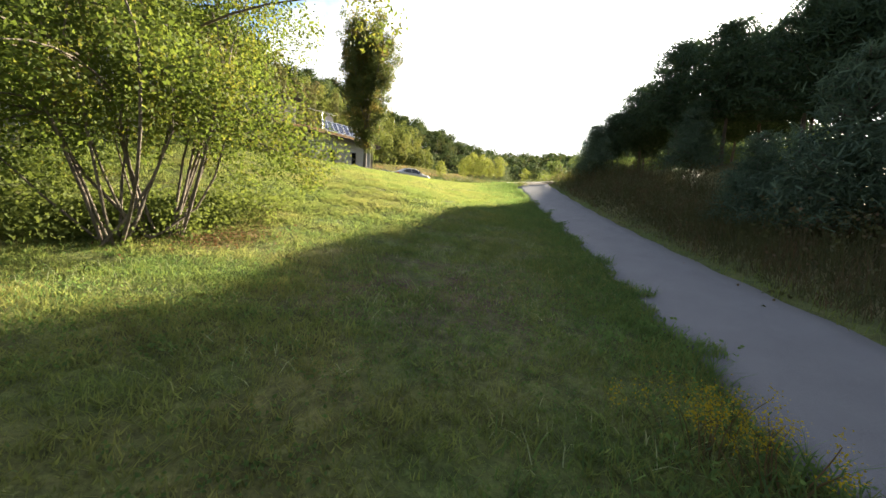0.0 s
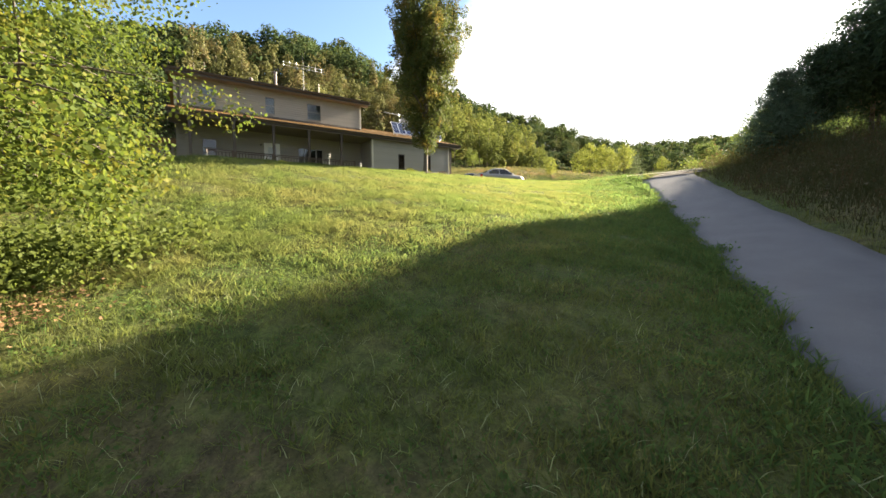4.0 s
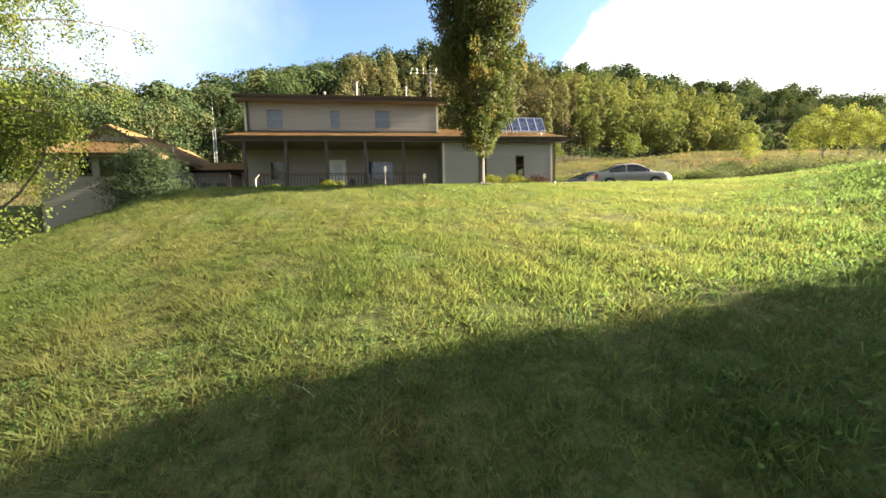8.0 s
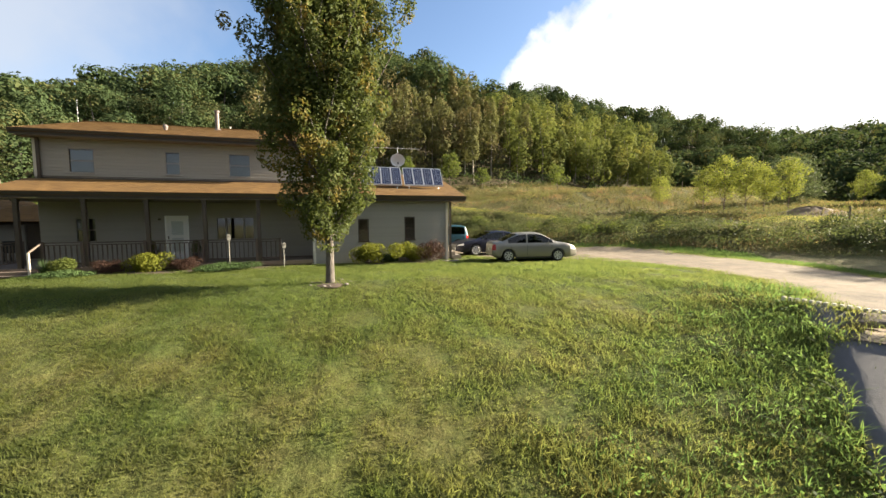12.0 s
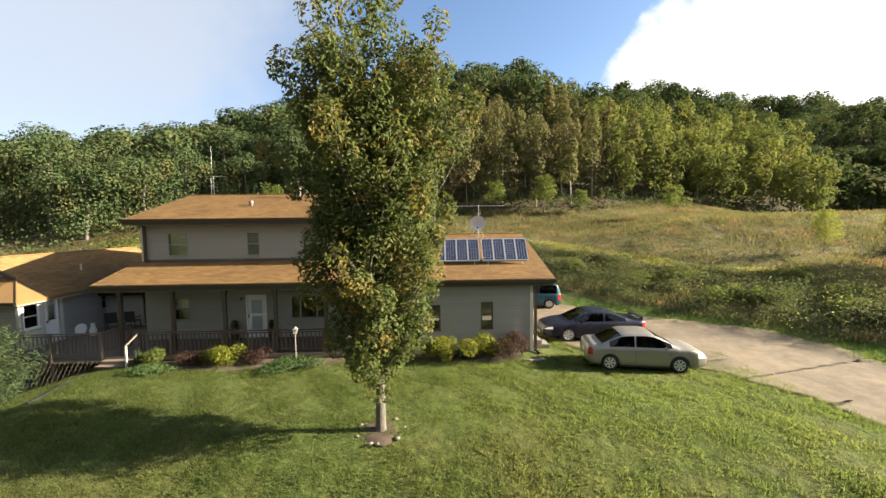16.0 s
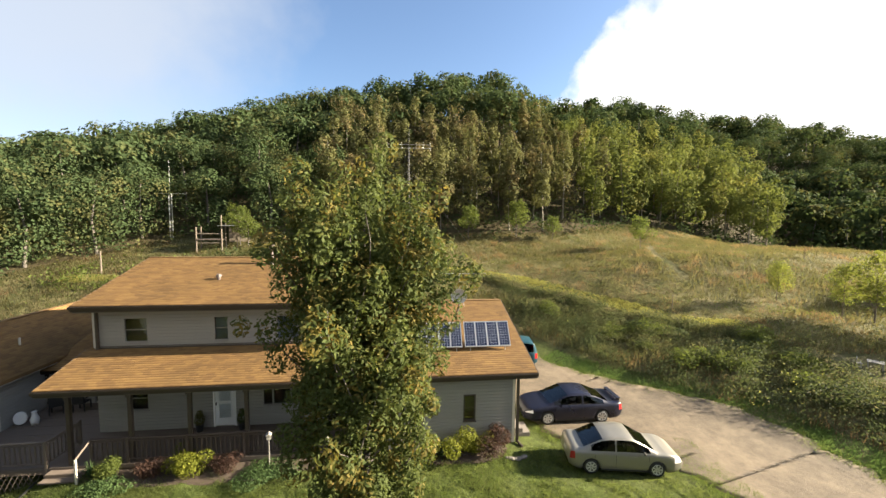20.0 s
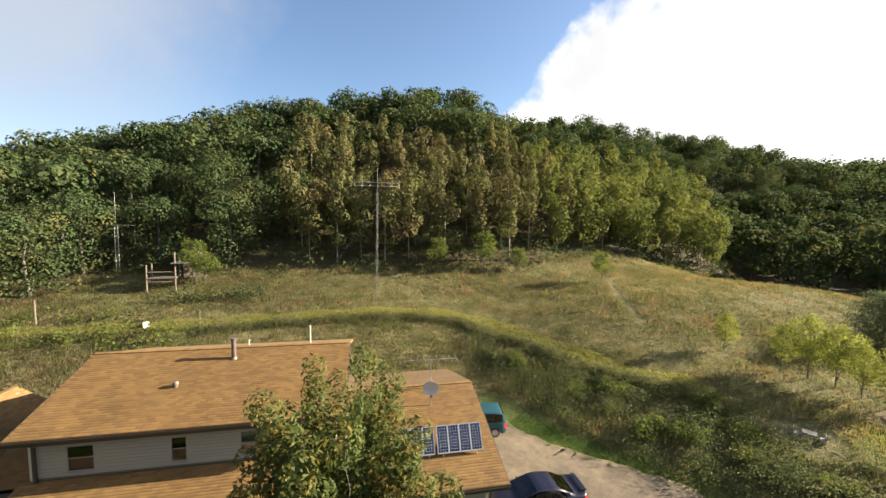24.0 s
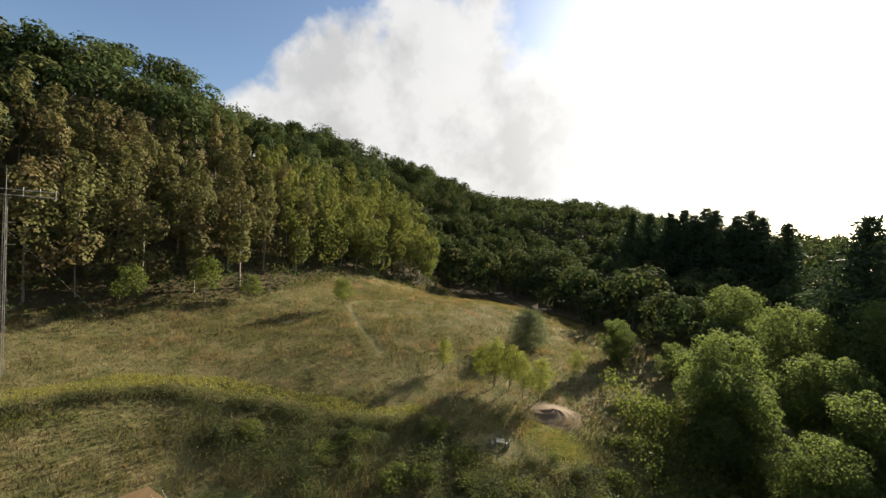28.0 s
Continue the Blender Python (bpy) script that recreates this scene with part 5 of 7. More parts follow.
part("leaves", mesh_from("leaves", *leaf_arrays(c, litter_rng.normal(size=c.shape) * 0.4 + (0, 0, 1), 0.075 * (0.7 + 0.6 * litter_rng.random(900)), "diamond", litter_rng)), DEAD_LEAF, litter)
tall_elder = copy_thing(elder, Matrix.Translation(on_ground(-21.8, -1.5)) @ Matrix.Rotation(2.1, 4, "Z") @ Matrix.Diagonal((1.12, 1.12, 1.4, 1.0)))
pine = conifer("pine_tree", "tall dark green pine in the row beside the path", 21, 8.35, 2.8, 2.3, 14, on_ground(-1, 29), 17000, 0.34, "pines along the path", 1.0)
# the pine at (1.8, 37) is added to shade a sun fleck on the path
for x, y, s in [(-3.7, 31.5, 1.04), (-6.8, 37.5, 0.85), (-6.7, 35.0, 0.9), (-8.1, 32.5, 0.62), (0.8, 31.8, 0.98), (4.4, 27.6, 1.15), (-4.9, 36.5, 0.95), (2.3, 26, 1.0), (6, 24, 1.1), (3, 31, 0.9), (8, 29.5, 1.08), (10, 21.5, 0.94), (12, 26, 1.1), (14.5, 20, 1.0), (11, 33, 0.85), (16.5, 27, 1.08), (13, 14.5, 0.92), (18, 15, 1.05), (1.8, 37, 1.0), (-0.6, 35.4, 0.86)]:
    copy_thing(pine, pose(*on_ground(x, y), 0, 0, x * 77 % 360) @ Matrix.Scale(s, 4))
young = conifer("young_pine", "young blue-green pine with upright candles", 23, 5.2, 0.3, 1.9, 13, on_ground(2.6, 15.8), 26000, 0.24, "young pines", mat=YOUNG_NEEDLE)
for x, y, s in [(5.4, 13.2, 0.85), (7.2, 17.0, 0.9), (0.5, 17.5, 0.62), (-2.4, 28.0, 0.75), (-8.9, 30.3, 0.78)]:
    copy_thing(young, pose(*on_ground(x, y), 0, 0, x * 50) @ Matrix.Scale(s, 4))
cedar = conifer("red_cedar", "dense dark red cedar in the meadow", 27, 5.1, 0.1, 2.7, 15, on_ground(-38.0, 65.9), 16000, 0.26, "", 1.0, CEDAR)
spruce = conifer("spruce_tree", "pointed dark spruce standing above the far trees", 29, 17.0, 1.0, 4.4, 20, on_ground(3.5, 122), 9000, 1.0, "far conifers")
for x, y, s in [(-4.5, 90, 1.42), (-9, 146, 1.5), (-14, 145, 1.6), (-19, 147, 1.55), (-24, 146, 1.6), (-29, 148, 1.5), (-35, 150, 1.5), (-41, 153, 1.45), (-16.5, 152, 1.65), (-26.5, 153, 1.6), (-32, 155, 1.55), (-47, 158, 1.35)]:
    copy_thing(spruce, pose(*on_ground(x, y), 0, 0, x * 50) @ Matrix.Scale(s, 4))
oak = tree("field_tree", "leafy green tree at the meadow's edge", 31, 10.0, 0.5, 4.0, 60, 22000, 0.21, FIELD_LEAF, BARK, "diamond", 0.18, 22, 0.42, 0.4, on_ground(-16.8, 63), "trees at the meadow's edge", 0.26)
for x, y, s in [(-10.7, 81, 1.25), (-3, 79, 1.4), (5, 70, 1.1), (-17, 92, 1.2), (2, 94, 1.3), (10, 84, 1.3)]:
    copy_thing(oak, pose(*on_ground(x, y), 0, 0, x * 37 % 360) @ Matrix.Scale(s, 4))
ash = tree("field_tree", "loose-crowned green tree below the meadow", 33, 8.6, 0.4, 3.6, 52, 19000, 0.2, FIELD_LEAF, BARK, "diamond", 0.15, 22, 0.5, 0.35, on_ground(-15.8, 58), "trees at the meadow's edge", 0.22)
for x, y, s in [(-11.2, 54, 0.8), (-7.5, 60, 1.0), (-28, 71, 0.62), (-9, 68, 1.1), (-21.5, 70, 0.5), (-13.6, 42.5, 0.5), (-10.8, 45.5, 0.55), (-2, 63, 1.1)]:
    copy_thing(ash, pose(*on_ground(x, y), 0, 0, x * 53 % 360) @ Matrix.Scale(s, 4))
sumac = tree("orchard_tree", "small yellow-green orchard tree on the bank", 41, 5.0, 1.6, 1.6, 20, 3600, 0.13, SUMAC, STEM_BARK, "diamond", 0.055, 14, 0.5, 0.3, on_ground(-34.8, 52.5), "orchard trees on the bank", 0.32)
for x, y, s in [(-36.3, 51.9, 0.78), (-33.4, 53.1, 0.92), (-31.8, 52.9, 0.74), (-30.3, 53.3, 0.84), (-40.3, 50.9, 0.68), (-29.9, 61.7, 0.6)]:
    copy_thing(sumac, pose(*on_ground(x, y), 0, 0, x * 91 % 360) @ Matrix.Scale(s, 4))
sapling = tree("sapling", "lone green sapling on the meadow knoll", 43, 4.2, 1.5, 1.8, 16, 1700, 0.19, BRUSH, BARK, "diamond", 0.06, 10, 0.5, 0.3, on_ground(-58.2, 50.6), "small trees at the wood's edge", 0.3)
for x, y, s in [(-62.8, -0.7, 1.2), (-61.9, 0.6, 0.9), (-63.8, 41, 0.8), (-64.6, 29, 1.1), (-64.8, 36, 1.25), (-76, 66, 1.0)]:
    copy_thing(sapling, pose(*on_ground(x, y), 0, 0, x * 91 % 360) @ Matrix.Scale(s, 4))
yard_cedar = conifer("yard_cedar", "dark rounded cedar shrub beside the sun room", 47, 3.1, 0.05, 1.3, 12, on_ground(-25.2, 3.7), 16000, 0.18, "", 1.0, DARK_CEDAR)


# ---- undergrowth ----
def brush(name, label, places, heights, mat, leaf, per, seed, spread=0.3, category="undergrowth"):
    """Low leafy growth: a stem with leaves up it at every place, all one mass."""
    rng = np.random.default_rng(seed)
    places, heights = np.repeat(np.asarray(places, float), per, 0), np.repeat(np.asarray(heights, float), per)
    u = rng.random(len(places)) ** 0.7
    x = places[:, 0] + rng.normal(size=len(u)) * spread * (0.4 + u)
    y = places[:, 1] + rng.normal(size=len(u)) * spread * (0.4 + u)
    z = terrain(x, y) + heights * u * (0.8 + 0.4 * rng.random(len(u)))
    n = rng.normal(size=(len(u), 3)) * 0.8 + (0, 0, 0.35)
    v, f = leaf_arrays(np.stack([x, y, z], -1), n, leaf * (0.6 + 0.8 * rng.random(len(u))), "diamond", rng)
    return tagged(part(name, mesh_from(name, v, f), mat), label, category, kind="stuff")


plant_rng = np.random.default_rng(77)
trail = smooth_line([(-52, -12), (-52.7, 3.4), (-53.5, 12.4), (-54, 20.6), (-52.6, 28.5), (-47.5, 34.3), (-43.2, 38.0), (-40.2, 40.6), (-37.4, 44.0)], 160)
knoll = smooth_line([(-60.5, 56), (-59.4, 53), (-54.5, 49.8), (-50, 47.8), (-45.4, 46.6)], 80)


def off_line(x, y, line):
    """How far each place lies from a line of points."""
    return np.min([(x - a) ** 2 + (y - b) ** 2 for a, b in line], 0) ** 0.5


def inside(n, x0, x1, y0, y1, keep):
    p = np.stack([plant_rng.uniform(x0, x1, n), plant_rng.uniform(y0, y1, n)], -1)
    p = p[keep(p[:, 0], p[:, 1])]
    open_grass = ((p[:, 0] + 27.1) / 3.8) ** 2 + ((p[:, 1] - 48.8) / 1.7) ** 2 < 1
    return p[~open_grass & (off_line(p[:, 0], p[:, 1], trail) > 0.95) & (off_line(p[:, 0], p[:, 1], knoll) > 0.5)]


p = inside(5200, -26, -9.4, -10, 6.0, lambda x, y: (y < 1.2 - (x + 10) * 0.33 + 0.5 * np.sin(x * 1.3)) & (x < -11.2 - 0.25 * (y - 2)) & (x > -19.5))
brush("nettle_bed", "rank sunlit nettles and vines under the box elder", p, 0.95 + 0.5 * np.sin(p[:, 0] * 1.1) * np.sin(p[:, 1] * 0.9), BRUSH, 0.12, 11, 1)
p = plant_rng.normal(size=(620, 2)) * (0.75, 1.8) + (-12.6, 3.3)
brush("nettle_clumps", "green nettles and young shoots round the box elder's stems", p, 0.5 + 0.25 * np.sin(p[:, 0] * 3.1) * np.sin(p[:, 1] * 2.3), BRUSH, 0.10, 22, 31, 0.2)
p = inside(11000, -14, 16, -6, 46, lambda x, y: (x > path_edge(y) + PATH_WIDE + 0.55 + 0.35 * np.sin(y * 1.7)) & (x < path_edge(y) + PATH_WIDE + 8))
side = p[:, 0] - path_edge(p[:, 1]) - PATH_WIDE
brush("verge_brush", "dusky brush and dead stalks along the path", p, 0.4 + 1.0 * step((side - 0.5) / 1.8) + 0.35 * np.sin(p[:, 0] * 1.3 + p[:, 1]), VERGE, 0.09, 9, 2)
p = inside(10000, -46, -16, 29, 56, lambda x, y: (np.abs(-0.52 * (x + 35.5) + 0.854 * (y - 30.5) - 7.2 + 1.0 * np.sin(x * 0.5)) < 5.2) & (x > -45) & ((x + 29.8) ** 2 + (y - 45.3) ** 2 > 3.0) & ((x + 26.3) ** 2 + (y - 48.6) ** 2 > 7.0))
rise = -0.52 * (p[:, 0] + 35.5) + 0.854 * (p[:, 1] - 30.5)
lumpy = np.clip(1.6 * np.sin(p[:, 0] * 1.1 + np.sin(p[:, 1] * 0.7)) * np.sin(p[:, 1] * 1.0 + np.cos(p[:, 0] * 0.6)), -0.4, 1)
brush("bank_brush", "dark green brambles and goldenrod on the bank above the drive", p, (0.5 + 0.55 * lumpy) * (0.35 + 0.65 * step((rise - 1.5) / 4.0)) + 0.1, THICKET, 0.08, 15, 3, 0.26)
p = inside(420, -46, -18, 28, 54, lambda x, y: (np.abs(-0.52 * (x + 35.5) + 0.854 * (y - 30.5) - 7.5) < 5.5) & (np.sin(x * 0.9 + y * 0.4) * np.sin(y * 0.8 - x * 0.3) > 0.0) & (x > -45) & ((x + 29.8) ** 2 + (y - 45.3) ** 2 > 4.0) & ((x + 26.3) ** 2 + (y - 48.6) ** 2 > 7.0))
brush("bank_stalks", "tall sunlit weeds standing out of the brambles", p, 0.85 + 0.3 * np.sin(p[:, 0] * 2.1), SUNNY_WEED, 0.09, 16, 11, 0.2)
p = inside(2600, -30, -8, 44, 62, lambda x, y: (x > -20 - (y - 50) * 0.6) & (y > 42))
brush("valley_brush", "tall weeds and brush below the meadow", p, 1.5 + 0.9 * np.sin(p[:, 0] * 0.8) * np.sin(p[:, 1] * 0.9), BRUSH, 0.24, 12, 4, 0.5)
p = inside(9000, -112, -50, -34, 100, lambda x, y: (x < wood_line(y) + 2.2) & (x > wood_line(y) - 15))
brush("wood_edge", "scrubby growth under and along the edge of the wood", p, 1.5 + 0.9 * np.sin(p[:, 1] * 0.7) + 0.4 * np.sin(p[:, 0]), OAK, 0.34, 8, 5, 0.6)
p = inside(9000, -64, -20, -20, 62, lambda x, y: ((x < -42) | (-0.52 * (x + 35.5) + 0.854 * (y - 30.5) > 9)) & (x < -24) & (np.sin(x * 0.55 + np.sin(y * 0.31) * 2) * np.sin(y * 0.43 + np.cos(x * 0.3)) + 0.5 * np.sin(x * 1.7) * np.sin(y * 1.3) > 0.1) & (np.abs(x + 53.3) > 1.4))
brush("meadow_weeds", "coarse clumps of goldenrod and thistle in the meadow", p, 0.40 + 0.25 * np.sin(p[:, 0] * 1.9) * np.sin(p[:, 1] * 1.5), THICKET, 0.10, 9, 9, 0.22)
p = inside(2600, -56, -49, -12, 34, lambda x, y: (np.abs(x + 51.2 + 1.2 * np.sin(y * 0.15)) < 0.55) & (y < 24))
brush("trail_edge_weeds", "band of fresh green weeds beside the mown trail", p, 0.35 + 0 * p[:, 0], BRUSH, 0.12, 10, 10, 0.2)
below = np.repeat(trail[20:150], 26, 0) + plant_rng.normal(size=(26 * 130, 2)) * 0.35
heading_x, heading_y = np.gradient(trail[20:150, 0]), np.gradient(trail[20:150, 1])
reach = np.hypot(heading_x, heading_y)
below = below + np.repeat(np.stack([heading_y / reach, -heading_x / reach], -1) * 1.6, 26, 0)
below = below[(below[:, 0] < -36) & (off_line(below[:, 0], below[:, 1], trail) > 0.9)]
brush("trail_bank_weeds", "dark line of taller weeds below the mown trail", below, 0.55 + 0.2 * np.sin(below[:, 1] * 1.3), THICKET, 0.11, 8, 33, 0.2)
p = inside(420, -54, -42, -14, 3, lambda x, y: x < -48 + y * 0.2)
brush("scrub_row", "pale green scrub behind the annexe", p, 1.0 + 0.5 * np.sin(p[:, 1] * 1.1), BRUSH, 0.25, 12, 6, 0.5)
p = inside(60, -59.5, -56, -1, 9, lambda x, y: np.abs(x + 57.7) < 1.0)
brush("meadow_shrub", "low dark shrubs in the meadow", p, 1.1 + 0 * p[:, 0], OAK, 0.22, 40, 7, 0.5)

tangle = lambda x, y: np.sin(x * 0.8 + np.sin(y * 0.5) * 1.7) * np.sin(y * 0.7 + np.cos(x * 0.45) * 1.6) + 0.4 * np.sin(x * 2.3) * np.sin(y * 1.9)  # noqa: E731
p = inside(12000, -50, -17, 29, 56, lambda x, y: (np.abs(-0.52 * (x + 35.5) + 0.854 * (y - 30.5) - 5.6) < 3.9) & (x < -20) & ((x + 29.8) ** 2 + (y - 45.4) ** 2 > 4.0) & (tangle(x, y) > -0.15))
brush("bramble_tangle", "dark green bramble clumps along the foot of the bank", p, 0.4 + 0.95 * np.clip(tangle(p[:, 0], p[:, 1]) + 0.1, 0, 1), BRAMBLE, 0.085, 15, 21, 0.22)
p = inside(9000, -65, -24, -20, 62, lambda x, y: ((x < -42) | (-0.52 * (x + 35.5) + 0.854 * (y - 30.5) > 8)) & (tangle(x * 0.7 + 3, y * 0.7) > 0.25) & (np.abs(x + 53.3) > 1.4))
brush("meadow_forbs", "scattered patches of low green forbs in the meadow", p, 0.36 + 0 * p[:, 0], BRUSH, 0.10, 7, 22, 0.25)

# ---- grass ----
grass_rng = np.random.default_rng(8)


def lawn_places(n, x0, x1, y0, y1, keep=None):
    p = np.stack([grass_rng.uniform(x0, x1, n), grass_rng.uniform(y0, y1, n)], -1)
    p = p[p[:, 0] - path_edge(p[:, 1]) < 0.03 + 0.10 * np.sin(p[:, 1] * 5) + 0.42 * np.clip(np.sin(p[:, 1] * 2.3) + 0.8 * np.sin(p[:, 1] * 5.1 + 1) - 0.45, 0, 1)]
    return p if keep is None else p[keep(p[:, 0], p[:, 1])]


patchy = lambda x, y: np.sin(x * 1.7 + np.sin(y * 1.1) * 1.5) * np.sin(y * 1.3 + np.cos(x * 0.8)) + 0.6 * np.sin(x * 0.43 - y * 0.37)  # noqa: E731
clumpy = lambda x, y: np.sin(x * 7.3 + 2 * np.sin(y * 3.1)) * np.sin(y * 6.7 + 2 * np.cos(x * 2.7)) + 0.6 * np.sin(x * 2.1 - y * 2.9)  # noqa: E731
places = lawn_places(300000, -14.5, 3, -2.5, 24)
bare = np.hypot(places[:, 0] + 4.5, places[:, 1] - 6.0) < 2.6 + 0.8 * patchy(places[:, 0] * 2, places[:, 1] * 2)
places = places[~bare | (grass_rng.random(len(places)) < 0.45)]
blades("lawn_grass", "uneven mown grass on the shaded bank", places, GRASS, 0.088 * (1.0 + 0.5 * np.clip(clumpy(places[:, 0], places[:, 1]), -1, 1)), 0.0095, grass_rng, 1.7, simple=True)
places = lawn_places(520000, -27.2, -11, 2, 32, lambda x, y: x < -11 + 0.2 * y)
blades("upper_lawn_grass", "sunlit mown grass on the upper lawn", places, GRASS, 0.07 * (1 + 0.4 * np.clip(clumpy(places[:, 0], places[:, 1]), -1, 1)), 0.0105, grass_rng, 1.7, simple=True)
places = lawn_places(60000, -14, 3, -3, 26)
places = places[patchy(places[:, 0], places[:, 1]) > 0.55]
blades("grass_tufts", "longer tufts of lush grass", places, RANK, 0.11, 0.007, grass_rng, 2.2)
rows = np.repeat(np.arange(0, 36), 700) * 0.9106 + 0.10
x = grass_rng.uniform(-26.5, -7, len(rows))
ridge = np.stack([x, rows + 0.228 - 0.3 * np.sin(0.35 * x) + grass_rng.normal(size=len(x)) * 0.06], -1)
ridge = ridge[(ridge[:, 0] < path_edge(ridge[:, 1]) - 1.2) & (ridge[:, 1] > 3) & (clumpy(ridge[:, 0] * 0.35, ridge[:, 1] * 0.9) > 0.05) & (ridge[:, 0] > -27 + 0.1 * ridge[:, 1])]
blades("ridge_grass", "broken ridges of longer grass left between mower passes", ridge, GRASS, 0.085, 0.011, grass_rng, 2.0, simple=True)
bent_over = lawn_places(5200, -9.5, 2.5, -1, 15, lambda x, y: patchy(x * 0.9, y * 0.9) > -0.1)
blades("bleached_blades", "long bleached grass blades bent over in the lawn", bent_over, DRY_BLADE, 0.14, 0.0048, grass_rng, 2.0)
fade = lambda x: grass_rng.random(len(x)) ** 1.6  # noqa: E731
places = lawn_places(260000, -18, 3, -3, 31, lambda x, y: x > path_edge(y) - (2.4 + 0.8 * np.sin(y * 0.9) + 2.8 * step((y - 13) / 6)) * fade(x))
blades("path_edge_grass", "long rank grass and clover at the path's edge", places, RANK, 0.15 * (1 + 0.5 * np.clip(clumpy(places[:, 0] * 0.6, places[:, 1] * 0.6), -1, 1)), 0.0075, grass_rng, 2.0)
p = inside(9000, -17, 3, -2, 31, lambda x, y: (x < path_edge(y) - 0.05 + 0.46 * np.clip(np.sin(y * 2.3) + 0.8 * np.sin(y * 5.1 + 1) - 0.45, 0, 1)) & (x > path_edge(y) - (2.0 + 2.4 * step((y - 13) / 6)) * fade(x)))
brush("clover_edge", "broad-leaved weeds in the long grass by the path", p, 0.17 + 0.08 * np.sin(p[:, 0] * 3) * np.sin(p[:, 1] * 2.6), RANK, 0.06, 10, 8, 0.1)
p = inside(8200, -11, 2, -1, 19, lambda x, y: (x < path_edge(y) - 0.3) & (patchy(x * 1.3, y * 1.3) > -0.35))
brush("lawn_weeds", "clover and plantain among the lawn grass", p, 0.07 + 0.03 * np.sin(p[:, 0] * 5) * np.sin(p[:, 1] * 4), RANK, 0.04, 8, 12, 0.09)
stalks = np.stack([grass_rng.uniform(-16, 14, 190000), grass_rng.uniform(-6, 46, 190000)], -1)
off = stalks[:, 0] - path_edge(stalks[:, 1]) - PATH_WIDE
stalks, off = stalks[(off > 0.45) & (off < 7)], off[(off > 0.45) & (off < 7)]
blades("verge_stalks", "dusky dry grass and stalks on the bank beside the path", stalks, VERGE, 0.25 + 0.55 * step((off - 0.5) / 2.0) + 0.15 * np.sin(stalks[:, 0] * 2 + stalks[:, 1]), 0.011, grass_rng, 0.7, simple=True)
far_side = np.stack([grass_rng.uniform(-14, 8, 40000), grass_rng.uniform(-4, 34, 40000)], -1)
off = far_side[:, 0] - path_edge(far_side[:, 1]) - PATH_WIDE
blades("verge_grass", "grass verge between path and brush", far_side[(off > -0.03) & (off < 1.5)], GRASS, 0.16, 0.008, grass_rng, 0.9)
meadow = np.stack([grass_rng.uniform(-74, -19, 380000), grass_rng.uniform(-26, 98, 380000)], -1)
slant = -0.52 * (meadow[:, 0] + 35.5) + 0.854 * (meadow[:, 1] - 30.5)
on_trail = (off_line(meadow[:, 0], meadow[:, 1], trail) < 0.75 + 0.2 * np.sin(meadow[:, 1])) | (off_line(meadow[:, 0], meadow[:, 1], knoll) < 0.35)
keep = ((meadow[:, 0] < -41.5) | (slant > 1.8)) & (meadow[:, 0] < -19) & (meadow[:, 0] > wood_line(meadow[:, 1])) & ~on_trail & ((meadow[:, 0] + 29.8) ** 2 + (meadow[:, 1] - 45.4) ** 2 > 3.2) & ((meadow[:, 0] + 26.3) ** 2 + (meadow[:, 1] - 48.6) ** 2 > 7.0)
blades("meadow_grass", "tall drying meadow grass and goldenrod", meadow[keep], WEED, 0.30 * (1 + 0.45 * np.clip(patchy(meadow[keep][:, 0] * 0.6, meadow[keep][:, 1] * 0.6), -1, 1)), 0.026, grass_rng, 0.7, simple=True)
mown = meadow[(off_line(meadow[:, 0], meadow[:, 1], trail) < 0.75 + 0.2 * np.sin(meadow[:, 1])) & (meadow[:, 0] < -35)]
blades("trail_grass", "short yellow-green grass on the mown trail", mown.repeat(8, 0) + grass_rng.normal(size=(8 * len(mown), 2)) * 0.12, TRAIL_GRASS, 0.13, 0.024, grass_rng, 0.8, simple=True)
# sunlit opening on the bank, its brightness put into the grass colour
spot = grass_rng.normal(size=(12000, 2)) * (2.0, 1.0) + (-26.8, 48.9)
blades("clearing_grass", "short dry grass in a clearing on the bank, coloured pale as if sunlit", spot, SUNNY_WEED, 0.14, 0.016, grass_rng, 0.8, simple=True)
edge = np.concatenate([np.repeat(DRIVE_EDGES[0], 70, 0), np.repeat(DRIVE_EDGES[1], 70, 0)])
edge = edge + grass_rng.normal(size=edge.shape) * 0.22
blades("drive_edge_grass", "ragged grass creeping over the drive's edges", edge, GRASS, 0.10, 0.012, grass_rng, 0.9, simple=True)
strip_grass = np.repeat(DRIVE_EDGES[1][20:], 260, 0)
strip_grass = strip_grass + grass_rng.uniform(0.0, 1.7, (len(strip_grass), 1)) * np.array([[-0.52, 0.854]]) + grass_rng.normal(size=strip_grass.shape) * 0.15
blades("strip_grass", "strip of bright mown grass behind the drive", strip_grass, RANK, 0.10, 0.012, grass_rng, 0.9, simple=True)


# ---- cars ----
PAINT_SILVER = worn("champagne_paint", (0.265, 0.25, 0.215), 0.36, 0.55, 0.04, 300, 0.8, 0.0)
PAINT_NAVY = worn("navy_paint", (0.011, 0.012, 0.026), 0.3, 0.2, 0.06, 300, 0.8, 0.0)
PAINT_TEAL = worn("teal_paint", (0.02, 0.07, 0.095), 0.35, 0.2, 0.06, 300, 0.8, 0.0)
RUBBER = worn("tyre_rubber", (0.02, 0.02, 0.02), 0.85)
HUBCAP = worn("hubcap", (0.6, 0.6, 0.6), 0.35, 0.6)
BLACK = worn("black_plastic", (0.018, 0.018, 0.018), 0.5)
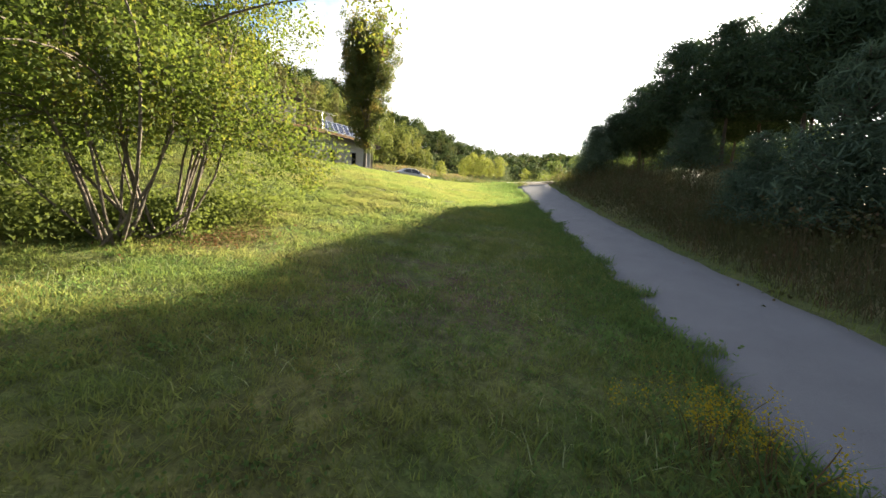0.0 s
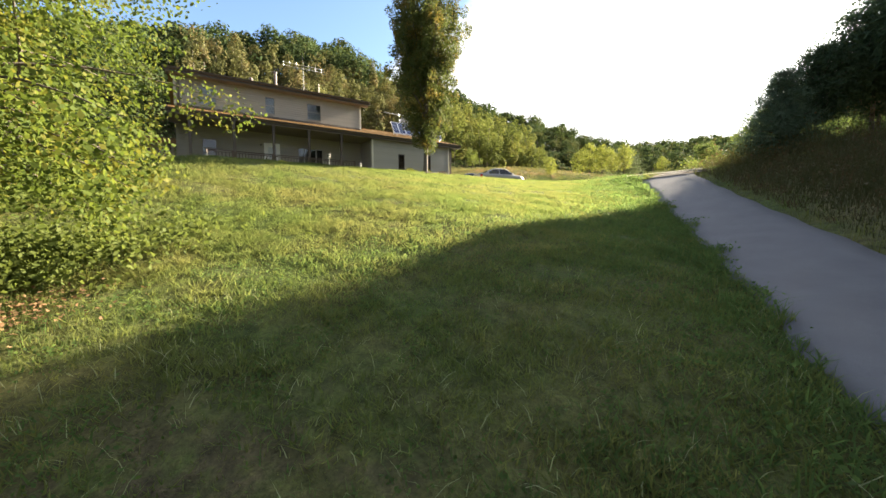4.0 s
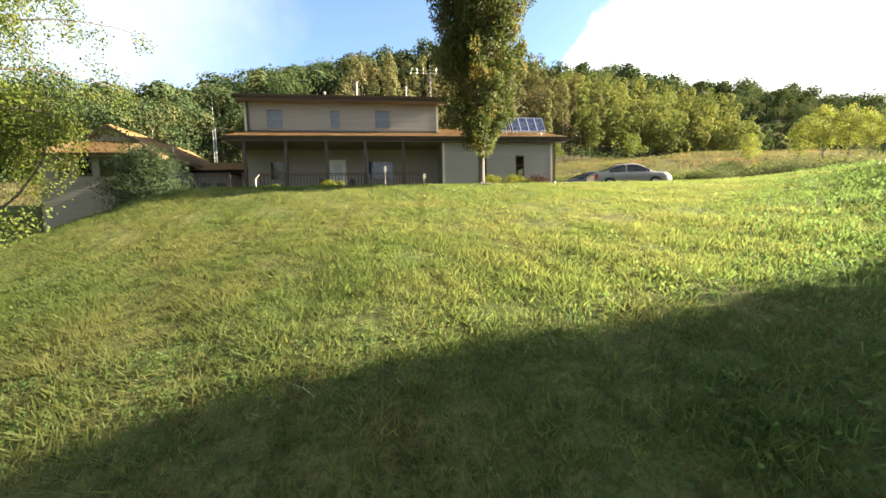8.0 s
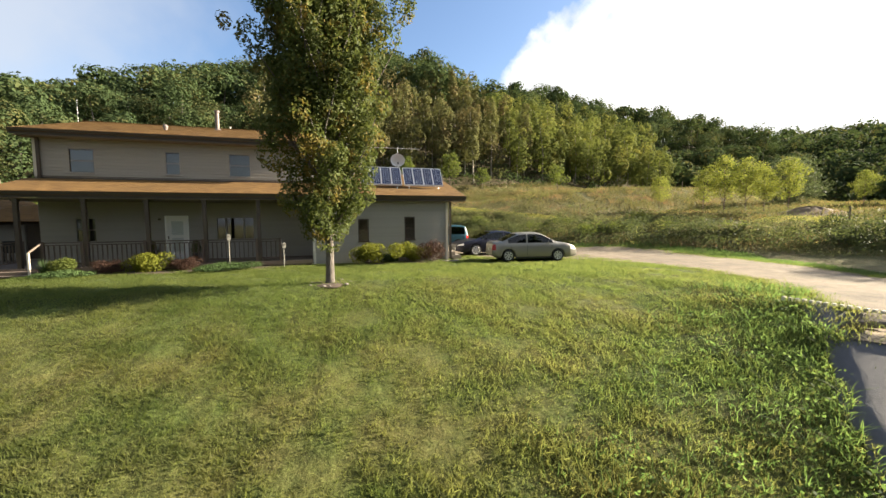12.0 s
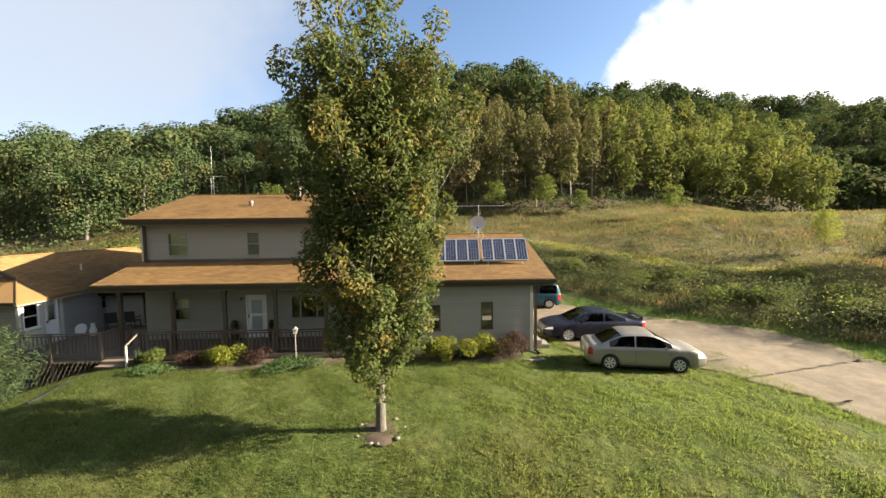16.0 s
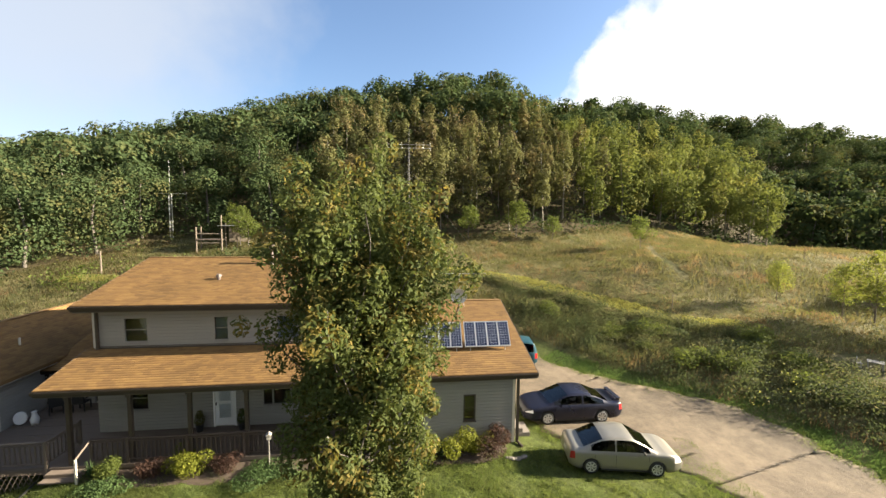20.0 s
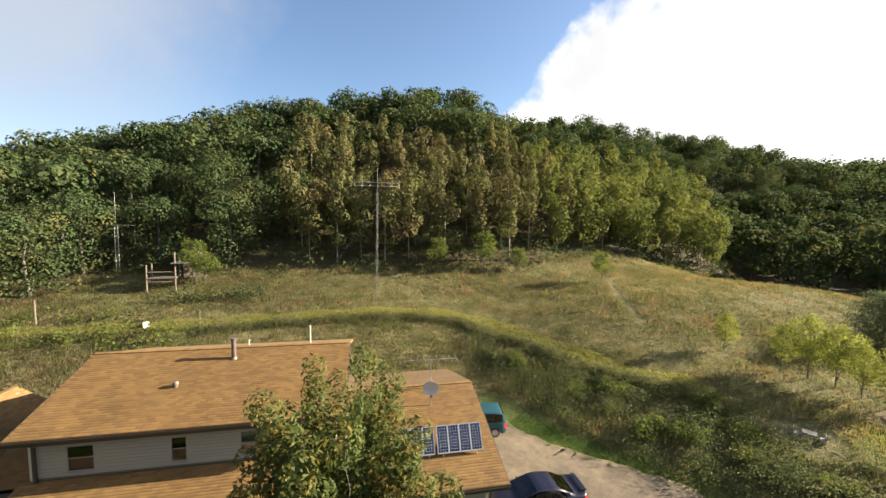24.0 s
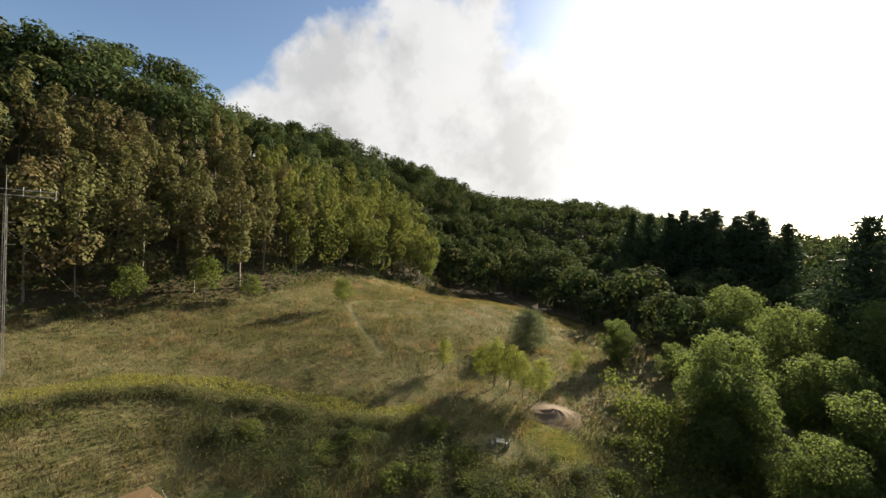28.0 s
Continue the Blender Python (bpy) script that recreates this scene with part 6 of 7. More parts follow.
LAMP_RED = worn("tail_lamp", (0.35, 0.02, 0.02), 0.2)
LAMP_CLEAR = worn("head_lamp", (0.7, 0.7, 0.68), 0.15)
PLATE = worn("number_plate", (0.65, 0.65, 0.62), 0.5)
SEAT = worn("car_seat", (0.16, 0.15, 0.14), 0.9)


def loft(stations, sides_closed=True):
    """Points and faces through rings of equal length."""
    rings = np.array(stations, float)
    n, k = rings.shape[:2]
    idx = np.arange(n * k).reshape(n, k)
    nxt = np.roll(idx, -1, 1)
    return rings.reshape(-1, 3), np.stack([idx[:-1], nxt[:-1], nxt[1:], idx[1:]], -1).reshape(-1, 4)


def wheel(parent, x, y, r, side, wide=0.2):
    """Tyre, rim and spoked cover; side is the way it faces along x."""
    ang = np.linspace(0, 2 * np.pi, 28, endpoint=False)
    prof = [(0.62, 0.42), (0.92, 0.5), (1.0, 0.36), (1.0, -0.36), (0.92, -0.5), (0.62, -0.42)]
    rings = [np.stack([x + side * wide * q + 0 * ang, y + r * p * np.cos(ang), r + r * p * np.sin(ang)], -1) for p, q in prof]
    v, f = loft(rings)
    tyre = part("tyre", mesh_from("tyre", v, f, True), RUBBER, parent)
    rings = [np.stack([x + side * wide * q + 0 * ang, y + r * p * np.cos(ang), r + r * p * np.sin(ang)], -1) for p, q in ((0.66, 0.40), (0.60, 0.34), (0.25, 0.38), (0.02, 0.40))]
    v, f = loft(rings)
    rim = part("rim", mesh_from("rim", v, f, True), BLACK, tyre)
    bm = bmesh.new()
    for k in range(7):
        a = k / 7 * 2 * math.pi
        ca, sa = math.cos(a), math.sin(a)
        pts = []
        for d, w in ((0.08, 0.07), (0.63, 0.12)):
            for s in (-1, 1):
                pts.append((y + r * (d * ca - s * w * sa), r + r * (d * sa + s * w * ca)))
        xo, xi = x + side * wide * 0.47, x + side * wide * 0.40
        vv = [bm.verts.new((xx, p[0], p[1])) for xx in (xo, xi) for p in (pts[0], pts[1], pts[3], pts[2])]
        for q in ((0, 1, 2, 3), (7, 6, 5, 4), (0, 4, 5, 1), (1, 5, 6, 2), (2, 6, 7, 3), (3, 7, 4, 0)):
            bm.faces.new([vv[i] for i in q])
    bmesh.ops.recalc_face_normals(bm, faces=bm.faces[:])
    part("spokes", bm, HUBCAP, rim)
    rings = [np.stack([x + side * wide * q + 0 * ang, y + r * p * np.cos(ang), r + r * p * np.sin(ang)], -1) for p, q in ((0.69, 0.42), (0.69, 0.49), (0.61, 0.49), (0.60, 0.40))]
    v, f = loft(rings)
    part("rim_flange", mesh_from("rim_flange", v, f, True), HUBCAP, rim)


def car(name, label, paint, at, turn, long, wide, belt, base, radius, line, glass, spoiler=False, boxy=0.0):
    """A car facing +y, its middle at the origin: one moulded shell parted into body, glass and lamps, and wheels.
    base: y of the rear and front wheels; line: the top line from tail to nose (y, z);
    glass: y of rear window foot and head, windscreen head and foot."""
    root = thing(name, label, "car", at, turn)
    hl, hw = long / 2, wide / 2
    g0, g1, g2, g3 = glass
    mid = (g1 + g2) / 2 - 0.12
    top_line = smooth_line(line, 200)
    marks = {-hl, hl, g0, g1, g2, g3, mid - 0.035, mid + 0.035, g0 + 0.28, g3 - 0.25, -hl + 0.03, -hl + 0.08, -hl + 0.2, hl - 0.02, hl - 0.07, hl - 0.16, hl - 0.42}
    for y in base:
        marks |= {y + radius * 1.14 * math.sin(a) for a in np.linspace(-1.57, 1.57, 13)}
    ys = sorted(marks | set(np.arange(-hl + 0.3, hl - 0.3, 0.16)))
    ys = [y for i, y in enumerate(ys) if i == 0 or y - ys[i - 1] > 0.004]
    upper = [(0.985, 0.05), (0.95 + 0.02 * boxy, 0.35), (0.87 + 0.06 * boxy, 0.84), (0.80 + 0.09 * boxy, 0.95), (0.68 + 0.1 * boxy, 0.99), (0.35, 1.012), (0.0, 1.018)]
    rings = []
    for y in ys:
        nose, tail = max(0.0, (y - (hl - 0.7)) / 0.7), max(0.0, (-hl + 0.5 - y) / 0.5)
        w = hw * (1 - 0.3 * nose**2.4 - 0.16 * tail**2.4)
        top = float(np.interp(y, top_line[:, 0], top_line[:, 1]))
        sh = min(belt - 0.10 * nose**2 - 0.02 * (y > g3) , top - 0.015)
        low = 0.19 + 0.10 * nose**2 + 0.13 * tail**2
        arch = 0.0
        for yc in base:
            if abs(y - yc) < radius * 1.14:
                arch = radius + math.sqrt((radius * 1.14) ** 2 - (y - yc) ** 2)
        lower = [(0.0, low + 0.05), (0.70 * w, max(low + 0.03, arch)), (0.93 * w, max(low, arch)), (0.985 * w, max(low + 0.08, arch + 0.004)), (w, max(low + 0.24, arch + 0.02)), (w, max(0.60, arch + 0.03)), (0.985 * w, sh - 0.13), (0.955 * w, sh - 0.04)]
        roof = [(0.93 * w * fx, sh + (top - sh) * fz) for fx, fz in upper]
        half = lower + roof
        rings.append([(x, y, z) for x, z in half] + [(-x, y, z) for x, z in half[-2:0:-1]])
    k, m = len(rings[0]), 15
    verts, faces = loft(rings)
    groups = {}
    for q in faces.tolist():
        i, j = q[0] // k, q[0] % k
        band = j if j < m - 1 else k - 1 - j
        side = 1 if j < m - 1 else -1
        ya, yb = ys[i], ys[i + 1]
        c = verts[q].mean(0)
        key = ("body", 0)
        if band in (8, 9) and g0 + 0.27 < ya and yb < g3 - 0.2 and not (ya >= mid - 0.04 and yb <= mid + 0.04):
            key = ("side_window", (side, ya > mid))
        elif band >= 11 and ya >= g2 - 0.001 and yb <= g3 + 0.001:
            key = ("windscreen", 0)
        elif band >= 11 and ya >= g0 - 0.001 and yb <= g1 + 0.001:
            key = ("rear_window", 0)
        elif band in (5, 6) and yb <= -hl + 0.21:
            key = ("tail_lamp", side)
        elif band in (5, 6) and ya >= hl - 0.43 and abs(c[0]) > 0.45 * hw:
            key = ("head_lamp", side)
        groups.setdefault(key, []).append(q)
    paints = {"body": paint, "tail_lamp": LAMP_RED, "head_lamp": LAMP_CLEAR}
    for (kind, _), qs in groups.items():
        used = sorted({i for q in qs for i in q} | (set(range(k)) | set(range(len(verts) - k, len(verts))) if kind == "body" else set()))
        new_at = {v: i for i, v in enumerate(used)}
        bm = bmesh.new()
        vs = [bm.verts.new(verts[i]) for i in used]
        for q in qs:
            bm.faces.new([vs[new_at[i]] for i in q]).smooth = True
        if kind == "body":
            for ring in (range(k), range(len(verts) - k, len(verts))):
                bm.faces.new([vs[new_at[i]] for i in ring])
        bmesh.ops.remove_doubles(bm, verts=bm.verts[:], dist=0.0005)
        bmesh.ops.recalc_face_normals(bm, faces=bm.faces[:])
        part(kind, bm, paints.get(kind, CAR_GLASS), root)
    for s in (-1, 1):
        block("mirror", (s * hw * 0.95, g3 - 0.52, belt - 0.02), (s * (hw * 0.95 + 0.16), g3 - 0.43, belt + 0.10), paint, root, 0.03)
        for y in (mid - 0.22, mid + 0.75):
            block("door_handle", (s * hw * 0.975, y - 0.09, belt - 0.15), (s * hw * 1.003, y + 0.09, belt - 0.12), paint, root, 0.008)
        for y in (mid, g3 - 0.28, g0 + 0.42):
            block("door_gap", (s * hw * 0.99, y - 0.005, 0.34 if y == mid else 0.66), (s * hw * 1.0025, y + 0.005, belt - 0.10), BLACK, root)
        block("sill_trim", (s * hw * 0.93, base[0] + radius * 1.2, 0.18), (s * hw * 0.99, base[1] - radius * 1.2, 0.25), BLACK, root, 0.01)
        for y in base:
            rod("wheel_well", (s * hw * 0.45, y, radius), (s * hw * 0.80, y, radius), radius * 1.13, BLACK, root, 18)
            wheel(root, s * (hw - 0.10), y, radius, s)
    for y in (-0.45, 0.35):
        for s in (-0.36, 0.36):
            block("seat", (s - 0.22, y - 0.12, 0.5), (s + 0.22, y + 0.02, belt + 0.16), SEAT, root, 0.05)
    block("floor_pan", (-hw * 0.86, base[0] + radius * 1.3, 0.24), (hw * 0.86, base[1] - radius * 1.3, 0.32), BLACK, root)
    block("dashboard", (-hw * 0.8, g3 - 0.6, belt - 0.25), (hw * 0.8, g3 - 0.25, belt - 0.06), BLACK, root, 0.04)
    block("grille", (-0.34, hl - 0.05, 0.50), (0.34, hl + 0.008, 0.58), BLACK, root, 0.008)
    block("number_plate", (-0.16, -hl - 0.012, 0.56), (0.16, -hl + 0.006, 0.68), PLATE, root)
    if spoiler:
        block("spoiler", (-hw * 0.72, -hl + 0.02, belt + 0.15), (hw * 0.72, -hl + 0.26, belt + 0.19), paint, root, 0.015)
        for s in (-1, 1):
            block("spoiler_foot", (s * hw * 0.6 - 0.04, -hl + 0.06, belt - 0.02), (s * hw * 0.6 + 0.04, -hl + 0.2, belt + 0.15), paint, root)
    return root


SALOON = [(-2.26, 0.62), (-2.24, 0.86), (-2.10, 1.00), (-1.70, 1.04), (-0.95, 1.40), (-0.35, 1.47), (0.30, 1.43), (1.12, 1.01), (1.6, 0.94), (1.95, 0.85), (2.14, 0.74), (2.235, 0.61), (2.265, 0.46)]
LONG_SALOON = [(-2.5, 0.60), (-2.48, 0.86), (-2.36, 0.96), (-1.78, 0.99), (-0.92, 1.34), (-0.35, 1.41), (0.30, 1.37), (1.22, 0.98), (1.8, 0.86), (2.28, 0.74), (2.45, 0.64), (2.5, 0.48)]
VAN = [(-2.3, 0.6), (-2.29, 0.98), (-2.16, 1.40), (-1.98, 1.68), (-1.2, 1.76), (0.2, 1.74), (0.62, 1.64), (1.52, 1.12), (1.95, 0.98), (2.2, 0.82), (2.3, 0.55)]
silver = car("saloon_car", "champagne-silver saloon parked on the grass edge of the drive", PAINT_SILVER, (-25.88, 28.04, 5.22), -10.4, 4.53, 1.70, 0.93, (-1.42, 1.18), 0.31, SALOON, (-1.70, -0.95, 0.30, 1.12))
navy = car("dark_saloon", "dark navy saloon with a rear spoiler on the gravel", PAINT_NAVY, (-29.6, 27.6, 5.24), 179.0, 5.0, 1.82, 0.92, (-1.40, 1.36), 0.32, LONG_SALOON, (-1.78, -0.92, 0.30, 1.22), True)
van = car("teal_van", "teal minivan parked behind the house wing", PAINT_TEAL, (-36.6, 26.3, 5.24), 172.0, 4.6, 1.85, 1.0, (-1.48, 1.35), 0.32, VAN, (-2.29, -1.98, 0.62, 1.52), boxy=0.8)
for ob, s in ((silver, 0.93), (navy, 0.96), (van, 0.94)):
    ob.matrix_basis = ob.matrix_basis @ Matrix.Scale(s, 4)

# ---- on the roofs ----
CELL = worn("solar_cell", (0.012, 0.020, 0.055), 0.28, 0.2, 0.1, 50)
BACKSHEET = worn("panel_backsheet", (0.5, 0.52, 0.56), 0.4)
ALU = worn("aluminium", (0.62, 0.62, 0.62), 0.35, 0.85)


def solar_panel():
    """A framed module of cells, lying in x (across) and y (up), 0.52 by 1.15 m."""
    root = thing("solar_panel", "framed dark blue solar panel on a tilted rack", "solar panel", group="roof solar panels")
    for lo, hi in (((0, 0, 0), (0.022, 1.15, 0.035)), ((0.498, 0, 0), (0.52, 1.15, 0.035)), ((0.022, 0, 0), (0.498, 0.022, 0.035)), ((0.022, 1.128, 0), (0.498, 1.15, 0.035))):
        block("frame", lo, hi, ALU, root)
    block("backsheet", (0.022, 0.022, 0.008), (0.498, 1.128, 0.022), BACKSHEET, root)
    bm = bmesh.new()
    for i in range(4):
        for j in range(9):
            box(bm, 0.03 + i * 0.116, 0.034 + j * 0.1205, 0.022, 0.03 + i * 0.116 + 0.105, 0.034 + j * 0.1205 + 0.109, 0.026)
    tagged(part("cell_grid", bm, CELL, root), kind="stuff")
    return root


panel = solar_panel()
tilt = Matrix(((0, -0.545, 0.838, 0), (1, 0, 0, 0), (0, 0.838, 0.545, 0), (0, 0, 0, 1)))
spots = [20.1 + 0.527 * i for i in range(4)] + [22.33 + 0.527 * i for i in range(4)]
panel.matrix_basis = Matrix.Translation((-28.85, spots[0], 9.07)) @ tilt
for y in spots[1:]:
    copy_thing(panel, Matrix.Translation((-28.85, y, 9.07)) @ tilt)
for y0, y1 in ((20.1, 22.2), (22.33, 24.43)):
    rack = thing("panel_rack", "aluminium rack holding solar panels above the shingles", "rack", (-28.9, y0, 8.9), group="panel racks")
    inv = rack.matrix_basis.inverted()
    for y in (y0 + 0.25, y1 - 0.25):
        for a, b in (((-28.86, y, 8.86), (-28.87, y, 9.06)), ((-29.47, y, 9.04), (-29.47, y, 10.0)), ((-28.87, y, 9.05), (-29.48, y, 10.02))):
            rod("strut", a, b, 0.018, ALU, rack, 6).matrix_parent_inverse = inv
    rod("rail", (-28.87, y0, 9.05), (-28.87, y1, 9.05), 0.02, ALU, rack, 6).matrix_parent_inverse = inv
    rod("rail", (-29.46, y0, 9.97), (-29.46, y1, 9.97), 0.02, ALU, rack, 6).matrix_parent_inverse = inv


def satellite_dish():
    root = thing("satellite_dish", "grey satellite dish on a short roof mast", "satellite dish", (-31.9, 22.5, 9.75), -8.0)
    rod("mast", (0, 0, -0.1), (0, 0, 0.85), 0.025, STEEL, root)
    ang = np.linspace(0, 2 * np.pi, 24, endpoint=False)
    rings = [np.stack([0.14 + 0.13 * s**2 + 0 * ang, 0.42 * s * np.cos(ang), 0.95 + 0.38 * s * np.sin(ang) + 0.1 * s**2], -1) for s in (0.02, 0.4, 0.75, 1.0)]
    v, f = loft(rings)
    back = v - (0.015, 0, 0)
    part("reflector", mesh_from("reflector", np.concatenate([v, back]), np.concatenate([f, f[:, ::-1] + len(v)]), True), worn("dish_grey", (0.5, 0.5, 0.5), 0.5), root)
    rod("arm", (0.12, 0, 0.62), (0.62, 0, 0.80), 0.014, STEEL, root)
    block("receiver", (0.58, -0.04, 0.77), (0.68, 0.04, 0.86), BLACK, root, 0.01)


def aerial(name, label, at, boom, bars, longest, mast, turn, legs=False):
    """A television aerial: mast, boom and graded cross bars."""
    root = thing(name, label, "antenna", at, turn)
    rod("mast", (0, 0, -0.1), (0, 0, mast), 0.022, STEEL, root)
    rod("boom", (0, -boom / 2, mast - 0.08), (0, boom / 2, mast - 0.08), 0.014, ALU, root, 6)
    for i in range(bars):
        y = -boom / 2 + boom * i / (bars - 1)
        w = longest * (0.45 + 0.55 * i / (bars - 1)) / 2
        rod("element", (-w, y, mast - 0.06), (w, y, mast - 0.06), 0.011, ALU, root, 5)
    if legs:
        for a in (0.5, 2.6, 4.7):
            rod("leg", (0.5 * math.cos(a), 0.5 * math.sin(a), -0.12), (0, 0, 0.7), 0.014, STEEL, root, 6)
    return root


satellite_dish()
aerial("tv_aerial", "bare metal television aerial above the wing roof", (-33.1, 22.7, 10.1), 2.9, 9, 1.1, 1.75, 0.0, True)


# ---- masts and posts in the meadow ----
DULL_STEEL = worn("dull_steel", (0.17, 0.165, 0.16), 0.6, 0.4)


def radio_mast():
    x, y = -56.9, 20.45
    root = thing("radio_mast", "tall slender radio mast with antennas and guy wires", "mast", on_ground(x, y))
    for k in range(3):
        a = k * 2.094
        rod("mast_leg", (0.13 * math.cos(a), 0.13 * math.sin(a), -0.2), (0.10 * math.cos(a), 0.10 * math.sin(a), 13.2), 0.022, DULL_STEEL, root, 6)
    for i in range(33):
        a, b = (i % 3) * 2.094, ((i + 1) % 3) * 2.094
        rod("lacing", (0.13 * math.cos(a), 0.13 * math.sin(a), i * 0.4), (0.13 * math.cos(b), 0.13 * math.sin(b), i * 0.4 + 0.4), 0.009, DULL_STEEL, root, 4)
    rod("tip", (0, 0, 13.0), (0, 0, 15.2), 0.03, DULL_STEEL, root, 6, 0.012)
    for z in (13.1, 13.5):
        rod("cross_boom", (0.0, -2.6, z), (0.0, 2.6, z + 0.05), 0.022, ALU, root, 5)
    for i in range(7):
        rod("element", (-0.9, -2.5 + 0.83 * i, 13.3), (0.9, -2.5 + 0.83 * i, 13.3), 0.012, ALU, root, 4)
        rod("dropper", (0.0, -2.5 + 0.83 * i, 12.95), (0.0, -2.5 + 0.83 * i, 13.75), 0.012, ALU, root, 4)
    for z in (9.6, 11.2):
        rod("stub_antenna", (0, 0.1, z), (0, 0.55, z), 0.02, DULL_STEEL, root, 5)
    z0 = terrain(x, y)
    for dx, dy, z in ((5.5, 9.0, 10.8), (6.5, -9.0, 10.8), (-7.5, 0.5, 10.8)):
        rod("guy_wire", (0, 0, z), (dx, dy, float(terrain(x + dx, y + dy) - z0)), 0.006, DULL_STEEL, root, 4)


radio_mast()
a = aerial("short_mast", "lattice mast with a wide television aerial by the wood", on_ground(-65.4, -10.2), 3.6, 12, 1.0, 5.8, 8.0)
for k in (-1, 1):
    rod("mast_rail", (0.0, 0.16 * k, -0.2), (0, 0.16 * k, 5.7), 0.05, ALU, a, 6)
rod("whip", (0, 0, 5.7), (0, 0, 10.0), 0.028, STEEL, a, 6, 0.012)


def stand():
    """A raised platform on posts at the meadow's top."""
    root = thing("platform_stand", "weathered wooden platform on tall posts with a metal roof sheet", "platform", on_ground(-60.9, -3.2), 8.0)
    for x, y, h in ((-0.8, -1.4, 3.0), (0.8, -1.4, 2.9), (0.8, 1.3, 4.3), (-0.8, 1.3, 3.4)):
        rod("post", (x, y, -0.2), (x, y, h), 0.08, POLE, root)
    block("floor", (-0.9, -1.5, 1.35), (0.9, 1.4, 1.45), DECK, root, 0.01)
    for z in (1.0, 2.1):
        rod("brace", (0.8, -1.4, z), (0.8, 1.3, z), 0.05, POLE, root, 6)
    ob = block("roof_sheet", (-1.0, 0.9, 3.05), (1.0, 2.7, 3.09), ALU, root)
    for y in (0.95, 2.6):
        rod("roof_post", (-0.7, y, 1.4 if y < 1 else -0.2), (-0.7, y, 3.06), 0.05, POLE, root, 6)


stand()


def shelter():
    """A small gabled shed in the trees beside the platform."""
    root = thing("garden_shed", "small grey wooden shed with a metal gable roof", "shed", on_ground(-64.5, -1.6), 20.0)
    block("wall", (-1.0, -1.0, -0.2), (1.0, 1.0, 2.3), POLE, root)
    for s in (-1, 1):
        bm = bmesh.new()
        v = [bm.verts.new(p) for p in ((-1.2, s * 1.25, 2.2), (1.2, s * 1.25, 2.2), (1.2, 0, 3.3), (-1.2, 0, 3.3))]
        face = bm.faces.new(v)
        ext = bmesh.ops.extrude_face_region(bm, geom=[face])
        bmesh.ops.translate(bm, verts=[g for g in ext["geom"] if isinstance(g, bmesh.types.BMVert)], vec=(0, 0, 0.05))
        bmesh.ops.recalc_face_normals(bm, faces=bm.faces[:])
        part("roof_sheet", bm, ALU, root)
    bm = bmesh.new()
    v = [bm.verts.new(p) for p in ((1.0, -1.0, 2.3), (1.0, 1.0, 2.3), (1.0, 0, 3.2), (-1.0, -1.0, 2.3), (-1.0, 1.0, 2.3), (-1.0, 0, 3.2))]
    for q in ((0, 1, 2), (5, 4, 3), (0, 2, 5, 3), (1, 4, 5, 2)):
        bm.faces.new([v[i] for i in q])
    part("gable", bm, POLE, root)


shelter()
mound = thing("earth_mound", "bare tan earth mound on the bank", "mound", on_ground(-28.3, 52.3, -0.05), 30.0)
ang, far = np.meshgrid(np.linspace(0, 2 * np.pi, 48, endpoint=False), np.linspace(0.01, 1.0, 14))
rough = 0.07 * np.sin(ang * 3 + far * 5) * np.sin(far * 9 + ang) + 0.04 * np.sin(ang * 7 + far * 13)
v = np.stack([np.cos(ang) * far * (1 + rough), np.sin(ang) * far * (1 + rough), np.exp(-((far / 0.52) ** 2)) * (1 + 1.2 * rough) - 0.06 * far**4], -1).reshape(-1, 3)
v = v * (2.7, 1.9, 0.48)
cs, sn = math.cos(radians(30)), math.sin(radians(30))
v[:, 2] += terrain(-28.3 + cs * v[:, 0] - sn * v[:, 1], 52.3 + sn * v[:, 0] + cs * v[:, 1]) - terrain(-28.3, 52.3)
idx = np.arange(48 * 14).reshape(14, 48)
f = np.stack([idx[:-1], idx[1:], np.roll(idx, -1, 1)[1:], np.roll(idx, -1, 1)[:-1]], -1).reshape(-1, 4)
part("soil", mesh_from("soil", v, f, True), worn("bare_earth", (0.15, 0.105, 0.066), 0.95, spread=0.4, grain=25, stain=2.5, bump=0.7), mound)
post = thing("fence_post", "weathered wooden post standing in the meadow", "post", on_ground(-53.3, -10.1), group="meadow posts")
rod("shaft", (0, 0, -0.2), (0, 0, 2.2), 0.07, POLE, post)
rod("cap", (0, 0, 2.2), (0, 0, 2.24), 0.075, POLE, post, 8, 0.03)
for x, y, s in ((-52.7, 3.5, 0.55), (-23.4, 46.9, 0.6), (-41, 42, 0.55), (-47.5, 62, 0.5)):
    copy_thing(post, pose(*on_ground(x, y), 3, 2, x * 30) @ Matrix.Scale(s, 4))
beehive = thing("white_box", "small white-painted box in the meadow grass", "box", on_ground(-52.2, -0.8), 20)
block("body", (-0.2, -0.2, -0.05), (0.2, 0.2, 0.42), WHITE, beehive, 0.01)
block("lid", (-0.23, -0.23, 0.42), (0.23, 0.23, 0.49), WHITE, beehive, 0.01)


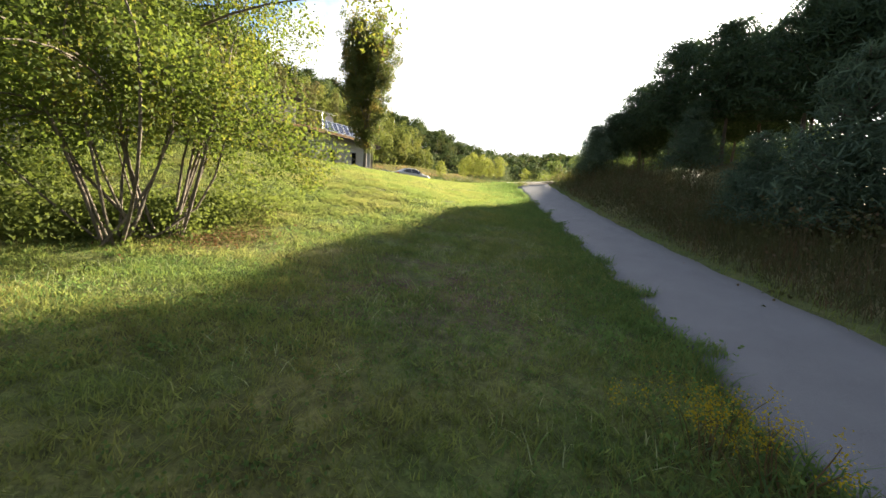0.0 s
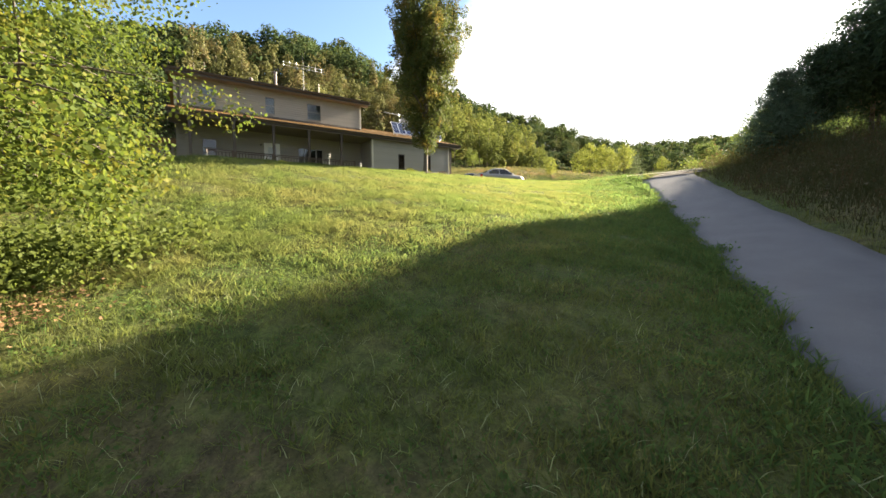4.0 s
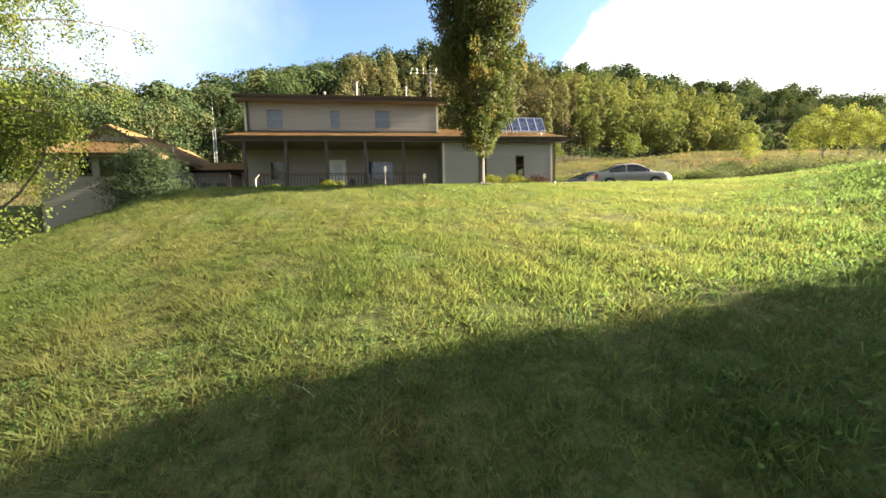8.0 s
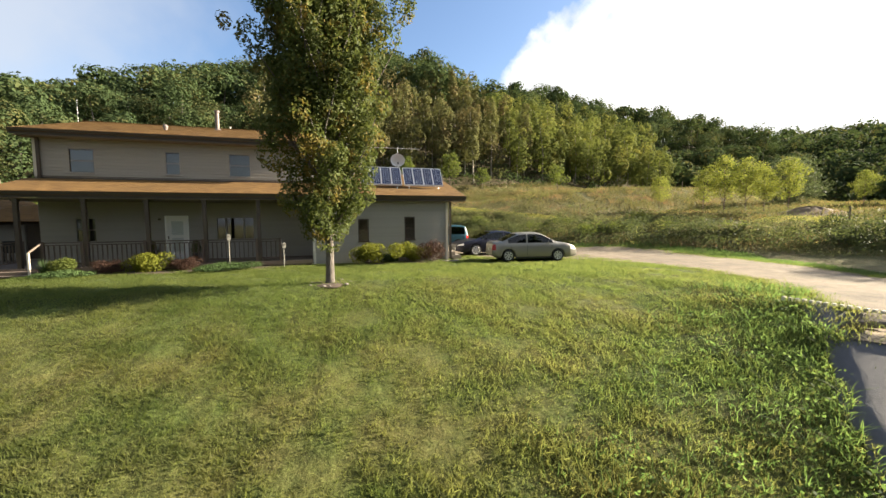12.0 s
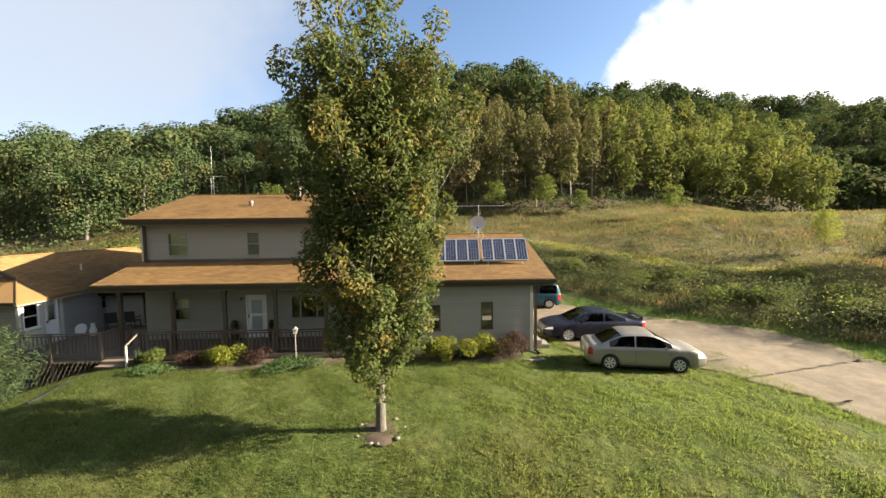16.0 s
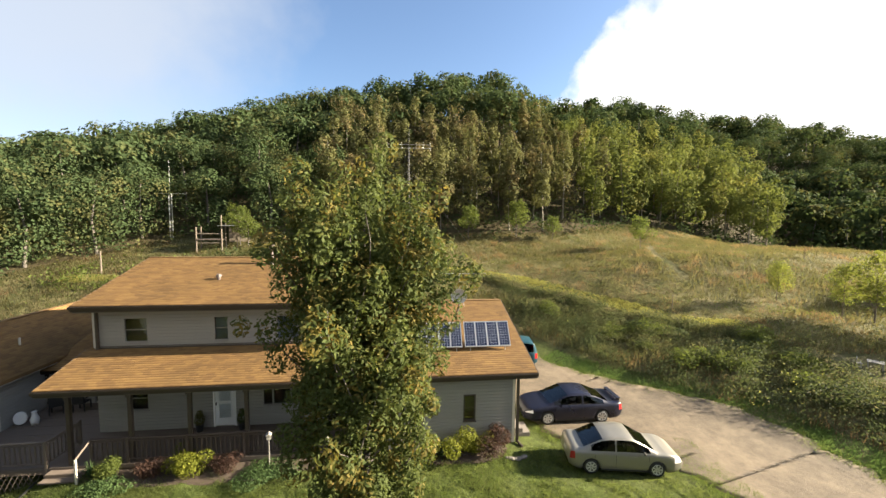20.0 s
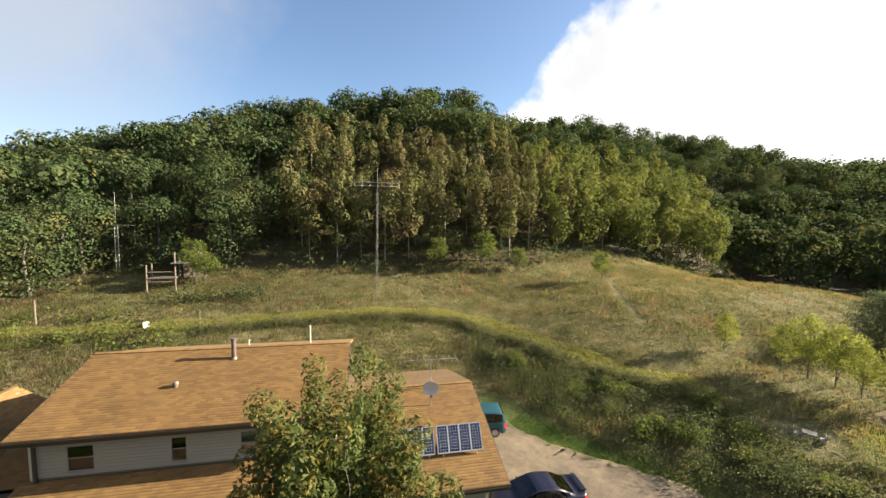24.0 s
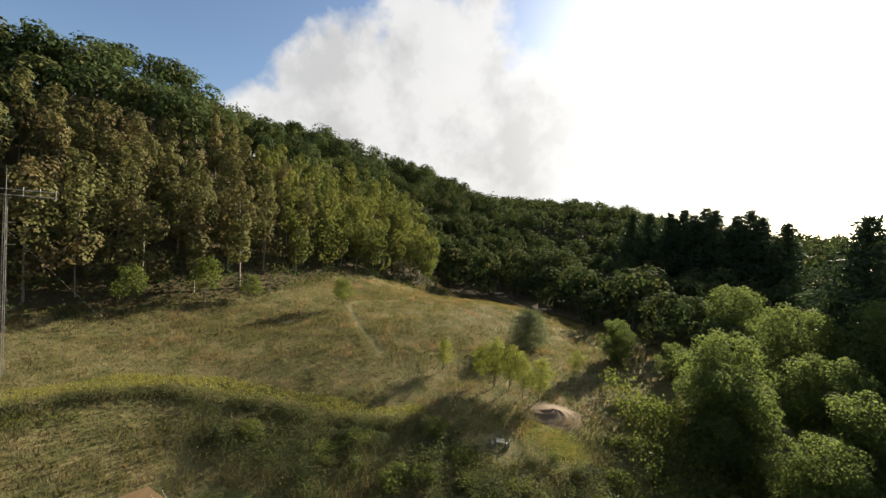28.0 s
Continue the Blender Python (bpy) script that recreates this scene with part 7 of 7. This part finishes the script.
def picnic_bench():
    root = thing("garden_table", "weathered pale garden table with end seats among the brambles", "garden furniture", on_ground(-29.8, 45.4, 0.12), 35)
    root.matrix_basis = root.matrix_basis @ Matrix.Scale(0.72, 4)
    for i in range(6):
        block("slat", (-0.45, -0.42 + i * 0.14, 0.70), (0.45, -0.295 + i * 0.14, 0.735), GREYED, root, 0.006)
    for x in (-0.38, 0.38):
        for y in (-0.34, 0.34):
            block("leg", (x - 0.035, y - 0.035, -0.1), (x + 0.035, y + 0.035, 0.70), GREYED, root, 0.006)
    for s in (-1, 1):
        block("seat", (s * 0.82 - 0.16, -0.35, 0.40), (s * 0.82 + 0.16, 0.35, 0.44), GREYED, root, 0.006)
        block("seat_back", (s * 0.98 - 0.02, -0.35, 0.44), (s * 0.98 + 0.02, 0.35, 0.85), GREYED, root, 0.006)
        for y in (-0.3, 0.3):
            block("seat_leg", (s * 0.82 - 0.14, y - 0.03, -0.1), (s * 0.82 + 0.14, y + 0.03, 0.40), GREYED, root)


GREYED = worn("weathered_white", (0.24, 0.23, 0.21), 0.7, spread=0.25)
picnic_bench()

# ---- garden along the porch ----
YELLOW_LEAF = leafy("golden_shrub_leaf", (0.085, 0.108, 0.016), (0.205, 0.21, 0.034), None, 0.8, 0.4)
RED_LEAF = leafy("burgundy_leaf", (0.03, 0.019, 0.015), (0.075, 0.042, 0.032), None, 0.8, 0.3)
JUNIPER = leafy("juniper_leaf", (0.03, 0.058, 0.022), (0.075, 0.115, 0.04), None, 0.8, 0.25)


def shrub(name, label, x, y, r, h, mat, leaf=0.07, n=2600, seed=1, group=""):
    """A clipped garden shrub: short stems and a dense lumpy crown of small leaves."""
    rng = np.random.default_rng(seed)
    root = thing(name, label, "shrub", on_ground(x, y), 0.0, group)
    blobs = [(rng.normal() * r * 0.42, rng.normal() * r * 0.42, h * rng.uniform(0.3, 0.66), r * rng.uniform(0.42, 0.62), min(h / r * 0.62, 1.0)) for _ in range(11)]
    wood = [tube(bent((0, 0, -0.05), b[:3], rng, 0.1), np.linspace(0.018, 0.005, 5), 4) for b in blobs]
    part("stems", mesh_from("stems", *joined(wood), True), BARK, root)
    c, nn = shell(blobs, n, rng, 0.6, 0.3, 0.7)
    c[:, 2] = np.maximum(c[:, 2], 0.02)
    v, f = leaf_arrays(c, nn, leaf * (0.7 + 0.6 * rng.random(n)), "diamond", rng)
    part("crown", mesh_from("crown", v, f), mat, root)
    return root


shrub("golden_shrub", "bright yellow-green rounded shrub before the porch", -26.9, 11.5, 0.72, 0.9, YELLOW_LEAF, 0.075, 3600, 1, "foundation shrubs")
shrub("golden_shrub", "yellow-green rounded shrub against the wing wall", -26.95, 20.2, 0.68, 1.05, YELLOW_LEAF, 0.075, 3600, 2, "foundation shrubs")
shrub("golden_shrub", "yellow-green rounded shrub under the wing window", -26.95, 22.15, 0.66, 1.1, YELLOW_LEAF, 0.075, 3600, 3, "foundation shrubs")
shrub("barberry", "burgundy barberry at the house corner", -26.95, 23.4, 0.68, 1.15, RED_LEAF, 0.06, 3200, 4, "foundation shrubs")
shrub("barberry", "dark burgundy barberry before the porch", -26.95, 12.75, 0.52, 0.62, RED_LEAF, 0.05, 2200, 5, "foundation shrubs")
shrub("barberry", "dark burgundy barberry beside the green shrub", -27.0, 10.15, 0.5, 0.6, RED_LEAF, 0.05, 2200, 6, "foundation shrubs")
shrub("green_shrub", "round mid-green shrub by the porch steps", -26.9, 8.85, 0.55, 0.75, BRUSH, 0.06, 2600, 7, "foundation shrubs")
shrub("dark_shrub", "low dark shrub under the wing window", -27.05, 21.2, 0.4, 0.5, DARK_CEDAR, 0.06, 1800, 8, "foundation shrubs")
shrub("juniper", "low spreading blue-green juniper at the bed's edge", -26.45, 14.3, 0.95, 0.34, JUNIPER, 0.06, 4200, 9, "spreading junipers")
shrub("juniper", "low spreading juniper by the walk", -26.3, 9.2, 0.75, 0.28, JUNIPER, 0.06, 2600, 10, "spreading junipers")

# bramble bushes scattered over the bank above the drive
bush_rng = np.random.default_rng(64)
bushes = [
    shrub("bank_bush", "rounded dark green bramble bush on the bank", -33.0, 38.6, 1.0, 1.0, BRAMBLE, 0.095, 1500, 61, "bushes on the bank"),
    shrub("bank_bush", "low spreading olive-green bush on the bank", -29.0, 41.0, 1.2, 0.75, THICKET, 0.095, 1500, 62, "bushes on the bank"),
    shrub("bank_bush", "ragged grey-green bush on the bank", -26.5, 42.2, 0.8, 1.1, BRUSH, 0.09, 1200, 63, "bushes on the bank"),
]
placed = 0
while placed < 72:
    x, y = bush_rng.uniform(-45, -19), bush_rng.uniform(30, 56)
    up = -0.52 * (x + 35.5) + 0.854 * (y - 30.5)
    clear = min(off_line(np.array([x]), np.array([y]), trail)[0] - 1.7, math.hypot(x + 29.8, y - 45.4) - 2.0, abs(x + 27.1) / 2.2 + abs(y - 48.8) - 2.2, math.hypot(x + 28.3, y - 52.3) - 3.2)
    if not 3.4 < up < 12.5 or clear < 0 or bush_rng.random() > 1.15 - abs(up - 6.5) / 7:
        continue
    size = bush_rng.uniform(0.6, 1.35)
    copy_thing(bushes[placed % 3], pose(*on_ground(x, y, 0.05), 0, 0, bush_rng.uniform(0, 360)) @ Matrix.Diagonal((size, size, size * bush_rng.uniform(0.7, 1.05), 1.0)))
    placed += 1


def yucca():
    root = thing("yucca", "spiky green yucca clump beside the steps", "plant", on_ground(-27.0, 8.2))
    rng = np.random.default_rng(3)
    for i in range(34):
        a, up = i * 2.399, rng.uniform(0.35, 0.95)
        tip = np.array([math.cos(a) * 0.45 * (1.25 - up), math.sin(a) * 0.45 * (1.25 - up), 0.75 * up])
        side = np.array([-math.sin(a), math.cos(a), 0]) * 0.018
        v = np.array([-side, side, tip * 0.6 + side * 0.8 + (0, 0, 0.06), tip * 0.6 - side * 0.8 + (0, 0, 0.06), tip + side * 0.1, tip - side * 0.1])
        part("leaf", mesh_from("leaf", v, np.array([[0, 1, 2, 3], [3, 2, 4, 5]])), JUNIPER, root)


yucca()


def bird_house(x, y, h, label):
    root = thing("bird_house", label, "bird house", on_ground(x, y), 15.0, "bird houses")
    rod("pole", (0, 0, -0.2), (0, 0, h), 0.018, GREYED, root)
    b = block("box", (-0.075, -0.075, h), (0.075, 0.075, h + 0.18), GREYED, root, 0.006)
    rod("entrance", (0.085, 0, h + 0.13), (0.094, 0, h + 0.13), 0.022, BLACK, b, 10)
    bm = bmesh.new()
    v = [bm.verts.new(p) for p in ((-0.11, -0.11, h + 0.17), (0.11, -0.11, h + 0.17), (0.11, 0.11, h + 0.17), (-0.11, 0.11, h + 0.17), (-0.11, 0, h + 0.25), (0.11, 0, h + 0.25))]
    for f in ((0, 1, 5, 4), (2, 3, 4, 5), (0, 4, 3), (1, 2, 5), (3, 2, 1, 0)):
        bm.faces.new([v[i] for i in f])
    part("lid", bm, GREYED, root)


bird_house(-26.8, 14.5, 1.25, "pale bird house on a thin pole before the porch")
bird_house(-26.9, 16.6, 0.85, "low bird feeder on a post near the wing")
bed = thing("flower_bed", "mulched planting bed with a low edge along the porch", "garden bed", (-27.0, 12.4, 5.2))
v, f = disc(1.0, 0.05, 48, 0.04)
v = v * (0.85, 4.9, 1.0)
part("mulch", mesh_from("mulch", v, f), MULCH, bed)
bed = thing("flower_bed", "mulched planting bed along the wing wall", "garden bed", (-27.1, 21.7, 5.2))
part("mulch", mesh_from("mulch", disc(1.0, 0.05, 40, 0.04)[0] * (0.7, 2.6, 1.0), disc(1.0, 0.05, 40, 0.04)[1]), MULCH, bed)
for k in range(9):
    ob = stone(0.07 + 0.015 * (k % 3), 60 + k, bed)
    ob.matrix_basis = pose(0.62 * math.cos(-0.6 + k * 0.15), 2.0 + 0.09 * k, 0.04, 0, 0, k * 33)
unit = thing("side_steps", "small stack of grey concrete steps at the wing's corner", "steps", (-28.5, 24.75, 5.2))
block("tread", (-0.45, -0.4, -0.05), (0.45, 0.42, 0.18), STONE, unit, 0.02)
block("tread", (-0.45, -0.4, 0.18), (0.45, 0.08, 0.38), STONE, unit, 0.02)


def chair(x, y, turn, mat, label):
    root = thing("deck_chair", label, "chair", (x, y, 5.45), turn, "chairs on the deck")
    block("seat", (-0.25, -0.25, 0.38), (0.25, 0.25, 0.43), mat, root, 0.02)
    block("backrest", (-0.25, 0.2, 0.43), (0.25, 0.25, 0.95), mat, root, 0.02)
    for sx in (-1, 1):
        block("armrest", (sx * 0.27 - 0.025, -0.25, 0.62), (sx * 0.27 + 0.025, 0.25, 0.65), mat, root, 0.01)
        for sy in (-1, 1):
            block("leg", (sx * 0.23 - 0.02, sy * 0.22 - 0.02, 0.0), (sx * 0.23 + 0.02, sy * 0.22 + 0.02, 0.38), mat, root)


chair(-31.7, 3.3, -60, BLACK, "dark deck chair against the link wall")
chair(-31.9, 4.2, -85, BLACK, "dark deck chair beside another")
pot = thing("plant_pot", "white jar and round tray standing on the deck", "pot", (-30.7, 3.2, 5.45))
rings = [[(r * math.cos(a), r * math.sin(a), z) for a in np.linspace(0, 2 * np.pi, 16, endpoint=False)] for r, z in ((0.02, 0), (0.12, 0.0), (0.16, 0.25), (0.10, 0.42), (0.08, 0.55), (0.11, 0.6), (0.02, 0.6))]
part("jar", mesh_from("jar", *loft(rings), True), WHITE, pot)
rod("tray", (0.0, -0.55, 0.32), (0.05, -0.55, 0.33), 0.28, WHITE, pot, 20)
for x, y in ((-29.4, 10.75), (-29.4, 12.5)):
    planter = thing("porch_plant", "potted dark evergreen beside the door", "potted plant", (x, y, 5.46), 0, "pots by the door")
    rod("pot", (0, 0, 0), (0, 0, 0.3), 0.12, BLACK, planter, 14, 0.16)
    c, n = shell([(0, 0, 0.5, 0.2, 1.2), (0, 0, 0.75, 0.15, 1.2)], 700, np.random.default_rng(3), 0.5)
    part("foliage", mesh_from("foliage", *leaf_arrays(c, n, 0.06 + 0 * c[:, 0], "diamond", np.random.default_rng(4))), OAK, planter)

# drain strip across the head of the path, alternate pale blocks
strip = thing("drain_strip", "row of small pale blocks across the head of the path", "kerb", (-15.8, 29.45, float(terrain(-15.8, 29.45))))
for k in range(32):
    x, y = -15.8 + 0.13 * k, 29.45 + 0.2 * math.sin(k / 32 * 3.1)
    ob = block("block", (-0.038, -0.045, -0.06), (0.038, 0.045, 0.05), TRIM_LIGHT, strip, 0.008)
    ob.matrix_basis = strip.matrix_basis.inverted() @ pose(x, y, float(terrain(x, y)) + 0.05, 0, 0, 6)


def goldenrod(x, y, seed):
    root = thing("goldenrod", "yellow goldenrod in flower among the grass", "plant", on_ground(x, y), 0, "goldenrod by the path")
    rng = np.random.default_rng(seed)
    stems, c = [], []
    for i in range(14):
        tip = rng.normal(size=3) * (0.22, 0.22, 0.06) + (0, 0, 0.42)
        stems.append(tube(bent((tip[0] * 0.4, tip[1] * 0.4, -0.03), tip, rng, 0.08), np.linspace(0.006, 0.003, 5), 4))
        c.append(tip + rng.normal(size=(45, 3)) * (0.045, 0.045, 0.06))
    tagged(part("stem_mass", mesh_from("stem_mass", *joined(stems)), WEED, root), kind="stuff")
    c = np.concatenate(c)
    tagged(part("flower_mass", mesh_from("flower_mass", *leaf_arrays(c, rng.normal(size=c.shape), 0.022 + 0 * c[:, 0], "diamond", rng)), GOLD, root), kind="stuff")


GOLD = leafy("goldenrod_flower", (0.22, 0.16, 0.01), (0.36, 0.28, 0.02), None, 2.0, 0.3)
goldenrod(0.35, 3.6, 1)
goldenrod(-0.05, 3.7, 2)


# ---- under the deck and on the lawn ----
lattice = thing("deck_lattice", "weathered crossed-slat lattice closing the space under the deck", "lattice", (-27.36, 4.4, 5.0))
for k in range(22):
    for d in (-1, 1):
        y = -1.9 + 0.18 * k
        if abs(y + 0.16 * d) < 1.98 and abs(y - 0.4 * d) < 1.98:
            rod("slat", (0.01 * d, y - 0.4 * d, -0.75), (0.01 * d, y + 0.16 * d, 0.30), 0.012, DECK, lattice, 4)
hose = thing("drain_hose", "black corrugated drain hose lying across the lawn", "hose", on_ground(-26.2, 6.5))
z0 = float(terrain(-26.2, 6.5))
line = [(x + 26.2, 5.9 + (x + 28.0) * 0.28 - 6.5 + 0.03 * math.sin(x * 3), float(terrain(x, 5.9 + (x + 28.0) * 0.28)) - z0 + 0.035) for x in np.linspace(-27.3, -23.9, 14)]
part("pipe", mesh_from("pipe", *tube(line, [0.05] * 14, 8), True), BLACK, hose)
